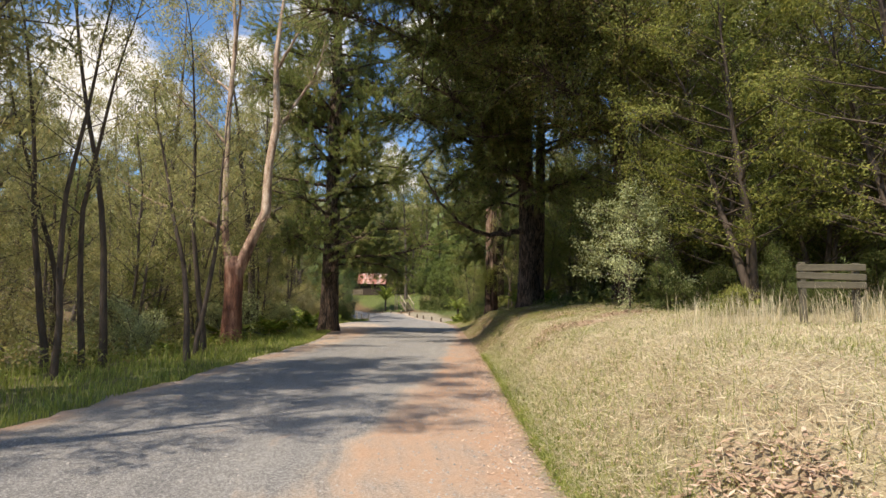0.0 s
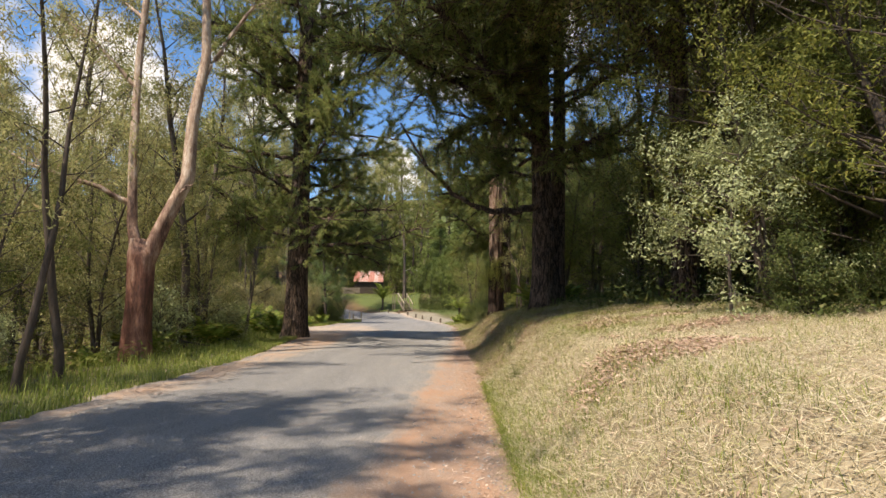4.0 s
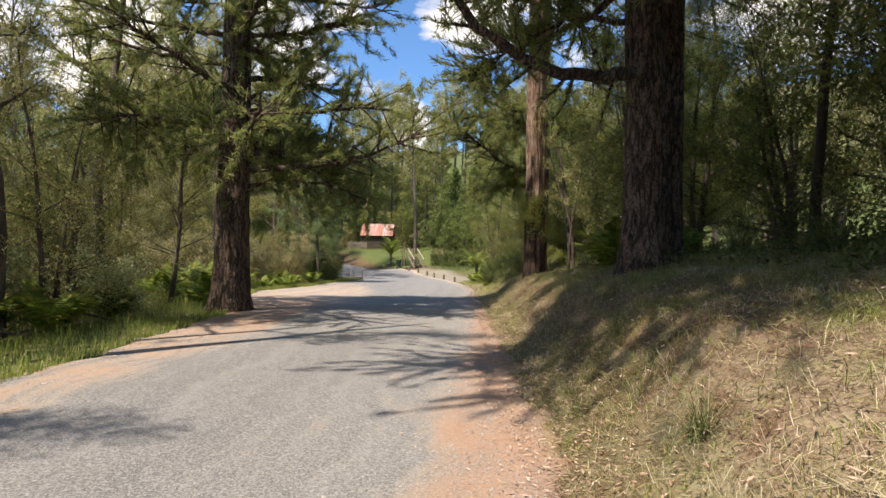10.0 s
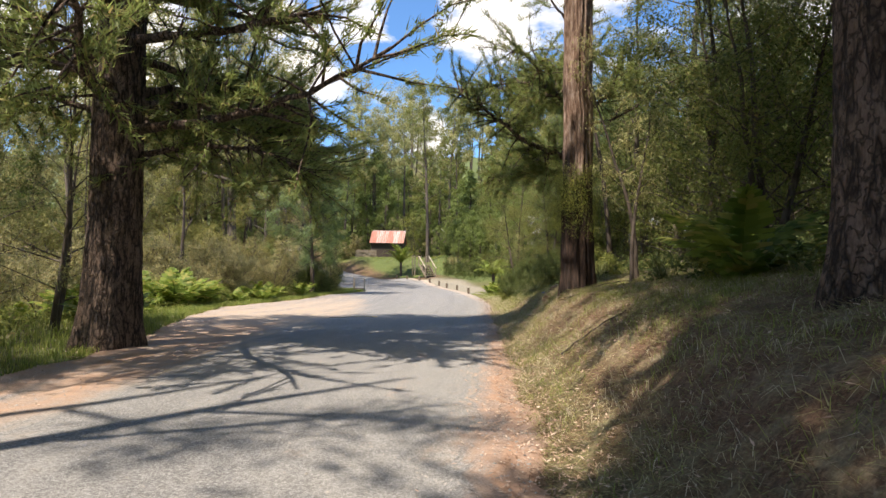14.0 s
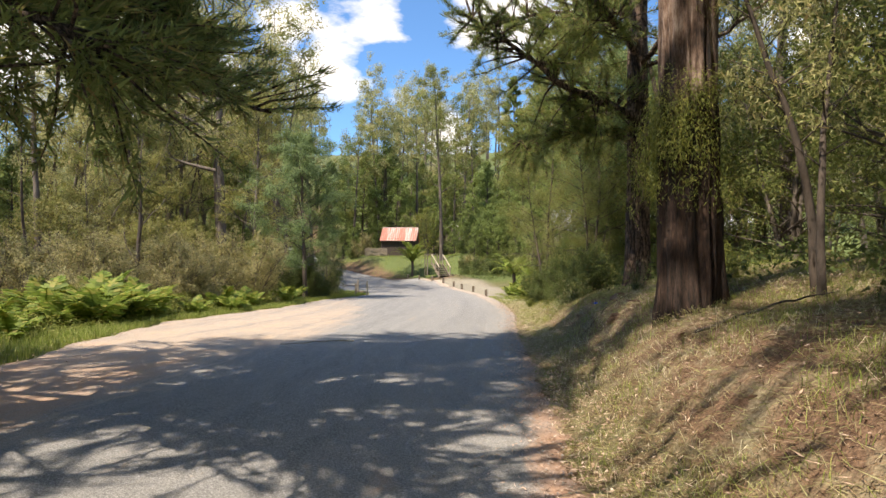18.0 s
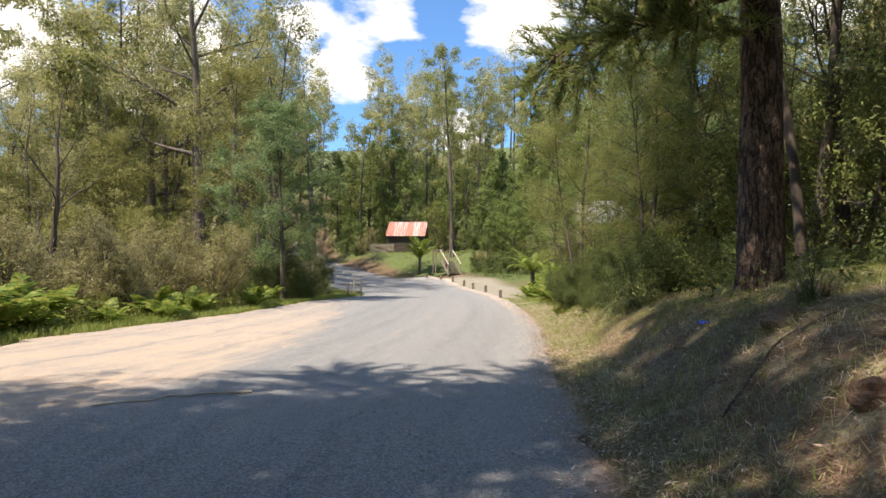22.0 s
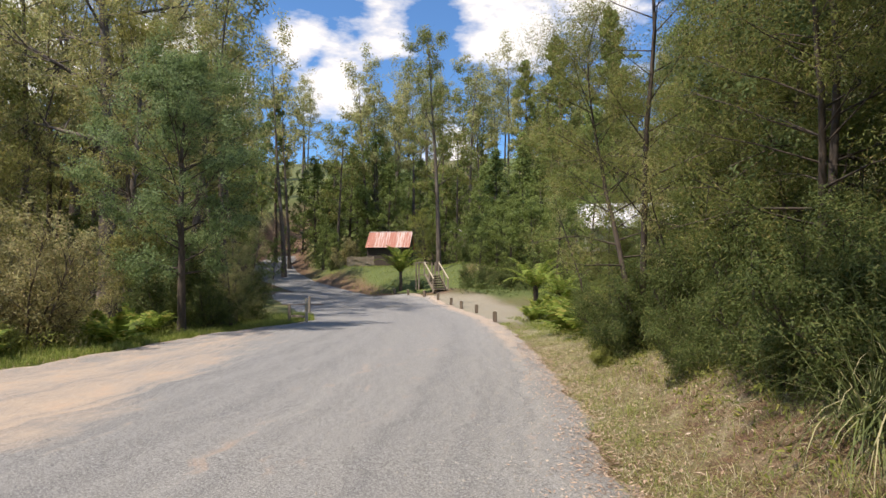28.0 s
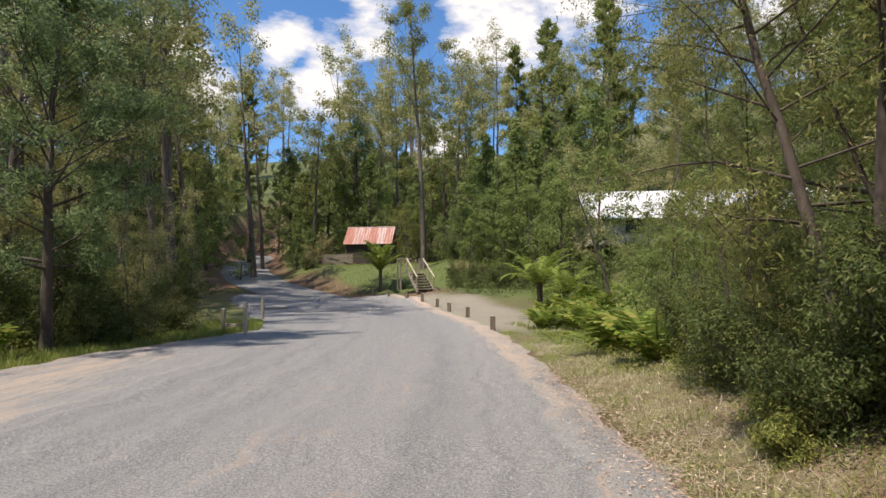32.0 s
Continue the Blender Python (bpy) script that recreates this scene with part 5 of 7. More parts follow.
    # gums beside and behind the first steps of the walk
    for key, x, y, s in [("gum2", -8.5, 4.3, 0.9), ("sap2", -6.9, 9.8, 0.7), ("sap0", -7.3, 11.2, 0.8), ("gum0", -6.9, 3.2, 0.9), ("gum0", -7.6, 7.8, 1.0), ("gum2", -8.4, 9.4, 1.0), ("gum0", -7.4, 6.0, 0.95), ("gum0", -7.4, 5.4, 0.95), ("gum0", -7.0, 7.6, 0.9), ("gum0", -10.8, 2.2, 1.0), ("gum2", -9.4, -3.0, 1.0), ("gum0", -12.6, 6.0, 1.0), ("gum2", -13.0, 9.8, 1.0), ("gum1", -14.0, 1.0, 1.0), ("gum0", -8.6, -7.0, 1.0), ("gum1", 9.0, -4.0, 1.0), ("gum0", 14.0, 0.0, 1.0), ("gum2", -12.0, 12.2, 0.95)]:
        P(key, x, y, s)
    # tall trees either side of the far road
    for x, y, s in [(-24, 100, 1.1), (-29, 95, 1.2), (-34, 101, 1.3), (-27, 88, 1.1), (-32, 87, 1.25), (-38, 92, 1.35), (-44, 99, 1.4), (-25, 80, 1.05), (-30, 78, 1.2), (-37, 82, 1.3), (-45, 86, 1.4), (-20.5, 108, 1.0), (-17.5, 113, 1.05), (-41, 108, 1.35), (-50, 95, 1.4), (-24, 74, 1.0), (-20.4, 79, 1.15), (-23, 86, 1.2), (-18.2, 75, 0.95), (-28, 70, 1.1), (-33, 72, 1.2)]:
        P(rng.choice(["far0", "far1", "far2"]), x, y, s)
    for x, y, s in [(-24, 97, 0.5), (-27, 92, 0.6), (-26, 84, 0.7), (-22.5, 78, 0.7), (-30, 99, 0.7), (-20, 73.5, 0.6), (-33, 92, 0.8), (-28, 74, 0.8), (-34, 105, 0.8)]:
        P("wattlef", x, y, s)
    # leafy growth filling the inner side of the first bend
    for key, x, y, s in [("thick2", -9.6, 17.2, 0.9), ("thick0", -11.6, 13.6, 1.0), ("thick0", -14.6, 18.4, 1.0), ("thick2", -9.2, 21.0, 0.95), ("thick2", -16.8, 21.8, 1.1), ("thick2", -12.6, 25.4, 1.1), ("thick0", -17.6, 17.0, 1.2), ("thick2", -10.2, 8.8, 0.9), ("olive", -8.4, 22.0, 0.8), ("olive", -9.4, 24.6, 1.0), ("olive", -8.0, 27.0, 0.8), ("olive", -10.4, 18.0, 1.0), ("olive", -8.6, 16.0, 0.7)]:
        P(key, x, y, s)
    for key, x, y, s in [("dark", 2.0, 48.5, 0.7), ("dark", 2.6, 47.8, 0.8), ("dark", 2.3, 50.3, 0.7), ("dark", 3.1, 47.2, 0.9), ("fine", 2.1, 49.6, 0.35), ("green", 1.75, 48.3, 0.4), ("dark", 2.6, 51.2, 0.7), ("dark", 2.6, 42.8, 0.7), ("dark", 2.4, 43.7, 0.6), ("dark", 2.9, 44.4, 0.8), ("dark", 2.2, 45.4, 0.45), ("dark", 2.7, 46.3, 0.7)]:
        P(key, x, y, s)
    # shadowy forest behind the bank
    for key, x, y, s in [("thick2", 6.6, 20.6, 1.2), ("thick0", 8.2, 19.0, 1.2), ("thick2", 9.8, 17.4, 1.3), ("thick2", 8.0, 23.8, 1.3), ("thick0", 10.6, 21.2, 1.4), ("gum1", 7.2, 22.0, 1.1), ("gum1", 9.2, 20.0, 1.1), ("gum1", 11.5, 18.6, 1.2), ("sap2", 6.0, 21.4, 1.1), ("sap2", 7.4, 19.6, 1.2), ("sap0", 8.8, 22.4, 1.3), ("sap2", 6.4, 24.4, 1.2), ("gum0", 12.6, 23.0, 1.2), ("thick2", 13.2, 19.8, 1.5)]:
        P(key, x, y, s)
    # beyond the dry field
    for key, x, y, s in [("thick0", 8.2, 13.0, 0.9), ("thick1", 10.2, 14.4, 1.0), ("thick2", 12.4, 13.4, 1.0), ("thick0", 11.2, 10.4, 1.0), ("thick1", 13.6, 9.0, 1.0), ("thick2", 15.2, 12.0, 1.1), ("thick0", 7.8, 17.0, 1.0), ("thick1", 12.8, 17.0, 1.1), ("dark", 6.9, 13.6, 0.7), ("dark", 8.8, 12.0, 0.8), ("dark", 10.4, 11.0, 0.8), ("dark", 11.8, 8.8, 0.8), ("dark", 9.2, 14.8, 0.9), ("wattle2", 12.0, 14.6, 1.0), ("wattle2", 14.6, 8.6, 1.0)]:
        P(key, x, y, s)
    # a young tree with silvery leaves held over the field's edge
    w, e, _ = grow(320, 2.8, 0.03, 0.25, 24, 1.4, (-0.1, 0.7), 0.1, "even", 7, 7, 0.04, lean=(-0.10, -0.05))
    tree("silver_tree", SILVER[0], SILVER[1], "young tree with silvery leaves held over the field", "tree", w.mesh("trunk", BARK_GREY), leaf_mesh("crown", e, 24, 0.13, 0.07, 0.023, 0.15, LEAF_OLIVE, 321, 0.8, True))
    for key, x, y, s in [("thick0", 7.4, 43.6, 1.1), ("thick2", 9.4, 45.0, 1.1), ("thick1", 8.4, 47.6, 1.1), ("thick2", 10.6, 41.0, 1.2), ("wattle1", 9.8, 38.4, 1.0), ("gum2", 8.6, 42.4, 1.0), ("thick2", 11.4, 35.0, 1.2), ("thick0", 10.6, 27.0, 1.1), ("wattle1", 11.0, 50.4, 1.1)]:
        P(key, x, y, s)
    # on the slope below the long house
    for x, y, s in [(6.5, 60.0, 0.6), (8.6, 64.0, 0.75), (5.6, 66.5, 0.5), (7.4, 69.5, 0.6), (10.4, 61.0, 0.8), (9.6, 71.0, 0.6), (12.0, 68.0, 0.75), (6.8, 75.0, 0.5), (12.6, 75.5, 0.6), (4.9, 71.6, 0.42), (14.5, 64.0, 0.9), (16.0, 72.0, 0.8), (4.4, 62.0, 0.45), (5.2, 77.5, 0.5), (9.0, 79.0, 0.55), (15.5, 79.5, 0.6), (19.0, 76.0, 0.75)]:
        P("wattlef", x, y, 0.62 * s)
    for key, x, y, s in [("sap1", 3.3, 62.0, 0.7), ("fine", 4.8, 57.0, 0.9), ("wattle1", 7.6, 58.4, 1.0), ("gum2", 9.0, 57.0, 1.1), ("gum0", 12.0, 60.5, 1.1), ("gum2", 6.3, 43.0, 0.95), ("wattle1", 8.0, 49.0, 1.0), ("thick0", 6.6, 45.6, 1.0), ("thick0", 7.6, 40.0, 1.0), ("thick2", 8.4, 36.0, 1.0), ("thick1", 7.0, 33.0, 1.0), ("thick0", 9.2, 30.2, 1.1), ("thick1", 7.2, 26.4, 1.0), ("thick2", 9.0, 22.6, 1.0), ("thick1", 6.4, 21.2, 0.8)]:
        P(key, x, y, s)
    # wooded slope rising beyond the pull-out
    n = 0
    while n < 62:
        x, y = rng.uniform(-85, -25), rng.uniform(48, 112)
        if side_distance(np.array(x), np.array(y))[0] < 5:
            continue
        P(["far0", "far1", "far2", "far3", "cone", "far2"][n % 6], x, y, rng.uniform(0.7, 1.05))
        n += 1
    for key, x, y, s in [("cone", -22.5, 112, 0.7), ("cone", -27, 108, 0.7), ("cone", -33, 112, 0.8), ("wattlef", -24, 106, 0.8), ("wattlef", -29, 110, 0.9), ("cone", -18, 118, 0.8), ("cone", -12, 121, 0.8), ("far3", -38, 116, 0.7), ("cone", -6, 118, 0.8), ("far3", -22, 124, 0.8), ("wattlef", -21, 104, 0.5), ("cone", -26, 118, 0.8)]:
        if side_distance(np.array(x), np.array(y))[0] > 4.5:
            P(key, x, y, s)
    for x, y, s in [(7.6, 67.0, 0.6), (10.0, 73.0, 0.62), (5.6, 64.0, 0.5)]:
        P("wattlef", x, y, s)
    # low cover over the hillside
    n = 0
    while n < 46:
        x, y = rng.uniform(-70, 40), rng.uniform(106, 150)
        if side_distance(np.array(x), np.array(y))[0] < 5 or (-16 < x < -2 and y < 109):
            continue
        P(rng.choice(["cone", "far3", "cone"]), x, y, rng.uniform(0.45, 0.9))
        n += 1
    # the tall gum above the steps
    w, e, _ = grow(300, 22.5, 0.24, 0.32, 24, 4.4, (0.5, 1.1), 0.35, "round", 7, 9, 0.015, full=0.62)
    ob = tree("gum_tree", -5.9, 91.5, "tall upright gum with loose grey-green crown above the steps", "gum tree", w.mesh("trunk", BARK_GREY), leaf_mesh("crown", e, 34, 0.34, 0.26, 0.085, 0.5, LEAF_GUM, 301))


make_stock()
build_roadside_giants()
plant_forest()


# ---- undergrowth ----
def blades(name, x, y, height, width, lean, mat, seed, label, category):
    """A sward of bent blades, one mesh of kind stuff."""
    rng = np.random.default_rng(seed)
    n = len(x)
    p = np.stack([x, y, ground_z(x, y) - 0.01], 1)
    az = rng.uniform(0, 2 * np.pi, n)
    to = np.stack([np.cos(az), np.sin(az), 0 * az], 1)
    s = np.stack([-np.sin(az), np.cos(az), 0 * az], 1) * (0.5 * width * rng.uniform(0.6, 1.4, n))[:, None]
    h = (height * rng.uniform(0.45, 1.25, n))[:, None]
    b = (lean * rng.uniform(0.2, 1.3, n))[:, None]
    mid = p + UP * h * 0.6 + to * h * b * 0.35
    tip = p + UP * h * np.clip(1.0 - 0.45 * b, 0.08, 1) + to * h * b
    v = np.stack([p - s, p + s, mid + 0.8 * s, mid - 0.8 * s, tip], 1).reshape(-1, 3)
    i = 5 * np.arange(n)
    faces = np.stack([i, i + 1, i + 2, i + 3], 1).tolist() + np.stack([i + 3, i + 2, i + 4], 1).tolist()
    return tagged(new(name, mesh_np(name, v, faces, mat)), label, category, kind="stuff")


def thatch(name, x, y, length, width, mat, seed, label):
    """Short stalks lying on the ground in a dense mat, one mesh of kind stuff."""
    rng = np.random.default_rng(seed)
    n = len(x)
    p = np.stack([x, y, ground_z(x, y) + rng.uniform(0.005, 0.05, n)], 1)
    az = rng.uniform(0, 2 * np.pi, n)
    d = unit(np.stack([np.cos(az), np.sin(az), rng.normal(0.1, 0.3, n)], 1))
    s = unit(np.cross(d, UP + rng.normal(0, 0.5, (n, 3)))) * (0.5 * width * rng.uniform(0.6, 1.4, (n, 1)))
    L = length * rng.uniform(0.4, 1.3, (n, 1))
    v = np.stack([p - s, p + s, p + L * d], 1).reshape(-1, 3)
    return tagged(new(name, mesh_np(name, v, np.arange(3 * n).reshape(-1, 3), mat)), label, "grass", kind="stuff")


def clumped(rng, n, x0, x1, y0, y1, clumps, size):
    """Positions gathered into tufts."""
    cx, cy = rng.uniform(x0, x1, clumps), rng.uniform(y0, y1, clumps)
    k = rng.integers(0, clumps, n)
    return cx[k] + rng.normal(0, size, n), cy[k] + rng.normal(0, size, n)


def litter_patch(x, y):
    """How far a spot lies inside one of the leaf drifts on the field."""
    best = np.zeros(np.shape(x))
    for cx, cy, rx, ry in [(1.9, 10.9, 1.0, 0.9), (0.95, 2.6, 0.5, 0.9), (3.2, 12.6, 1.3, 0.5), (2.9, 14.6, 1.2, 0.9)]:
        best = np.maximum(best, 1.25 - np.hypot((x - cx) / rx, (y - cy) / ry) + 0.35 * lumps(2.5 * x, 2.5 * y))
    return best


def undergrowth(name, seed, n, x0, x1, y0, y1, high, per, spread, leaf, mat, where, label):
    """Leafy cover on the forest floor, gathered in uneven drifts."""
    rng = np.random.default_rng(seed)
    x, y = rng.uniform(x0, x1, n), rng.uniform(y0, y1, n)
    keep = where(x, y) & (side_distance(x, y)[0] > 4.2)
    x, y = x[keep], y[keep]
    tall = np.clip(0.55 + 0.6 * lumps(0.8 * x, 0.8 * y) + rng.normal(0, 0.15, len(x)), 0.05, 1.3)
    pts = np.stack([x, y, ground_z(x, y) + high * tall * rng.random(len(x)) ** 0.7], 1)
    tagged(new(name, leaf_mesh(name, pts, per, spread, leaf, leaf * 0.4, 0.05, mat, seed + 1, tight=1.0, crown=0.0)), label, "undergrowth", kind="stuff")


def grow_cover():
    right = lambda x, y: (x > right_edge(y) + lerp(y, [0, 14, 20, 50, 60, 66], [6, 3.6, 2.6, 2.0, 2.6, 6.0]))
    undergrowth("undergrowth", 700, 7000, 2, 22, 9, 60, 0.55, 10, 0.16, 0.11, LEAF_DARK, right, "low dark undergrowth beneath the trees")
    undergrowth("undergrowth", 712, 2600, 5.5, 22, 9, 26, 1.5, 12, 0.2, 0.12, LEAF_DARK, lambda x, y: x > 11.5 - 0.42 * (y - 4), "shadowy scrub behind the dry field")
    undergrowth("undergrowth", 702, 3600, 2.2, 24, 56, 84, 1.5, 16, 0.28, 0.17, LEAF_WATTLE, right, "dense green scrub on the slope below the house")
    undergrowth("undergrowth", 714, 2000, 2.0, 8, 40, 57, 1.2, 26, 0.16, 0.055, LEAF_DEEP, lambda x, y: x > right_edge(y) + 1.5, "dark tangled scrub beside the road")
    undergrowth("undergrowth", 716, 700, -3.4, 9, 79, 90, 1.3, 16, 0.26, 0.17, LEAF_DARK, lambda x, y: y > 80.5 + 0.2 * np.abs(x), "dark scrub behind the clearing")
    undergrowth("undergrowth", 704, 7000, -70, 45, 99, 170, 1.7, 12, 0.5, 0.42, LEAF_DARK, lambda x, y: (y > 108) | (x < -21) | (x > -1), "scrub covering the forest hillside")
    undergrowth("undergrowth", 706, 7500, -28, -6, 1, 70, 0.75, 10, 0.2, 0.13, LEAF_GUM, lambda x, y: x < left_edge(y) - 2.2, "green and brown scrub under the roadside trees")
    undergrowth("undergrowth", 708, 3200, -17, -9.5, 33, 62, 0.6, 16, 0.14, 0.09, LEAF_BRIGHT, lambda x, y: x < left_edge(y) - 1.0, "bright green low growth behind the verge")
    undergrowth("undergrowth", 710, 900, 0.8, 3.2, 42, 60, 0.28, 14, 0.10, 0.06, LEAF_BRIGHT, lambda x, y: x > right_edge(y) + 0.9, "light green low growth at the road edge")


def sow_grass():
    rng = np.random.default_rng(500)
    # thatch over the field and the bank
    n = 170000
    y, u = -1.5 + 17.5 * rng.random(n), 0.1 + 7.0 * rng.random(n) ** 1.4
    keep = litter_patch(right_edge(y) + u, y) < 0.3 + 0.3 * rng.random(n)
    y, u = y[keep], u[keep]
    thatch("thatch", right_edge(y) + u, y, 0.13, 0.0055, GRASS_DRY, 530, "dense mat of pale dead grass over the field")
    n = 150000
    y, u = rng.uniform(14, 56, n), 0.02 + 4.2 * rng.random(n) ** 1.3
    thatch("thatch", right_edge(y) + u, y, 0.12, 0.0055, THATCH, 531, "brown and olive matted grass on the road bank")
    # the dry field where the walk begins: u runs away from the road edge
    n = 60000
    y = -1.5 + 15.0 * rng.random(n) ** 1.1
    u = 0.12 + 7.5 * rng.random(n) ** 1.6
    tuft = np.floor(u * 4) + np.floor(y * 4) * 57
    y, u = y + 0.12 * np.sin(tuft * 12.9), u + 0.12 * np.sin(tuft * 78.2)
    keep = litter_patch(right_edge(y) + u, y) < 0.5 + 0.4 * rng.random(n)
    y, u = y[keep], u[keep]
    blades("dry_grass", right_edge(y) + u, y, 0.08, 0.003, 2.4, GRASS_DRY, 501, "long dry straw-coloured grass lying on the field", "grass")
    n = 80000
    y, u = rng.uniform(-1, 15.5, n), 0.02 + 7 * rng.random(n) ** 2.2
    keep = (lumps(1.3 * u + 4, 0.8 * y) + rng.normal(0, 0.4, n) > 0.0) | (u < 0.25 + 0.35 * rng.random(n))
    y, u = y[keep], u[keep]
    blades("green_grass", right_edge(y) + u, y, 0.14, 0.004, 1.3, GRASS_GREEN, 502, "green grass growing through the dry field", "grass")
    # long stalks lying in mats, and standing before the boards
    n = 9000
    x, y = clumped(rng, n, 0.8, 7.0, -0.5, 13, 420, 0.16)
    blades("dry_grass", right_edge(y) + np.abs(x), y, 0.2, 0.0032, 2.3, GRASS_DRY, 510, "long pale stalks flattened in mats", "grass")
    n = 2600
    x, y = clumped(rng, n, 2.9, 8.2, 6.2, 8.6, 60, 0.13)
    blades("dry_grass", x, y, 0.55, 0.005, 0.55, GRASS_DRY, 511, "tall dry stalks standing before the boards", "grass")
    # the road bank
    n = 40000
    x, y = clumped(rng, n, 0.1, 3.8, 13.0, 58, 1100, 0.17)
    keep = (x > 0.05) & ((rng.random(n) < 0.45) | (y > 42) | (x < 0.9))
    blades("dry_grass", right_edge(y[keep]) + x[keep], y[keep], 0.13, 0.0034, 2.2, GRASS_DRY, 503, "matted dry grass hanging on the road bank", "grass")
    n = 100000
    x, y = clumped(rng, n, 0.05, 5.5, 13.5, 62, 1300, 0.16)
    keep = x > 0.02
    blades("green_grass", right_edge(y[keep]) + x[keep], y[keep], 0.14, 0.0036, 1.6, GRASS_GREEN, 504, "green grass tufts on the road bank", "grass")
    # the inner verge
    n = 40000
    y = rng.uniform(2, 68, n)
    u = 0.02 + 2.4 * rng.random(n) ** 1.6
    blades("green_grass", left_edge(y) - u, y, 0.17, 0.010, 0.6, GRASS_GREEN, 505, "fresh green grass along the road verge", "grass")
    n = 16000
    y, u = rng.uniform(33, 66, n), 0.05 + 2.0 * rng.random(n) ** 1.4
    blades("green_grass", left_edge(y) - u, y, 0.26, 0.010, 0.7, GRASS_GREEN, 512, "bright long grass edging the pull-out", "grass")
    n = 14000
    y, u = rng.uniform(2, 66, n), 1.0 + 6.0 * rng.random(n)
    blades("green_grass", left_edge(y) - u, y, 0.34, 0.014, 0.6, GRASS_GREEN, 506, "long green grass under the roadside trees", "grass")
    n = 9000
    y, u = rng.uniform(55, 80, n), 0.5 + 4 * rng.random(n)
    blades("green_grass", np.where(y < 66, right_edge(y) + 0.5 + u, right_edge(y) + 5.6 + u), y, 0.16, 0.016, 0.6, GRASS_GREEN, 507, "short green grass round the clearing", "grass")
    n = 12000
    x, y = rng.uniform(-22, 2, n), rng.uniform(86, 101, n)
    keep = side_distance(x, y)[0] > 3.2
    blades("green_grass", x[keep], y[keep], 0.16, 0.03, 0.6, GRASS_GREEN, 508, "mown lawn below the shed", "grass")


def scatter_litter():
    rng = np.random.default_rng(520)
    n = 40000
    y = rng.uniform(2, 54, n)
    u = np.where(rng.random(n) < 0.55, rng.normal(0.05, 0.28, n), rng.uniform(0, 4.5, n))
    x = right_edge(y) + u
    m = 7000
    y2 = rng.uniform(12, 62, m)
    x2 = left_edge(y2) + rng.normal(0.0, 0.5, m)
    k = 120000
    x3, y3 = rng.uniform(0.4, 5, k), rng.uniform(1, 16, k)
    keep = litter_patch(x3, y3) > 0.35 + 0.4 * rng.random(k)
    x, y = np.r_[x, x2, x3[keep]], np.r_[y, y2, y3[keep]]
    n = len(x)
    p = np.stack([x, y, ground_z(x, y) + rng.uniform(0.035, 0.055, n)], 1)
    az = rng.uniform(0, 6.28, n)
    d = unit(np.stack([np.cos(az), np.sin(az), rng.normal(0, 0.25, n)], 1))
    s = unit(np.cross(d, UP + rng.normal(0, 0.3, (n, 3))))
    L, W = rng.uniform(0.025, 0.07, (n, 1)), rng.uniform(0.008, 0.018, (n, 1))
    drift = (litter_patch(x, y) > 0.35)[:, None]
    L, W = np.where(drift, 1.25 * L, L), np.where(drift, 1.5 * W, W)
    v = np.stack([p, p + 0.45 * L * d + W * s * 0.5, p + L * d, p + 0.45 * L * d - W * s * 0.5], 1).reshape(-1, 3)
    tagged(new("leaf_litter", mesh_np("leaf_litter", v, np.arange(4 * n).reshape(-1, 4), LITTER)), "dry fallen gum leaves on the shoulder and bank", "leaf litter", kind="stuff")
    # fallen pine needles under the pines
    n = 42000
    y = rng.uniform(13, 44, n)
    u = np.abs(rng.normal(1.0, 1.1, n))
    x = right_edge(y) + u - 0.25
    p = np.stack([x, y, ground_z(x, y) + rng.uniform(0.012, 0.045, n)], 1)
    az = rng.uniform(0, 6.28, n)
    d = unit(np.stack([np.cos(az), np.sin(az), rng.normal(0, 0.18, n)], 1))
    s = unit(np.cross(d, UP + rng.normal(0, 0.3, (n, 3)))) * 0.0022
    L = rng.uniform(0.08, 0.2, (n, 1))
    v = np.stack([p - s, p + s, p + L * d], 1).reshape(-1, 3)
    tagged(new("pine_litter", mesh_np("pine_litter", v, np.arange(3 * n).reshape(-1, 3), LITTER_RED)), "fallen red-brown pine needles on the bank", "pine litter", kind="stuff")
    # loose stones on the worn road edge
    n = 15000
    y = rng.uniform(3, 60, n)
    x = np.where(rng.random(n) < 0.6, right_edge(y) - np.abs(rng.normal(0, 0.8, n)), rng.uniform(left_edge(y), right_edge(y)))
    p = np.stack([x, y, ground_z(x, y) + 0.036], 1)
    r = rng.uniform(0.004, 0.015, (n, 1, 1)) * rng.uniform(0.6, 1.3, (n, 1, 3))
    octa = np.array([(1, 0, 0), (0, 1, 0), (-1, 0, 0), (0, -1, 0), (0, 0, 0.8), (0, 0, -0.5)])[None] * r
    v = (p[:, None] + octa).reshape(-1, 3)
    f = np.array([(0, 1, 4), (1, 2, 4), (2, 3, 4), (3, 0, 4), (1, 0, 5), (2, 1, 5), (3, 2, 5), (0, 3, 5)])
    f = (6 * np.arange(n)[:, None, None] + f[None]).reshape(-1, 3)
    tagged(new("gravel", mesh_np("gravel", v, f, STONE)), "loose grey road gravel", "gravel", kind="stuff")


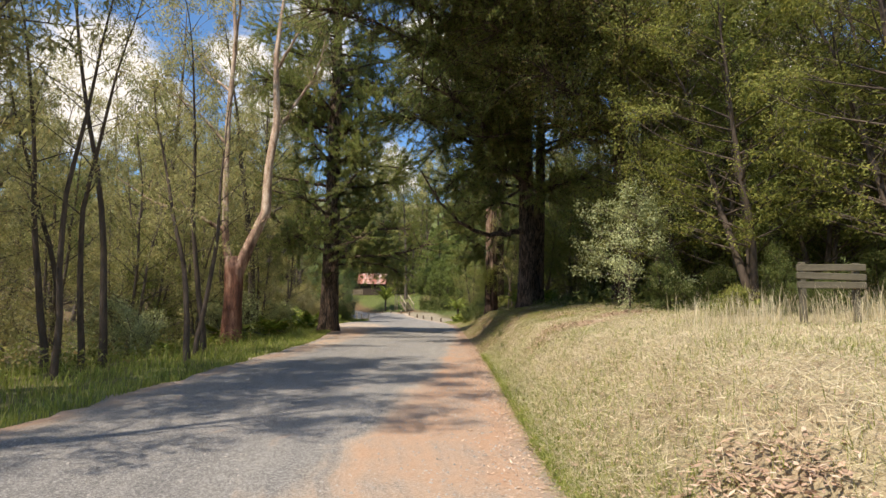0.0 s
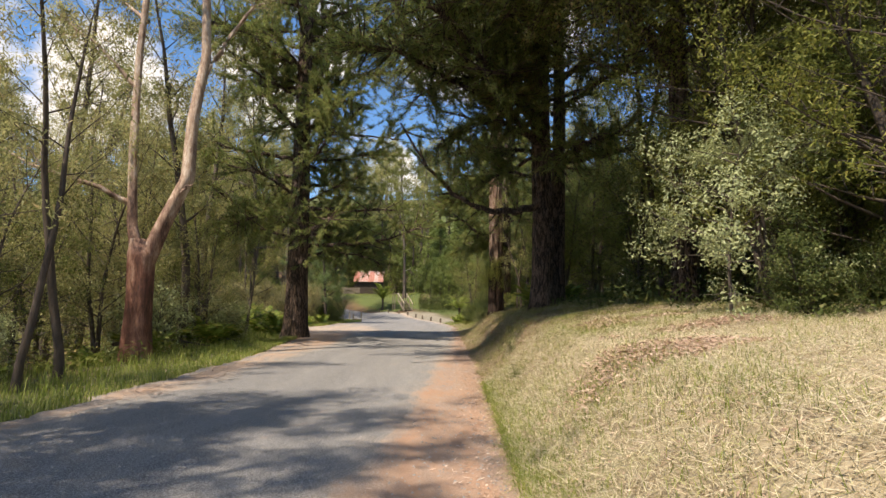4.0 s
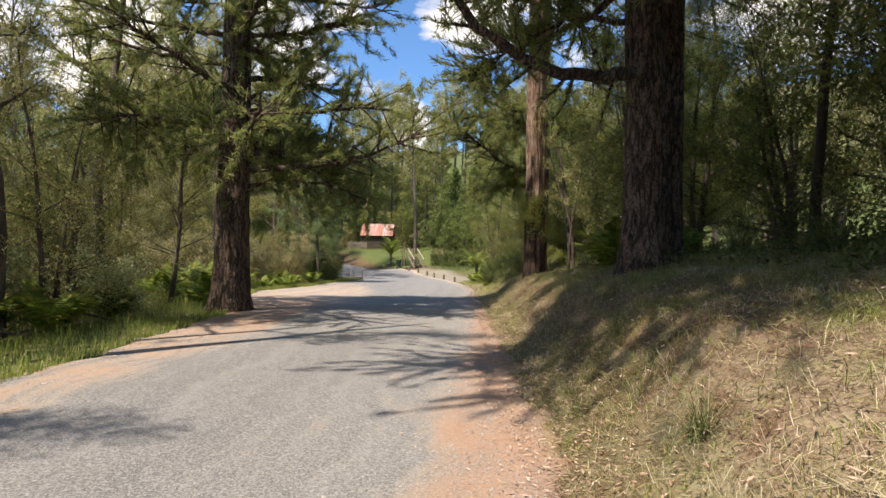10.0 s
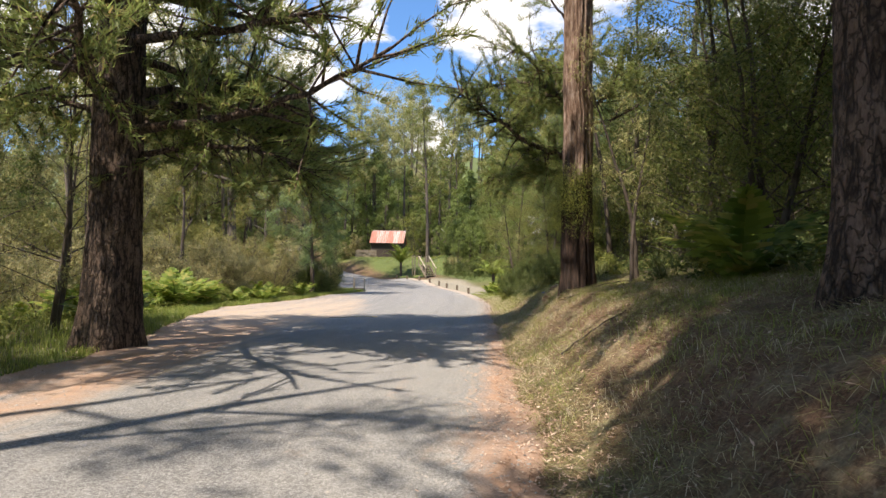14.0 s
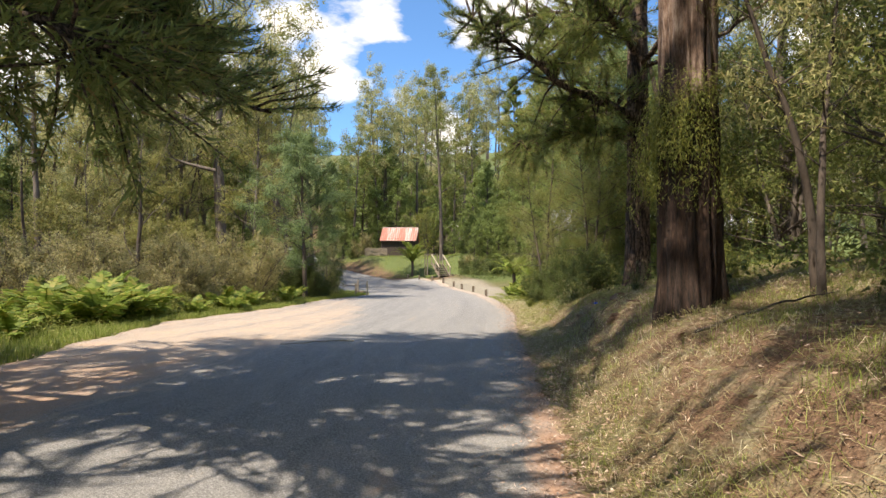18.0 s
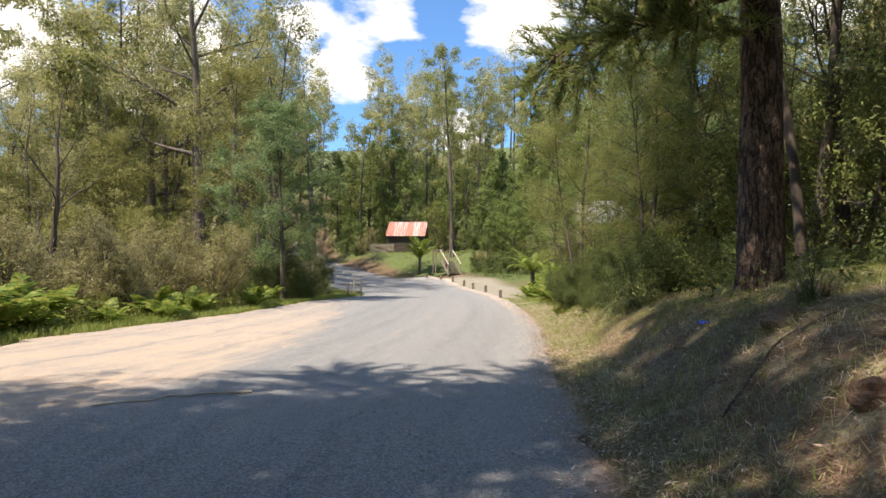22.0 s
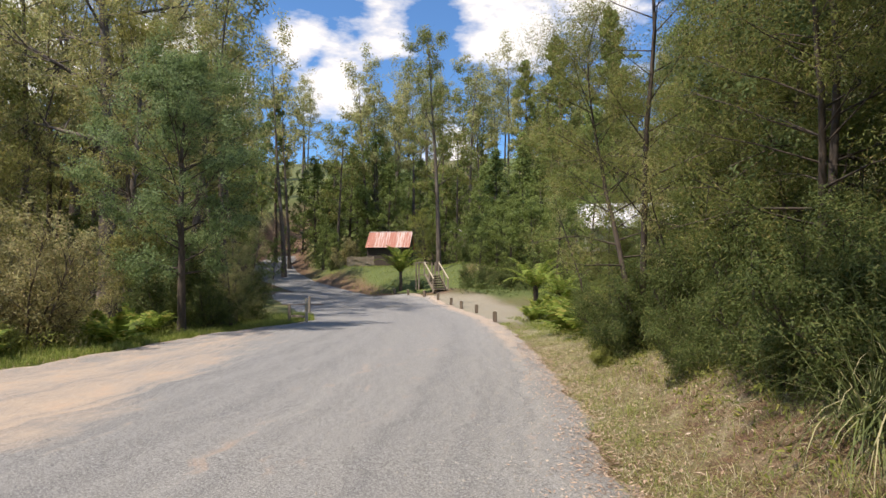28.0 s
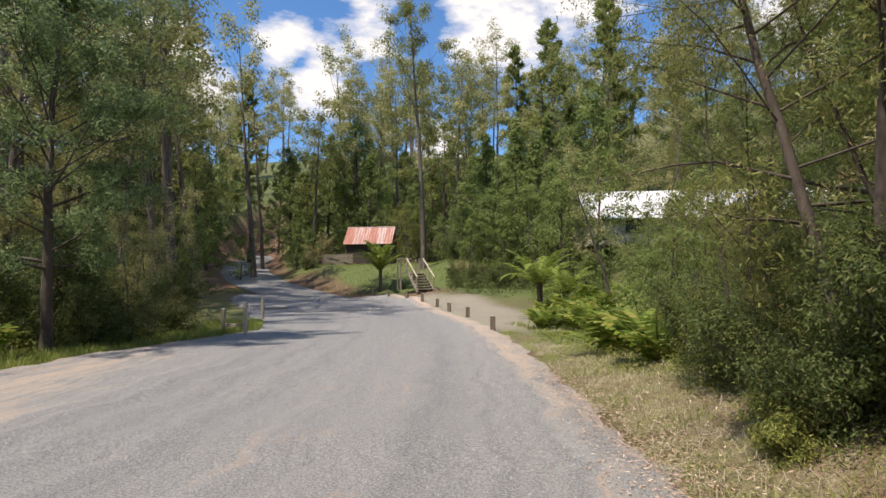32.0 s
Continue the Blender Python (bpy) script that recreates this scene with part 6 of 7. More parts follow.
def frond_mesh(length, arch, pairs, width, seed, mat, fine=3):
    """One fern frond: a bowed midrib with feathery side leaflets."""
    rng = np.random.default_rng(seed)
    t = np.linspace(0, 1, pairs)
    rib = np.stack([length * t * (1 - 0.25 * arch * t), 0 * t, length * (0.95 * t - 1.15 * arch * t * t)], 1)
    way = unit(np.gradient(rib, axis=0))
    v, f = [], []
    for i in range(pairs):
        w = width * math.sin(math.pi * (0.12 + 0.86 * t[i])) ** 0.8 * (1.1 - 0.6 * t[i])
        for side in (-1, 1):
            out = unit(np.array([0.45, side, -0.12 + rng.normal(0, 0.08)]) * (1, 1, 1))
            for k in range(fine):
                a = rib[i] + out * w * k / fine
                b = rib[i] + out * w * (k + 1.15) / fine
                g = length / pairs * (0.62 - 0.16 * k)
                base = len(v)
                v += [a - way[i] * g, a + way[i] * g, b + way[i] * g * 0.5, b - way[i] * g * 0.5]
                f.append((base, base + 1, base + 2, base + 3))
    for i in range(pairs - 1):
        base = len(v)
        n = np.array([0, 0.006 + 0.006 * (1 - t[i]), 0])
        v += [rib[i] - n, rib[i] + n, rib[i + 1] + n, rib[i + 1] - n]
        f.append((base, base + 1, base + 2, base + 3))
    return mesh_np("frond", np.array(v), f, mat)


def build_ferns():
    rng = np.random.default_rng(540)
    low = [frond_mesh(1.05, 0.5, 15, 0.32, 541 + i, FERN, 2) for i in range(3)]
    first = None
    spots = [(-10.4, 36.0), (-11.2, 37.3), (-10.9, 38.8), (-12.0, 36.2), (-12.3, 38.4), (-11.0, 40.2), (-12.6, 40.6), (-11.6, 41.8), (-13.4, 39.2), (-10.9, 42.6), (-12.4, 43.2), (-10.4, 44.4), (-9.4, 35.4), (-13.4, 36.0), (-9.8, 46.2), (-10.4, 48.6), (-10.0, 52.6), (-10.6, 54.6), (-8.2, 21.2), (-8.8, 23.9), (-7.6, 24.4), (-8.0, 26.8), (-7.5, 31.2), (-8.6, 32.8), (-9.9, 33.6), (3.4, 26.4), (4.2, 25.2), (2.2, 53.2), (1.9, 55.0), (2.3, 62.4), (2.9, 63.6), (1.9, 64.6), (2.6, 65.8), (3.4, 64.9), (1.3, 63.4), (3.6, 66.8), (2.0, 67.2)]
    for x, y in spots:
        s = rng.uniform(0.75, 1.25)
        if first is None:
            first = thing("bracken_fern", x, y, gz(x, y), "bright green bracken fern in the undergrowth", "fern", "bracken ferns")
            for k in range(12):
                ob = part("frond", low[k % 3], None, first)
                ob.matrix_basis = pose(0, 0, 0.05, rng.uniform(-12, 12), rng.uniform(-38, 8), k * 30 + rng.uniform(-14, 14))
        else:
            copy_thing(first, at_ground(x, y, rng.uniform(0, 360), s))
    for x, y, s in [(5.4, 11.2, 0.5), (-7.6, 15.2, 0.45), (-7.9, 18.4, 0.5), (-10.6, 39.6, 1.5), (-11.4, 40.8, 1.7), (-12.2, 41.8, 1.8), (-10.9, 41.6, 1.4), (-12.9, 42.9, 1.7), (-11.8, 43.6, 1.5), (-13.6, 41.6, 1.8), (-14.4, 43.6, 1.7), (-12.0, 39.4, 1.6), (-13.1, 44.8, 1.5), (-10.6, 46.9, 1.1), (-11.6, 49.2, 1.1), (-10.9, 53.2, 1.0), (-14.0, 39.8, 1.7), (2.6, 60.6, 1.3), (3.3, 62.4, 1.5), (2.9, 66.6, 1.5), (4.2, 64.2, 1.6), (3.6, 68.6, 1.4), (4.8, 67.0, 1.6)]:
        copy_thing(first, at_ground(x, y, rng.uniform(0, 360), s))
    tall = [frond_mesh(2.7, 0.62, 30, 0.42, 560 + i, FERN, 3) for i in range(2)]
    for x, y, h, n, s, label in [(-8.6, 86.6, 1.7, 18, 1.12, "young tree fern with upright yellow-green fronds"), (1.7, 69.2, 1.5, 14, 1.0, "tree fern with browned lower fronds beside the clearing"), (3.2, 72.5, 1.0, 13, 0.9, "tree fern with spreading green fronds")]:
        ob = thing("tree_fern", x, y, gz(x, y), label, "tree fern", "tree ferns")
        v, f = rough_trunk([(0, 0, -0.2), (0.02, 0, h * 0.5), (0, 0, h)], [0.13, 0.10, 0.12], 7, 0.02, 1.5, 3.0, 0.2, 20, 0.12)
        part("trunk", mesh_np("trunk", v, f, BARK_DARK, None, True), None, ob, "shaggy dark fibrous trunk")
        for k in range(n):
            fr = part("frond", tall[k % 2], None, ob)
            fr.matrix_basis = pose(0, 0, h - 0.05, 0, (-34 if y > 80 else -16) + 15 * (k % 3) + rng.uniform(-5, 5), k * 360 / n + rng.uniform(-8, 8)) @ Matrix.Scale(s * rng.uniform(0.85, 1.1), 4)


def strap_mesh(seed, n, length, width, mat):
    rng = np.random.default_rng(seed)
    v, f = [], []
    for _ in range(n):
        az, up, L = rng.uniform(0, 6.28), rng.uniform(0.5, 1.35), length * rng.uniform(0.6, 1.15)
        d = np.array([math.cos(az) * math.cos(up), math.sin(az) * math.cos(up), math.sin(up)])
        s = np.array([-math.sin(az), math.cos(az), 0]) * width * 0.5
        p = np.array([rng.normal(0, 0.07), rng.normal(0, 0.07), -0.02])
        base = len(v)
        for k in range(6):
            w = s * (1 - (k / 5.0) ** 2 * 0.85)
            v += [p - w, p + w]
            p = p + d * L / 5
            d = unit(d + np.array([0, 0, -0.48 * (1.75 - up)]))
        f += [(base + 2 * k, base + 2 * k + 1, base + 2 * k + 3, base + 2 * k + 2) for k in range(5)]
    return mesh_np("leaf_clump", np.array(v), f, mat)


def build_tussocks():
    rng = np.random.default_rng(580)
    first = None
    for x, y, s in [(2.3, 42.3, 1.1), (2.55, 41.9, 1.2), (2.7, 43.0, 1.1), (2.9, 42.5, 1.2), (2.6, 44.6, 0.7), (5.2, 22.0, 1.2), (5.7, 22.9, 1.1), (4.8, 23.8, 1.0), (3.0, 32.4, 0.8), (3.4, 29.4, 0.8), (2.9, 36.0, 0.7), (1.35, 17.0, 0.45), (1.1, 14.2, 0.35), (1.6, 19.6, 0.4)]:
        if first is None:
            first = thing("tussock_plant", x, y, gz(x, y), "strap-leaved tussock with long arching blades", "tussock", "strap-leaved tussocks")
            for k in range(5):
                part("leaf_clump", strap_mesh(581 + k, 40, 0.95, 0.009, TUSSOCK), None, first)
            first.matrix_basis = at_ground(x, y, 20, 1.0)
        else:
            copy_thing(first, at_ground(x, y, rng.uniform(0, 360), s))


# ---- built things ----
def beam(name, parent, mat, at, size, turn=(0, 0, 0), bevel=0.008, label=""):
    bm = bmesh.new()
    bmesh.ops.create_cube(bm, size=1.0, matrix=Matrix.Diagonal((*size, 1)))
    if bevel:
        bmesh.ops.bevel(bm, geom=bm.edges[:], offset=min(bevel, 0.3 * min(size)), segments=1, affect="EDGES")
    ob = part(name, bm, mat, parent, label)
    ob.matrix_basis = pose(*at, *turn)
    return ob


def bar(name, parent, mat, a, b, w, h, label=""):
    """A rectangular bar from a to b."""
    a, b = Vector(a), Vector(b)
    d = b - a
    ob = beam(name, parent, mat, (0, 0, 0), (d.length, w, h), label=label)
    ob.matrix_basis = Matrix.Translation((a + b) / 2) @ d.to_track_quat("X", "Z").to_matrix().to_4x4()
    return ob


def corrugated(width, length, pitch, depth, mat, name):
    """One sheet of corrugated iron, with thickness, lying in x and y."""
    n = int(width / pitch * 6)
    x = np.linspace(0, width, n)
    z = depth * np.sin(2 * np.pi * x / pitch)
    v = []
    for dz in (0.0, -0.004):
        for yy in (0.0, length * 0.5, length):
            v.append(np.stack([x, 0 * x + yy, z + dz], 1))
    v = np.concatenate(v)
    f = grid_faces(3, n)
    return mesh_np(name, v, np.concatenate([f, f[:, ::-1] + 3 * n]), mat, None, True)


def build_shed():
    x0, y0, w, d = -14.6, 99.6, 4.5, 3.4
    z0 = gz(-12.3, 100.5) - 0.1
    ob = thing("shed", x0, y0, z0, "small dark timber shed with a rusty corrugated iron roof", "shed")
    hw, hr = 2.35, 3.85
    n = 22
    rng = random.Random(4)
    for i in range(n):
        for yy in (0.0, d):
            beam("wall_board", ob, WOOD_DARK, ((i + 0.5) * w / n, yy, hw / 2), (w / n - 0.012, 0.03 + rng.uniform(0, 0.012), hw))
    for i in range(16):
        yy = (i + 0.5) * d / 16
        top = hw + (hr - hw) * (1 - abs(yy - d / 2) / (d / 2)) - 0.05
        for xx in (0.0, w):
            beam("wall_board", ob, WOOD_DARK, (xx, yy, top / 2), (0.03, d / 16 - 0.012, top))
    sheets = 6
    length = math.hypot(d / 2 + 0.35, (hr - hw) * (d / 2 + 0.35) / (d / 2))
    sheet = corrugated((w + 0.3) / sheets + 0.03, length, 0.09, 0.014, IRON_RUST, "roof_sheet")
    tilt = math.degrees(math.atan2(hr - hw, d / 2))
    roof = part("roof", strip_mesh("roof", w + 0.2, 0.05), IRON_RUST, ob, "rusty ridge capping")
    roof.matrix_basis = pose(-0.1, d / 2, hr + 0.02)
    for i in range(sheets):
        for flip in (0, 1):
            s = part("roof_sheet", sheet, None, ob)
            xx = -0.15 + i * (w + 0.3) / sheets
            zz = hw - (hr - hw) * 0.35 / (d / 2) + 0.002 * (i % 2) * 3
            s.matrix_basis = pose(xx, -0.35, zz, tilt, 0, 0) if not flip else pose(xx + (w + 0.3) / sheets, d + 0.35, zz, tilt, 0, 180)
    for yy in (-0.02, d + 0.02):
        beam("plate", ob, WOOD_DARK, (w / 2, yy, hw - 0.12), (w - 0.1, 0.06, 0.1))


def strip_mesh(name, length, r):
    w = Wood()
    w.tube([(0, 0, 0), (length / 2, 0, 0), (length, 0, 0)], [r, r, r], 8)
    me = mesh_np(name, np.concatenate(w.v), np.concatenate(w.f), IRON_RUST)
    return me


def build_fences():
    # weathered palings in front of the shed
    ob = thing("paling_fence", -16.4, 98.2, gz(-14.5, 98.2), "weathered grey paling fence beside the shed", "fence")
    rng = random.Random(8)
    for i in range(22):
        xx = i * 0.13
        z = gz(-16.4 + xx, 98.2 + 0.02 * i) - gz(-14.5, 98.2)
        beam("paling", ob, WOOD_GREY, (xx, 0.02 * i, z + 0.5), (0.10, 0.02, 1.1 + rng.uniform(-0.06, 0.06)), (0, rng.uniform(-2, 2), 0))
    for h in (0.3, 0.8):
        bar("rail", ob, WOOD_GREY, (-0.1, 0.05, h - 0.1), (2.85, 0.08, h + 0.1), 0.05, 0.08)
    # low boards beside the first field
    x, y = 4.0, 7.2
    g = gz(4.6, 7.2)
    ob = thing("timber_barrier", x, y, g, "low barrier of weathered timber boards in the grass", "fence")
    for xx in (0.12, 0.80):
        beam("post", ob, WOOD_SHADED, (xx, 0.05, 0.30), (0.07, 0.07, 1.06), (0, 0, 0))
    for k, h in enumerate((0.545, 0.655, 0.765)):
        beam("board", ob, WOOD_SHADED, (0.46, 0.0, h), (0.84, 0.03, 0.085), (0, rng.uniform(-1.5, 1.5), -4))


def build_steps():
    x, y = -4.8, 82.8
    z = gz(x, y - 0.3) + 0.08
    ob = thing("timber_steps", x, y, z, "weathered timber steps with handrails up the bank", "steps", turn=24)
    n, rise, run, w = 7, 0.185, 0.27, 1.05
    for i in range(n):
        beam("tread", ob, WOOD_GREY, (-0.02 * i, i * run, (i + 1) * rise - 0.02), (w, 0.26, 0.06))
    # dark boards set back stand in for the shade between open treads
    for i in range(n):
        beam("gap_shade_board", ob, WOOD_DARK, (-0.02 * i, i * run + 0.11, (i + 0.5) * rise - 0.05), (w - 0.06, 0.02, rise - 0.08))
    for side in (-1, 1):
        bar("stringer", ob, WOOD_GREY, (side * (w / 2 + 0.03), -0.12, 0.0), (side * (w / 2 + 0.03) - 0.12, n * run, n * rise), 0.05, 0.24)
        for i in (0, 3, 7):
            beam("post", ob, WOOD_GREY, (side * (w / 2 + 0.08) - 0.02 * i, i * run, i * rise + 0.45), (0.09, 0.09, 1.1))
        bar("handrail", ob, WOOD_PALE, (side * (w / 2 + 0.08) + 0.02, -0.1, 0.96), (side * (w / 2 + 0.08) - 0.14, n * run + 0.05, n * rise + 1.0), 0.07, 0.10)
    top = n * rise
    for i in range(6):
        beam("deck_board", ob, WOOD_GREY, (-0.45, n * run + 0.12 + i * 0.19, top), (1.5, 0.18, 0.04))
    for xx in (-1.15, 0.2):
        for yy in (n * run + 0.15, n * run + 1.0):
            beam("post", ob, WOOD_GREY, (xx, yy, top - 0.1), (0.09, 0.09, 2.2))
    bar("handrail", ob, WOOD_GREY, (-1.2, n * run + 0.1, top + 0.98), (-0.4, n * run + 0.1, top + 0.98), 0.06, 0.09)
    bar("handrail", ob, WOOD_GREY, (-1.15, n * run + 0.1, top + 0.98), (-1.15, n * run + 1.05, top + 0.98), 0.06, 0.09)


def build_bollards():
    first = None
    rng = random.Random(12)
    for x, y, h in [(-0.33, 62.7, 1.0), (-1.42, 69.6, 1.0), (-2.5, 73.5, 1.0), (-3.45, 76.9, 1.05), (-4.6, 79.4, 1.1), (-5.9, 81.7, 1.1), (-7.5, 84.0, 1.0), (-8.9, 85.5, 1.0)]:
        if first is None:
            first = thing("bollard", x, y, gz(x, y), "short square weathered timber bollard beside the road", "bollard", "roadside bollards")
            bm = bmesh.new()
            bmesh.ops.create_cube(bm, size=1.0, matrix=Matrix.Translation((0, 0, 0.15)) @ Matrix.Diagonal((0.17, 0.17, 0.62, 1)))
            bmesh.ops.bevel(bm, geom=bm.edges[:], offset=0.018, segments=2, affect="EDGES")
            part("post", bm, WOOD_BROWN, first)
            beam("cap", first, WOOD_PALE, (0, 0, 0.462), (0.15, 0.15, 0.012), (0, 0, 0), 0.004, "paler sawn end grain")
        else:
            copy_thing(first, pose(x, y, gz(x, y), rng.uniform(-3, 3), rng.uniform(-4, 4), rng.uniform(-25, 25)) @ Matrix.Scale(h, 4))
    # posts on the grassy tip between the two roads
    for x, y, h, mat, label in [(-7.95, 61.4, 1.0, WOOD_PALE, "pale timber guide post on the grass tip"), (-8.75, 61.6, 0.8, WOOD_GREY, "grey timber post on the grass tip"), (-10.2, 68.3, 0.9, WOOD_GREY, "grey timber post beside the far road")]:
        ob = thing("guide_post", x, y, gz(x, y), label, "post", "guide posts")
        beam("post", ob, mat, (0, 0, h / 2 - 0.1), (0.1, 0.1, h + 0.2))
        beam("cap", ob, WOOD_PALE, (0, 0, h + 0.006), (0.09, 0.09, 0.012))
    ob = thing("timber_rail", -8.35, 61.5, gz(-8.35, 61.5), "low sawn log rail between two posts", "rail")
    beam("rail", ob, WOOD_GREY, (0, 0, 0.28), (0.66, 0.06, 0.1), (0, 1, -14))


def build_houses():
    # long house with a pale metal roof behind the trees
    x0, y0, L, d = 6.5, 84.5, 22.0, 7.0
    z0 = gz(16, 86) - 0.3
    hw = 5.95 - z0
    hr = 8.1 - z0
    ob = thing("house", x0, y0, z0, "long low house with pale metal roof and brick chimney among trees", "house")
    beam("wall", ob, WALL_CREAM, (L / 2, 0.1, hw / 2), (L, 0.2, hw), (0, 0, 0), 0.01, "cream boarded front wall")
    beam("wall", ob, WALL_CREAM, (L / 2, d - 0.1, hw / 2), (L, 0.2, hw))
    for xx in (0.1, L - 0.1):
        beam("wall", ob, WALL_CREAM, (xx, d / 2, hw / 2), (0.2, d - 0.4, hw))
    length = math.hypot(d / 2 + 0.5, (hr - hw) * (d / 2 + 0.5) / (d / 2))
    tilt = math.degrees(math.atan2(hr - hw, d / 2))
    n = 11
    sheet = corrugated((L + 0.8) / n + 0.04, length, 0.12, 0.016, IRON_PALE, "roof_sheet")
    for i in range(n):
        for flip in (0, 1):
            s = part("roof_sheet", sheet, None, ob)
            xx = -0.4 + i * (L + 0.8) / n
            zz = hw - (hr - hw) * 0.5 / (d / 2) + 0.006 * (i % 2)
            s.matrix_basis = pose(xx, -0.5, zz, tilt, 0, 0) if not flip else pose(xx + (L + 0.8) / n, d + 0.5, zz, tilt, 0, 180)
    beam("chimney", ob, BRICK, (18.6, 2.6, hr + 1.0), (0.9, 0.7, 4.4), (0, 0, 0), 0.02, "red brick chimney")
    beam("chimney_cap", ob, BRICK, (18.6, 2.6, hr + 3.25), (1.05, 0.85, 0.12))
    for xx in (3.0, 7.5, 12.0, 18.5):
        win = beam("window", ob, WOOD_PALE, (xx, -0.02, hw * 0.62), (1.4, 0.06, 1.2))
        pane = beam("pane", win, GLASS, (0, -0.04, 0), (1.24, 0.012, 1.04), (0, 0, 0), 0.0)
    # small hut with a gable facing the road
    x, y = -7.4, 116.0
    z = gz(x + 1, y) - 0.1
    ob = thing("hut", x, y, z, "small grey hut with white-edged gable behind the tall gum", "hut")
    w, hw, hr, d = 2.3, 2.1, 3.0, 3.0
    for i in range(12):
        xx = (i + 0.5) * w / 12
        top = hw + (hr - hw) * (1 - abs(xx - w / 2) / (w / 2)) - 0.06
        beam("wall_board", ob, WOOD_GREY, (xx, 0, top / 2), (w / 12 - 0.01, 0.03, top))
    for xx in (0.0, w):
        beam("wall", ob, WOOD_GREY, (xx, d / 2, hw / 2), (0.05, d - 0.1, hw))
    for sgn in (-1, 1):
        a = math.degrees(math.atan2(hr - hw, w / 2))
        beam("roof", ob, IRON_PALE, (w / 2 + sgn * (w / 4 + 0.06), d / 2, (hw + hr) / 2 + 0.02), (math.hypot(w / 2 + 0.2, (hr - hw) * 1.1), d + 0.4, 0.04), (0, sgn * a, 0))
        bar("bargeboard", ob, PAINT_WHITE, (w / 2, -0.22, hr + 0.03), (w / 2 + sgn * (w / 2 + 0.22), -0.22, hw - 0.12), 0.04, 0.14, "white painted bargeboard")


def build_debris():
    rng = np.random.default_rng(620)
    def stick(name, pts, r, mat, label):
        pts = np.array(pts, float)
        z = ground_z(pts[:, 0], pts[:, 1])
        k = np.linspace(0, len(pts) - 1, 4 * len(pts))
        base = pts[0, 0], pts[0, 1], float(z[0])
        w = Wood()
        full = np.stack([pts[:, 0], pts[:, 1], z + pts[:, 2]], 1) - base
        fine = np.stack([np.interp(k, range(len(pts)), full[:, c]) for c in range(3)], 1) + rng.normal(0, 0.006, (len(k), 3))
        w.tube(fine, r * np.linspace(1, 0.35, len(fine)), 7)
        ob = new(name, w.mesh(name, mat))
        ob.matrix_basis = pose(*base)
        tagged(ob, label, "fallen branch", "fallen branches")
    stick("fallen_branch", [(-2.7, 36.4, 0.05), (-3.2, 36.1, 0.06), (-3.9, 35.5, 0.05)], 0.018, WOOD_PALE, "thin bare stick lying on the road")
    stick("fallen_branch", [(-9.6, 24.2, 0.9), (-8.9, 24.9, 0.55), (-8.0, 25.5, 0.3), (-7.2, 25.8, 0.06)], 0.06, BARK_GREY, "grey dead branch leaning in the undergrowth")
    stick("fallen_branch", [(-8.6, 20.6, 0.5), (-8.0, 22.0, 0.42), (-7.2, 23.4, 0.12)], 0.05, BARK_GREY, "dead bough lying among saplings")
    stick("fallen_branch", [(1.9, 29.9, 0.06), (2.5, 29.7, 0.1), (3.1, 30.0, 0.08)], 0.015, BARK_GREY, "curved dead stick below the stringybark")
    stick("fallen_branch", [(1.3, 26.6, 0.05), (1.75, 26.3, 0.07), (2.3, 26.3, 0.06)], 0.011, BARK_GREY, "dry stick on the grassy bank")
    stick("fallen_branch", [(1.6, 34.6, 0.05), (2.1, 34.9, 0.09), (2.5, 34.8, 0.05)], 0.011, BARK_GREY, "dry stick on the grassy bank")
    for x, y, s in [(2.5, 35.6, 0.42), (3.1, 36.2, 0.5), (3.4, 35.3, 0.38), (2.0, 33.5, 0.3)]:
        bm = bmesh.new()
        bmesh.ops.create_icosphere(bm, subdivisions=3, radius=0.5)
        for v in bm.verts:
            q = noise.noise(v.co * 2.3 + Vector((x, y, 0))) + 0.5 * noise.noise(v.co * 5.1)
            v.co = v.co * (1 + 0.45 * q)
            v.co.z *= 0.62
        me = bpy.data.meshes.new("earth_clod")
        bm.to_mesh(me)
        bm.free()
        me.materials.append(EARTH)
        ob = new("earth_clod", me)
        ob.matrix_basis = at_ground(x, y, x * 100, s, 0.05)
        tagged(ob, "broken brown clod of earth on the bank", "earth clod", "earth clods")
    # curled strips of shed bark
    for i, (x, y, L) in enumerate([(2.6, 35.4, 0.42), (3.2, 36.6, 0.5), (2.9, 34.4, 0.36), (2.2, 33.0, 0.4), (3.6, 35.2, 0.45), (1.9, 30.2, 0.5), (2.7, 31.9, 0.4), (1.7, 28.4, 0.34), (3.8, 37.4, 0.4), (2.3, 24.6, 0.36), (1.5, 32.4, 0.3), (2.0, 36.6, 0.34)]):
        u, w = np.meshgrid(np.linspace(0, 1, 9), np.linspace(-1, 1, 5), indexing="ij")
        width = 0.045 * (1 - 0.5 * u) * (1 + 0.15 * np.sin(9 * u + i))
        X, Yy = L * u, width * w + 0.03 * np.sin(3 * u + i)
        Z = 0.03 + 0.035 * w * w + (0.05 + 0.02 * (i % 3)) * u * (1.1 - u) + 0.006 * rng.normal(0, 1, u.shape)
        top = np.stack([X, Yy, Z], -1).reshape(-1, 3)
        f = grid_faces(9, 5)
        me = mesh_np("bark_strip", np.concatenate([top, top - (0, 0, 0.006)]), np.concatenate([f, f[:, ::-1] + 45]), BARK_STRIP, None, True)
        ob = new("bark_strip", me)
        ob.matrix_basis = at_ground(x, y, 47 * i, 0.5, 0.0)
        tagged(ob, "curled strip of shed pinkish bark lying on the bank", "bark", "shed bark strips")
    bm = bmesh.new()
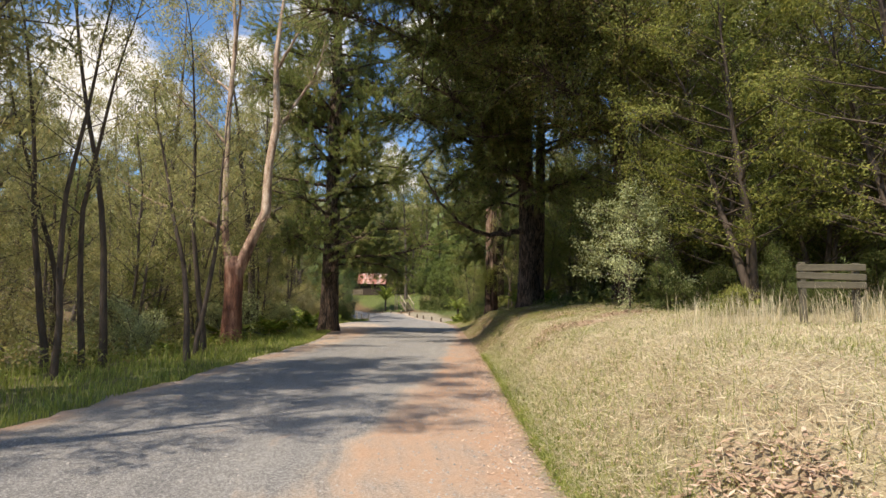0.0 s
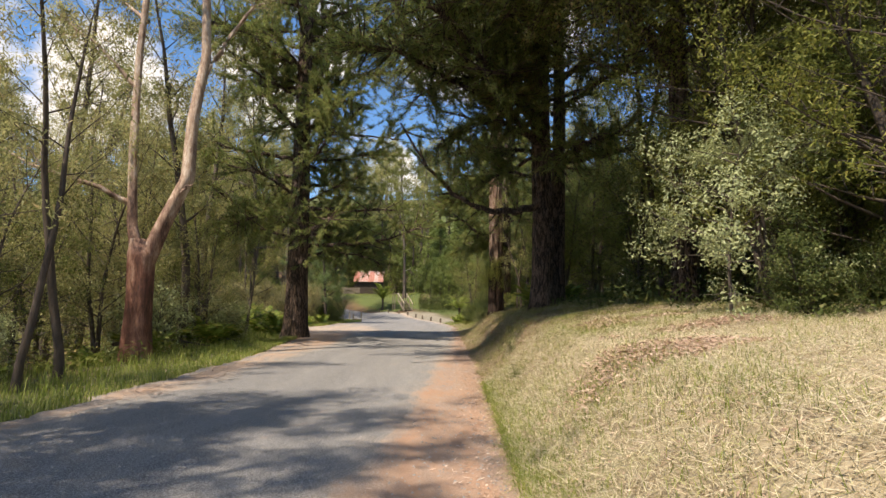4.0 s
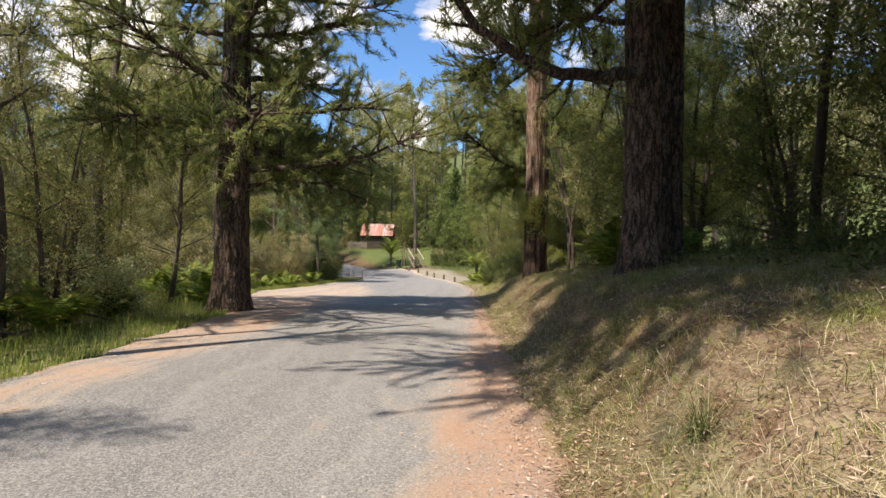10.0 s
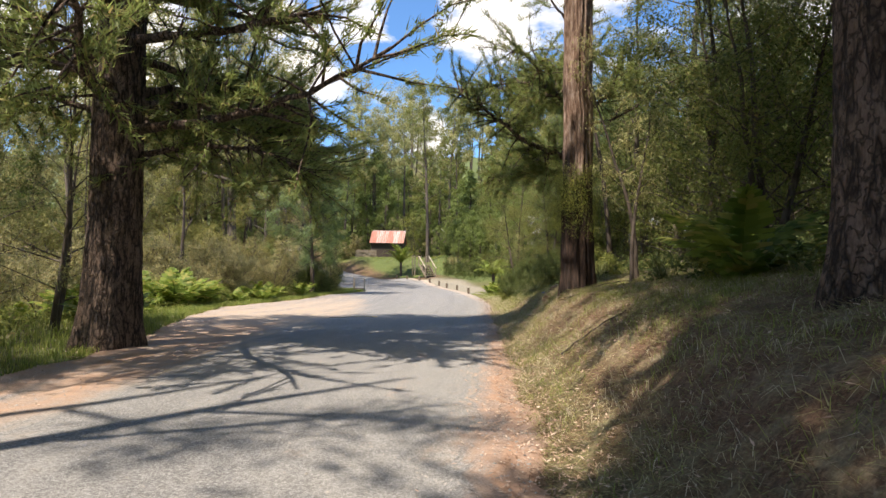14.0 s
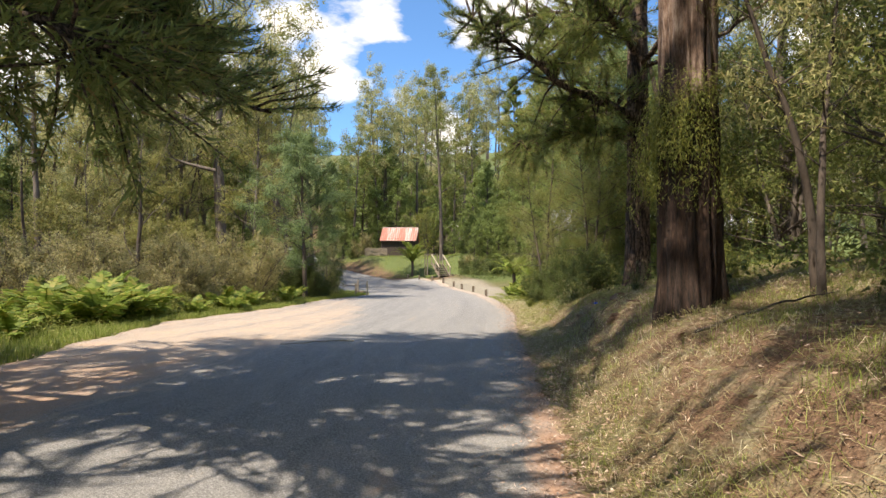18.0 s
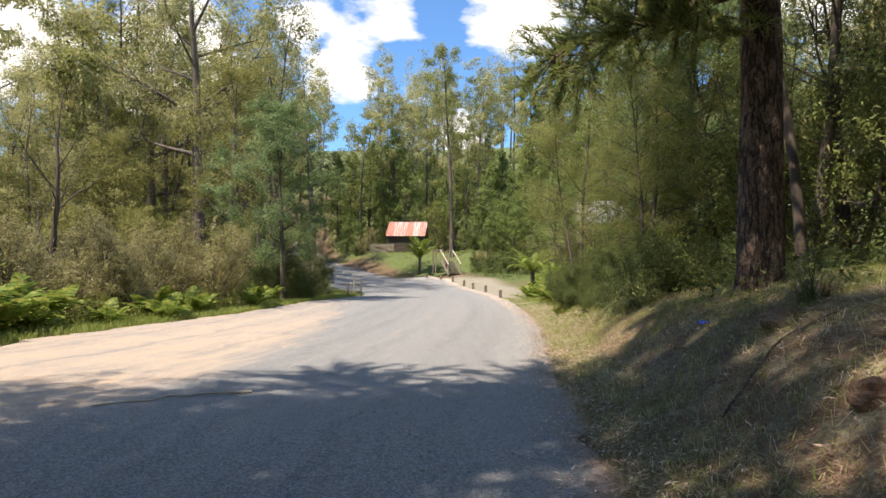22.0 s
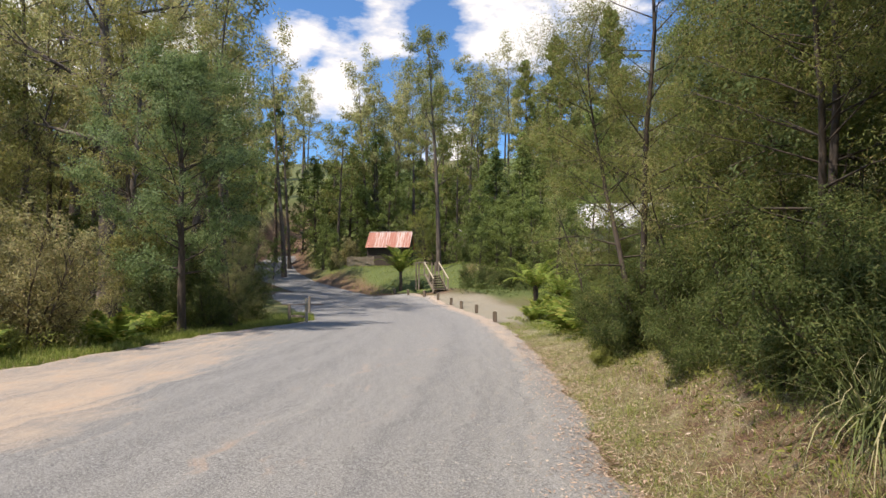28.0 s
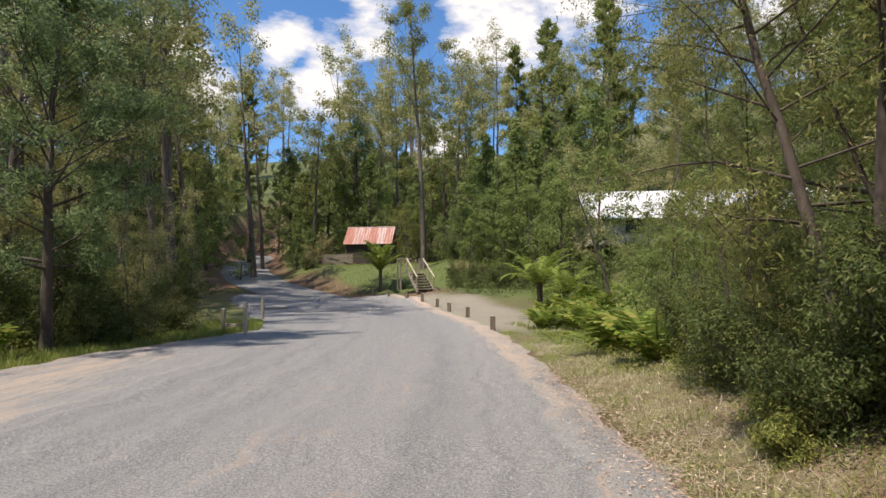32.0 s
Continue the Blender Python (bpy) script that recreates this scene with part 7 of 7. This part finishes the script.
    bmesh.ops.create_grid(bm, x_segments=10, y_segments=8, size=0.5, matrix=Matrix.Diagonal((0.20, 0.13, 1, 1)))
    for v in bm.verts:
        v.co.z = 0.035 + 0.05 * noise.noise(v.co * 22) + 0.02 * noise.noise(v.co * 60)
    bmesh.ops.solidify(bm, geom=bm.faces[:], thickness=0.004)
    me = bpy.data.meshes.new("litter")
    bm.to_mesh(me)
    bm.free()
    me.materials.append(BLUE)
    ob = new("discarded_wrapper", me)
    ob.matrix_basis = at_ground(2.35, 37.3, 30, 0.8, -0.03)
    tagged(ob, "crumpled blue plastic wrapper lying on the bank", "litter")


LITTER_RED = foliage("fallen pine needles", (0.09, 0.045, 0.026), (0.30, 0.18, 0.105), (0.44, 0.33, 0.22), 0.1, 0.7)
BARK_STRIP = surface("shed bark", [(0.3, (0.14, 0.075, 0.05)), (0.7, (0.52, 0.36, 0.27))], 6, 0.85, 0.4, 0.006, 60, (0.15, 1, 1))
STONE = surface("road stone", [(0.3, (0.16, 0.15, 0.14)), (0.7, (0.48, 0.45, 0.41))], 3, 0.9, 0.2)
TUSSOCK = foliage("tussock blades", (0.07, 0.10, 0.03), (0.20, 0.24, 0.09), (0.52, 0.46, 0.28), 0.25)
WOOD_DARK = surface("dark weathered timber", [(0.3, (0.025, 0.018, 0.014)), (0.7, (0.10, 0.075, 0.06))], 3, 0.9, 0.5, 0.01, 50, (1, 1, 0.1))
WOOD_GREY = surface("weathered timber", [(0.3, (0.12, 0.095, 0.07)), (0.7, (0.38, 0.32, 0.25))], 4, 0.9, 0.5, 0.008, 60, (1, 1, 0.12))
# grey-green boards, with the shade of the shrubs put into the tone
WOOD_SHADED = surface("shaded grey-green old boards", [(0.3, (0.045, 0.042, 0.028)), (0.7, (0.19, 0.17, 0.125))], 5, 0.95, 0.6, 0.01, 60, (0.2, 1, 1))
WOOD_BROWN = surface("brown weathered timber", [(0.3, (0.05, 0.038, 0.028)), (0.7, (0.22, 0.17, 0.125))], 4, 0.9, 0.5, 0.008, 60, (1, 1, 0.12))
WOOD_PALE = surface("sawn pale timber", [(0.3, (0.34, 0.28, 0.2)), (0.7, (0.62, 0.55, 0.44))], 4, 0.85, 0.3, 0.005, 60)
WALL_CREAM = surface("cream boards", [(0.3, (0.42, 0.38, 0.30)), (0.7, (0.60, 0.56, 0.47))], 2, 0.8, 0.2)
BRICK = surface("red brick", [(0.3, (0.20, 0.06, 0.04)), (0.7, (0.42, 0.15, 0.10))], 3, 0.9, 0.3)
PAINT_WHITE = surface("white paint", [(0.3, (0.62, 0.62, 0.6)), (0.7, (0.82, 0.82, 0.8))], 3, 0.6, 0.1)
EARTH = surface("broken earth", [(0.3, (0.09, 0.045, 0.026)), (0.7, (0.30, 0.18, 0.11))], 5, 0.95, 0.8, 0.02)
BLUE = surface("blue plastic", [(0.3, (0.01, 0.06, 0.35)), (0.7, (0.04, 0.14, 0.62))], 6, 0.35, 0.1)


def iron(name, rust_low, rust_high, paint_low, paint_high, split):
    """Sheet iron: every sheet keeps its own share of rust, in streaks down the slope."""
    m, nt, bsdf = material(name)
    info = nt.nodes.new("ShaderNodeObjectInfo")
    streak = noise_node(nt, 2.2, 5, 0.65, (3.0, 0.12, 1.0))
    fine = noise_node(nt, 30.0, 4, 0.7)
    fac = math_node(nt, "ADD", streak, math_node(nt, "MULTIPLY", math_node(nt, "SUBTRACT", info.outputs["Random"], 0.5), 0.22))
    rust = ramp_node(nt, fine, [(0.3, rust_low), (0.7, rust_high)])
    paint = ramp_node(nt, fine, [(0.3, paint_low), (0.7, paint_high)])
    nt.links.new(mix_node(nt, ramp_node(nt, fac, [(split - 0.06, (0, 0, 0)), (split + 0.06, (1, 1, 1))]), rust, paint), bsdf.inputs["Base Color"])
    bsdf.inputs["Roughness"].default_value = 0.6
    bump_node(nt, bsdf, fine, 0.2, 0.004)
    return m


IRON_RUST = iron("rusty iron", (0.30, 0.10, 0.065), (0.50, 0.23, 0.17), (0.48, 0.40, 0.37), (0.68, 0.61, 0.58), 0.56)
IRON_PALE = iron("pale roof iron", (0.45, 0.44, 0.43), (0.58, 0.57, 0.56), (0.60, 0.60, 0.61), (0.75, 0.75, 0.76), 0.45)
GLASS, _nt, _b = material("dark window glass")
_b.inputs["Base Color"].default_value, _b.inputs["Roughness"].default_value = (0.02, 0.025, 0.03, 1), 0.05

build_shed()
build_fences()
build_steps()
build_bollards()
build_houses()
build_debris()
build_ferns()
build_tussocks()
grow_cover()
scatter_litter()
sow_grass()
